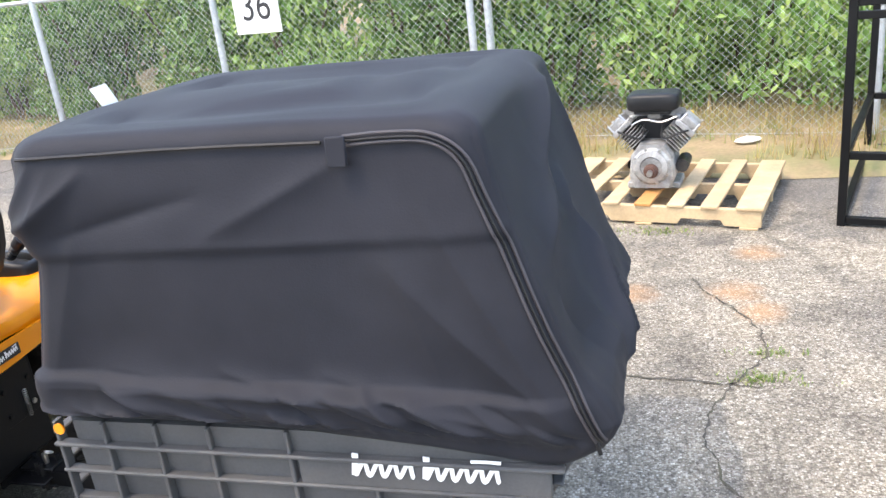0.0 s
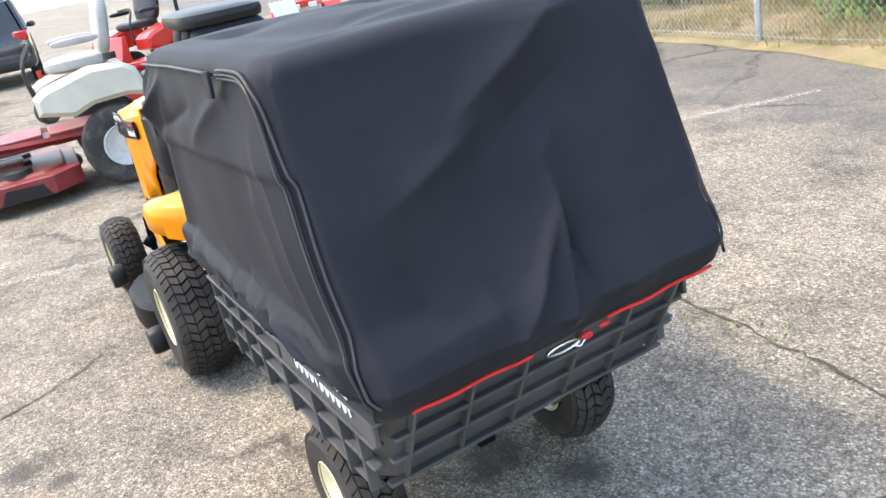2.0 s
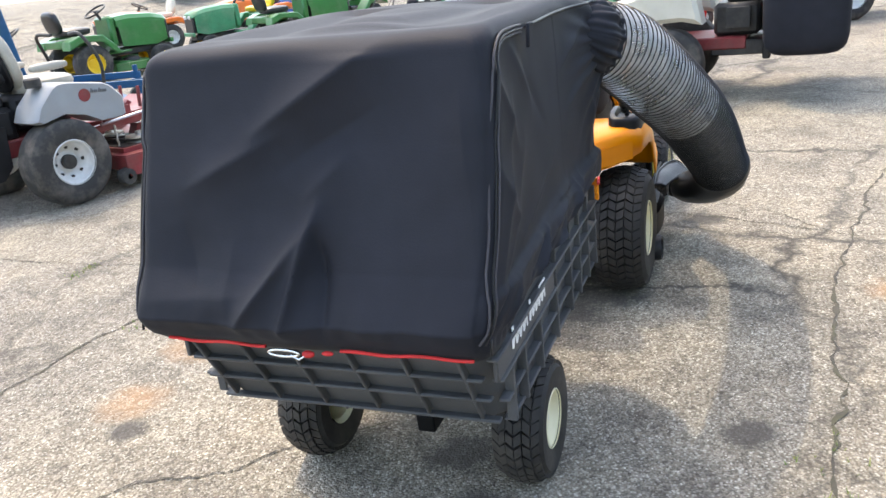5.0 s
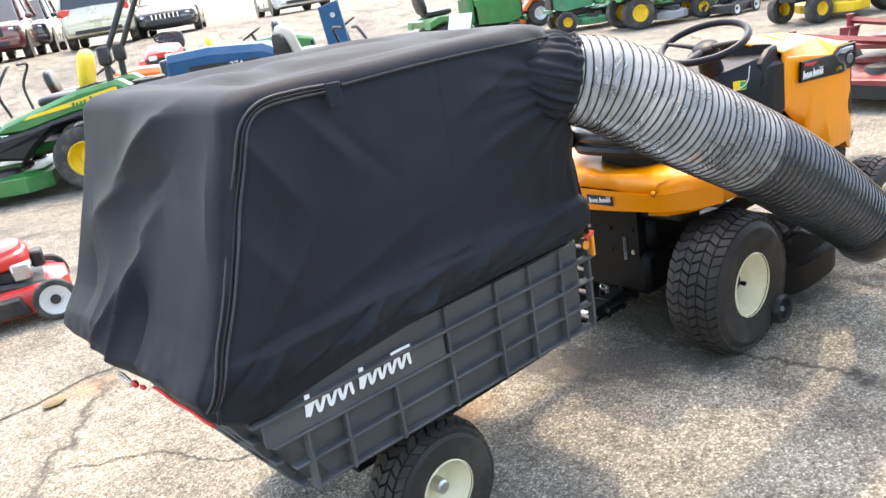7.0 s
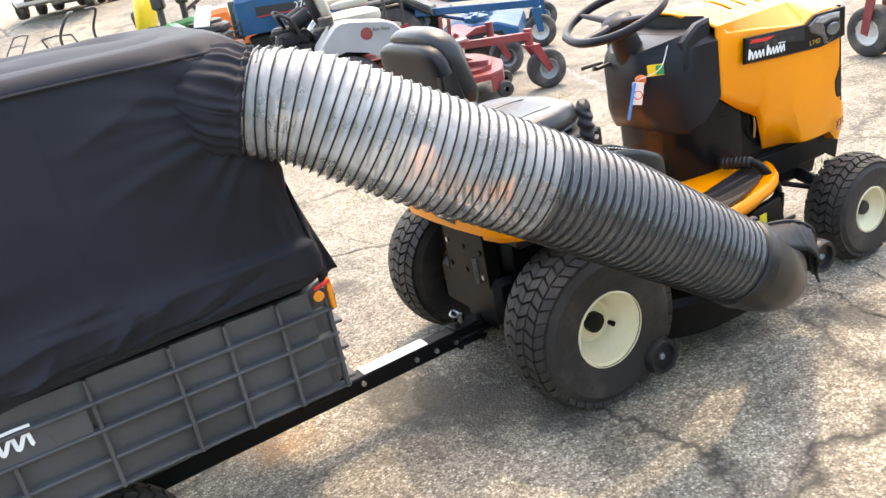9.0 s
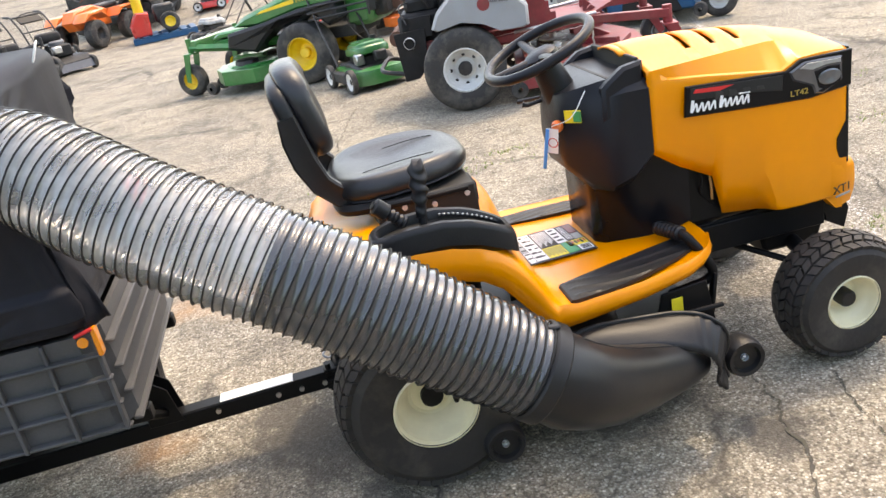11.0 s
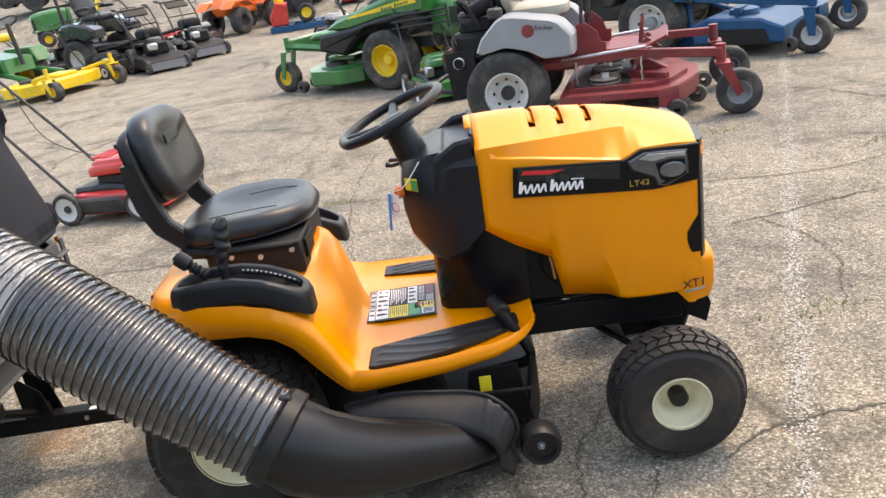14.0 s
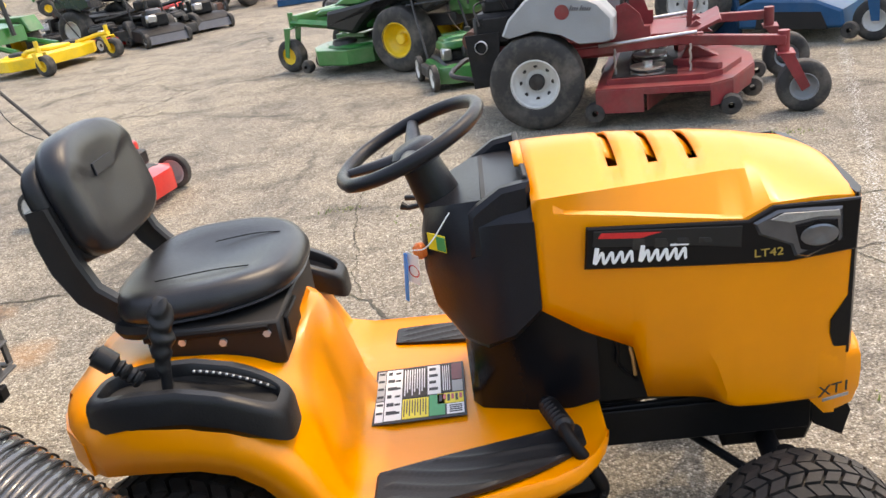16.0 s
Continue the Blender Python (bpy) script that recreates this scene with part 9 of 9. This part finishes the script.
def walk_behind(x, y, rz, label):
    """Black commercial walk behind mower with a tall handle frame."""
    T = thing("walk_behind_mower", label, "mower", x, y, rz)
    d = part("mower_deck", Geo().prism([(0.02, 0.07), (0.0, 0.20), (0.10, 0.27), (0.52, 0.26), (0.66, 0.18), (0.68, 0.07)], -0.36, 0.36, 0.02), DULL_BLACK, T, "black steel deck")
    part("front_flap", Geo().prism([(0.66, 0.05), (0.64, 0.16), (0.70, 0.17), (0.75, 0.05)], -0.33, 0.33, 0.008), GREYP_DARK, d)
    part("engine", Geo().box(0.26, 0, 0.37, 0.34, 0.34, 0.20, 0.03), DULL_BLACK, T)
    part("fan_screen", Geo().lathe([(0.12, 0), (0.12, 0.05), (0.09, 0.07), (0.0001, 0.07)], 20, Matrix.Translation((0.26, 0, 0.47)) @ Matrix.Rotation(radians(90), 4, "X")), GREYP_DARK, T)
    part("silencer", Geo().box(0.46, -0.12, 0.40, 0.10, 0.16, 0.12, 0.02), STEEL, T)
    part("fuel_tank", Geo().pad(0.04, 0, 0.60, 0.26, 0.40, 0.18, 4, 20, 8), DULL_BLACK, T)
    for s in (-1, 1):
        wheel(T, -0.10, s * 0.32, 0.20, 0.20, 0.14, 0.09, ENGINE, s)
        wheel(T, 0.66, s * 0.33, 0.11, 0.11, 0.07, 0.05, WHITE_RIM, s)
        part("handle_tube", Geo().tube(spline([(-0.02, s * 0.26, 0.28), (-0.16, s * 0.27, 0.70), (-0.42, s * 0.27, 1.00), (-0.62, s * 0.27, 1.03)], 18), 0.016, 8), ENGINE, T)
        part("grip", Geo().tube([(-0.52, s * 0.27, 1.02), (-0.66, s * 0.27, 1.035)], 0.022, 8), BLACK, T)
        part("lever", Geo().tube([(-0.44, s * 0.22, 0.98), (-0.60, s * 0.20, 0.90)], 0.009, 6), STEEL, T)
    part("cross_bar", Geo().tube([(-0.42, -0.27, 1.0), (-0.42, 0.27, 1.0)], 0.016, 8), ENGINE, T)
    part("lower_bar", Geo().tube([(-0.18, -0.27, 0.74), (-0.18, 0.27, 0.74)], 0.012, 8), ENGINE, T)
    part("control_panel", Geo().box(0, 0, 0, 0.16, 0.40, 0.03, 0.008, pose(-0.34, 0, 0.93, 0, 35, 0)), DULL_BLACK, T)
    return T


def yellow_deck_mower():
    T = thing("front_deck_mower", "green front mower with yellow seat and yellow deck", "mower", -6.4, 10.7, -24)
    for s in (-1, 1):
        wheel(T, 0.0, s * 0.50, 0.32, 0.32, 0.26, 0.17, JDY, s)
        wheel(T, -1.15, s * 0.42, 0.24, 0.24, 0.18, 0.11, JDY, s)
        part("caster_arm", Geo().tube([(0.9, s * 0.35, 0.22), (1.45, s * 0.62, 0.34), (1.68, s * 0.62, 0.36)], 0.035, 6), JDY, T)
        caster(T, 1.70, s * 0.62, 0.36, 0.14, JDY, JDY)
        part("lift_arm", Geo().tube([(0.2, s * 0.28, 0.42), (0.9, s * 0.35, 0.30)], 0.04, 6), GREEN, T)
        part("fender", Geo().prism([(-0.36, 0.58), (-0.30, 0.72), (0.28, 0.72), (0.40, 0.50), (0.30, 0.48), (0.2, 0.64), (-0.24, 0.64)], s * 0.48 - 0.14, s * 0.48 + 0.14, 0.015), GREEN, T)
    deck_shape(T, 0.62, 1.45, 0.78, 0.10, 0.25, JDY, False)
    part("body", Geo().prism([(-1.5, 0.40), (-1.52, 0.78), (-1.40, 0.92), (-0.5, 0.94), (-0.35, 0.70), (0.40, 0.62), (0.42, 0.40)], -0.30, 0.30, 0.05), GREEN, T)
    seat_parts(T, 0.05, 0.92, JDY, 0.50, 0.44)
    part("steering_column", Geo().tube([(0.48, 0, 0.5), (0.40, 0, 1.12)], 0.035, 8), ENGINE, T)
    m = Matrix.Translation((0.38, 0, 1.14)) @ Matrix.Rotation(radians(-30), 4, "Y")
    part("steering_wheel", Geo().tube([m @ Vector((0.18 * math.cos(a), 0.18 * math.sin(a), 0)) for a in (2 * math.pi * i / 24 for i in range(24))], 0.014, 8, closed=True), ENGINE, T)
    g = Geo().tube(spline([(-0.5, -0.3, 0.9), (-0.52, -0.3, 1.9), (-0.52, 0, 2.0), (-0.52, 0.3, 1.9), (-0.5, 0.3, 0.9)], 30), 0.03, 8)
    part("roll_bar", g, ENGINE, T)


yellow_deck_mower()
zero_turn("zero_turn_mower", "black zero turn mower with folding roll bar", -5.55, 12.5, -22, ENGINE, CAR_DARK, WHITE_RIM, VINYL, R=0.32, rops=True, foot=0.5, arm_r=0.03)
part("front_deck_box", Geo().box(0, 0, 0, 0.5, 0.7, 0.34, 0.02), ENGINE, thing("snow_bucket", "black steel snow bucket standing on the asphalt", "bucket", -4.15, 13.3, -20), at=pose(0, 0, 0.17))
walk_behind(-4.40, 11.75, -52, "black walk behind mower with tall handle frame")
walk_behind(-4.05, 12.95, -50, "black walk behind mower with grey front flap")
push_mower(-4.95, 11.6, -30, RED2, "red and black push mower beside the yellow deck", ENGINE, 0, "push mowers")
push_mower(-3.95, 12.1, -24, ENGINE, "black push mower with upright grey handle", ENGINE, 2, "push mowers")
push_mower(-4.75, 14.5, -25, ENGINE, "black push mower beside the row of mowers", RED2, 0, "push mowers")
push_mower(-1.55, 12.6, -150, OLD_RUBBER, "weathered grey push mower with bent handle", ALU, 0, "push mowers")


def build_atv():
    T = thing("quad_bike", "orange quad bike with chunky black tyres", "quad bike", -3.75, 17.4, 244)
    for xx in (0.0, 1.15):
        for s in (-1, 1):
            wheel(T, xx, s * 0.40, 0.29, 0.29, 0.24, 0.13, ENGINE, s)
    for s in (-1, 1):
        part("rear_fender", Geo().prism([(-0.40, 0.60), (-0.26, 0.72), (0.30, 0.72), (0.42, 0.55), (0.2, 0.66), (-0.2, 0.68)], s * 0.36 - 0.16, s * 0.36 + 0.16, 0.02), ORANGE, T)
        part("front_fender", Geo().prism([(0.75, 0.56), (0.85, 0.76), (1.40, 0.74), (1.55, 0.58), (1.3, 0.66), (0.95, 0.68)], s * 0.36 - 0.16, s * 0.36 + 0.16, 0.02), ORANGE, T)
    part("body", Geo().prism([(0.2, 0.40), (0.25, 0.72), (0.70, 0.86), (1.30, 0.80), (1.45, 0.60), (1.3, 0.42)], -0.17, 0.17, 0.04), ORANGE, T)
    part("seat", Geo().pad(0.1, 0, 0.78, 0.75, 0.28, 0.14, 3), VINYL, T)
    part("handlebar", Geo().tube(spline([(0.72, -0.36, 1.04), (0.82, -0.16, 1.03), (0.86, 0, 0.95), (0.82, 0.16, 1.03), (0.72, 0.36, 1.04)], 20), 0.016, 8), ENGINE, T)
    part("rack", Geo().tube([(-0.4, -0.25, 0.86), (-0.4, 0.25, 0.86), (0.0, 0.25, 0.86), (0.0, -0.25, 0.86)], 0.012, 6, closed=True), ENGINE, T)
    P = thing("blue_pallet", "blue painted wooden pallet on the asphalt", "pallet", -2.5, 15.6, 8)
    for y in (-0.5, 0.0, 0.5):
        part("stringer", Geo().box(0, y, 0.06, 1.25, 0.09, 0.10, 0.004), BLUE, P)
    for k in range(7):
        part("deck_board", Geo().box(-0.56 + 0.187 * k, 0, 0.121, 0.12, 1.1, 0.02, 0.003), BLUE, P)
    S = thing("snow_blower", "red and yellow walk behind machine on blue pallet", "machine", -2.5, 15.6, 190, 0.131)
    part("auger_housing", Geo().prism([(0.25, 0.0), (0.22, 0.42), (0.45, 0.46), (0.62, 0.2), (0.6, 0.0)], -0.36, 0.36, 0.02), RED2, S)
    part("engine", Geo().box(-0.1, 0, 0.36, 0.42, 0.40, 0.34, 0.04), ENGINE, S)
    part("chute", Geo().tube([(0.38, 0, 0.44), (0.38, 0, 0.72), (0.52, 0, 0.95)], [0.10, 0.10, 0.12], 12), JDY, S)
    for s in (-1, 1):
        wheel(S, -0.15, s * 0.33, 0.19, 0.19, 0.12, 0.10, JDY, s)
        part("handle", Geo().tube([(-0.25, s * 0.22, 0.4), (-0.95, s * 0.26, 0.90)], 0.014, 8), ENGINE, S)


build_atv()
ride_tractor("garden_tractor", "small green garden tractor with yellow seat behind the mowers", -8.9, 20.3, -150, GREEN, JDY, JDY, JDY)
ride_tractor("utility_cart", "black utility cart with grey bench seat", -2.9, 18.6, 165, ENGINE, ENGINE, SEAT_GREY, ENGINE, scale=1.35)
push_mower(-1.9, 18.4, 170, RED2, "red push mower beside the utility cart", RED2, 0, "push mowers")
push_mower(-4.55, 15.6, -60, RUST, "rusty old push mower without bag", ALU, 0, "push mowers")
push_mower(-4.9, 12.7, -20, ENGINE, "black push mower between the larger mowers", ENGINE, 2, "push mowers")
push_mower(-6.6, 13.6, 20, OLD_RUBBER, "dusty grey push mower behind the black one", ALU, 0, "push mowers")
# the row on the far side
ride_tractor("garden_tractor", "faded green garden tractor with yellow seat and rims", 10.35, 3.50, 159, GREEN_OLD, JDY, JDY, JDY)
ride_tractor("garden_tractor", "green garden tractor with yellow deck and dark grille", 9.75, 1.62, 162, GREEN_OLD, JDY, JDY, JDY)
ride_tractor("garden_tractor", "green lawn tractor with black seat seen from behind", 10.15, 7.50, -32, GREEN, JDY, VINYL, GREYP)
ride_tractor("garden_tractor", "old green garden tractor with upright dash", 11.45, 8.70, 146, GREEN_OLD, JDY, JDY, GREEN_OLD)
ride_tractor("garden_tractor", "orange compact tractor with pale rims and tan seat", 12.4, 11.9, 150, ORANGE, WHITE_RIM, CREAMP, ORANGE)
ride_tractor("garden_tractor", "green tractor parked in the far row", 12.9, 7.2, 165, GREEN, JDY, JDY, GREEN)
ride_tractor("garden_tractor", "orange tractor parked behind the green ones", 14.2, 10.2, 160, ORANGE, WHITE_RIM, VINYL, ORANGE)
push_mower(11.0, 6.2, 175, ENGINE, "black push mower with silver side cover", ALU, 1, "push mowers")
push_mower(12.2, 5.4, 185, ENGINE, "black push mower with tan cloth bag", ENGINE, 1, "push mowers")
push_mower(12.3, 4.7, 170, RED2, "red push mower in the far row", RED2, 0, "push mowers")
push_mower(13.2, 6.3, 180, ENGINE, "black push mower with tall handle in far row", ENGINE, 2, "push mowers")
ride_tractor("garden_tractor", "bright red lawn tractor with chrome grille", 9.6, -4.15, 158, RED2, WHITE_RIM, VINYL, RED2, grille=SILVER)
zero_turn("zero_turn_mower", "red zero turn mower with black seat", 9.2, -1.6, 120, RED2, RED2, WHITE_RIM, VINYL, rops=True)
zero_turn("zero_turn_mower", "green zero turn mower with bright yellow seat", 13.5, 1.2, 95, GREEN, GREEN, JDY, JDY)


def build_plate():
    P = thing("steel_plate", "rusty brown steel ramp plate on the asphalt", "plate", 6.45, -3.0, -12)
    part("plate", Geo().box(0, 0, 0.16, 1.2, 1.4, 0.30, 0.01), RUST, P)
    part("edge_rail", Geo().box(-0.615, 0, 0.02, 0.03, 1.42, 0.04, 0.004), WOOD, P)


build_plate()
# machines behind the green mower
push_mower(0.35, 10.9, 60, RED2, "red push mower with raised handle", RED2, 0, "push mowers")
ride_tractor("garden_tractor", "orange riding mower with black seat", 1.0, 9.3, -25, ORANGE, WHITE_RIM, VINYL, ORANGE)
ride_tractor("garden_tractor", "red riding mower with sloping hood", 4.3, 13.9, -120, RED2, WHITE_RIM, VINYL, RED2, scale=1.15)
ride_tractor("garden_tractor", "green lawn tractor with yellow seat", 4.3, 11.5, -35, GREEN, JDY, JDY, GREEN)
ride_tractor("garden_tractor", "green lawn tractor beside a blue post", 7.6, 9.8, -20, GREEN, JDY, VINYL, GREEN, scale=1.1)


def build_post():
    P = thing("blue_loader_arm", "blue painted steel loader arm standing upright", "loader arm", 2.98, 6.02, -38)
    part("arm", Geo().prism([(-0.12, 0.0), (0.12, 0.0), (-0.02, 1.35), (-0.25, 1.3)], -0.05, 0.05, 0.01), BLUE, P)
    part("pin", Geo().tube([(-0.1, -0.08, 1.2), (-0.1, 0.08, 1.2)], 0.03, 10), STEEL, P)


build_post()
car("dark red sport utility car parked facing the lot", 3.95, 24.6, -112, CAR_RED, "suv")
car("pale gold sport utility car parked with tail lamps showing", 6.55, 23.4, 66, CAR_GOLD, "suv")
car("dark grey saloon car with wide grille parked facing the lot", 8.7, 23.6, -118, CAR_DARK, "saloon")
car("silver saloon car parked behind the dark red one", 2.9, 28.8, -112, GREYP, "saloon")
car("white sport utility car with upright slatted grille", 1.35, 23.4, -104, CAR_WHITE, "suv")
car("white coupe with black wheels parked sideways beyond the mowers", -10.5, 35.5, 14, CAR_WHITE, "coupe")
car("black saloon car parked beyond the small green tractor", -17.5, 36.0, 18, CAR_DARK, "saloon")
car("blue car parked beyond the far row", 18.5, 11.0, 10, CAR_BLUE, "saloon")
car("black car parked beyond the far row", 19.0, 5.0, 5, CAR_DARK, "saloon")
car("dark sport utility car parked behind the red mowers", 18.5, 0.0, -5, CAR_DARK, "suv")
car("white car parked at the end of lot", 20.0, 16.5, 15, CAR_WHITE, "saloon")
car("dark blue sport utility car parked beside the gold one", 5.4, 27.2, -112, CAR_DARK, "suv")
car("white saloon car parked at the row's end", 12.4, 22.6, 70, CAR_WHITE, "saloon")
car("dark blue sport utility car parked near the small tractor", -11.6, 26.4, 20, CAR_DARK, "suv")
car("black sport utility car parked beside the white coupe", -12.4, 32.5, 15, CAR_DARK, "suv")
car("dark grey saloon car parked behind the white coupe", -9.0, 41.0, 12, CAR_DARK, "saloon")
car("dark saloon car at the far end of the car row", -18.5, 40.5, 14, CAR_DARK, "suv")
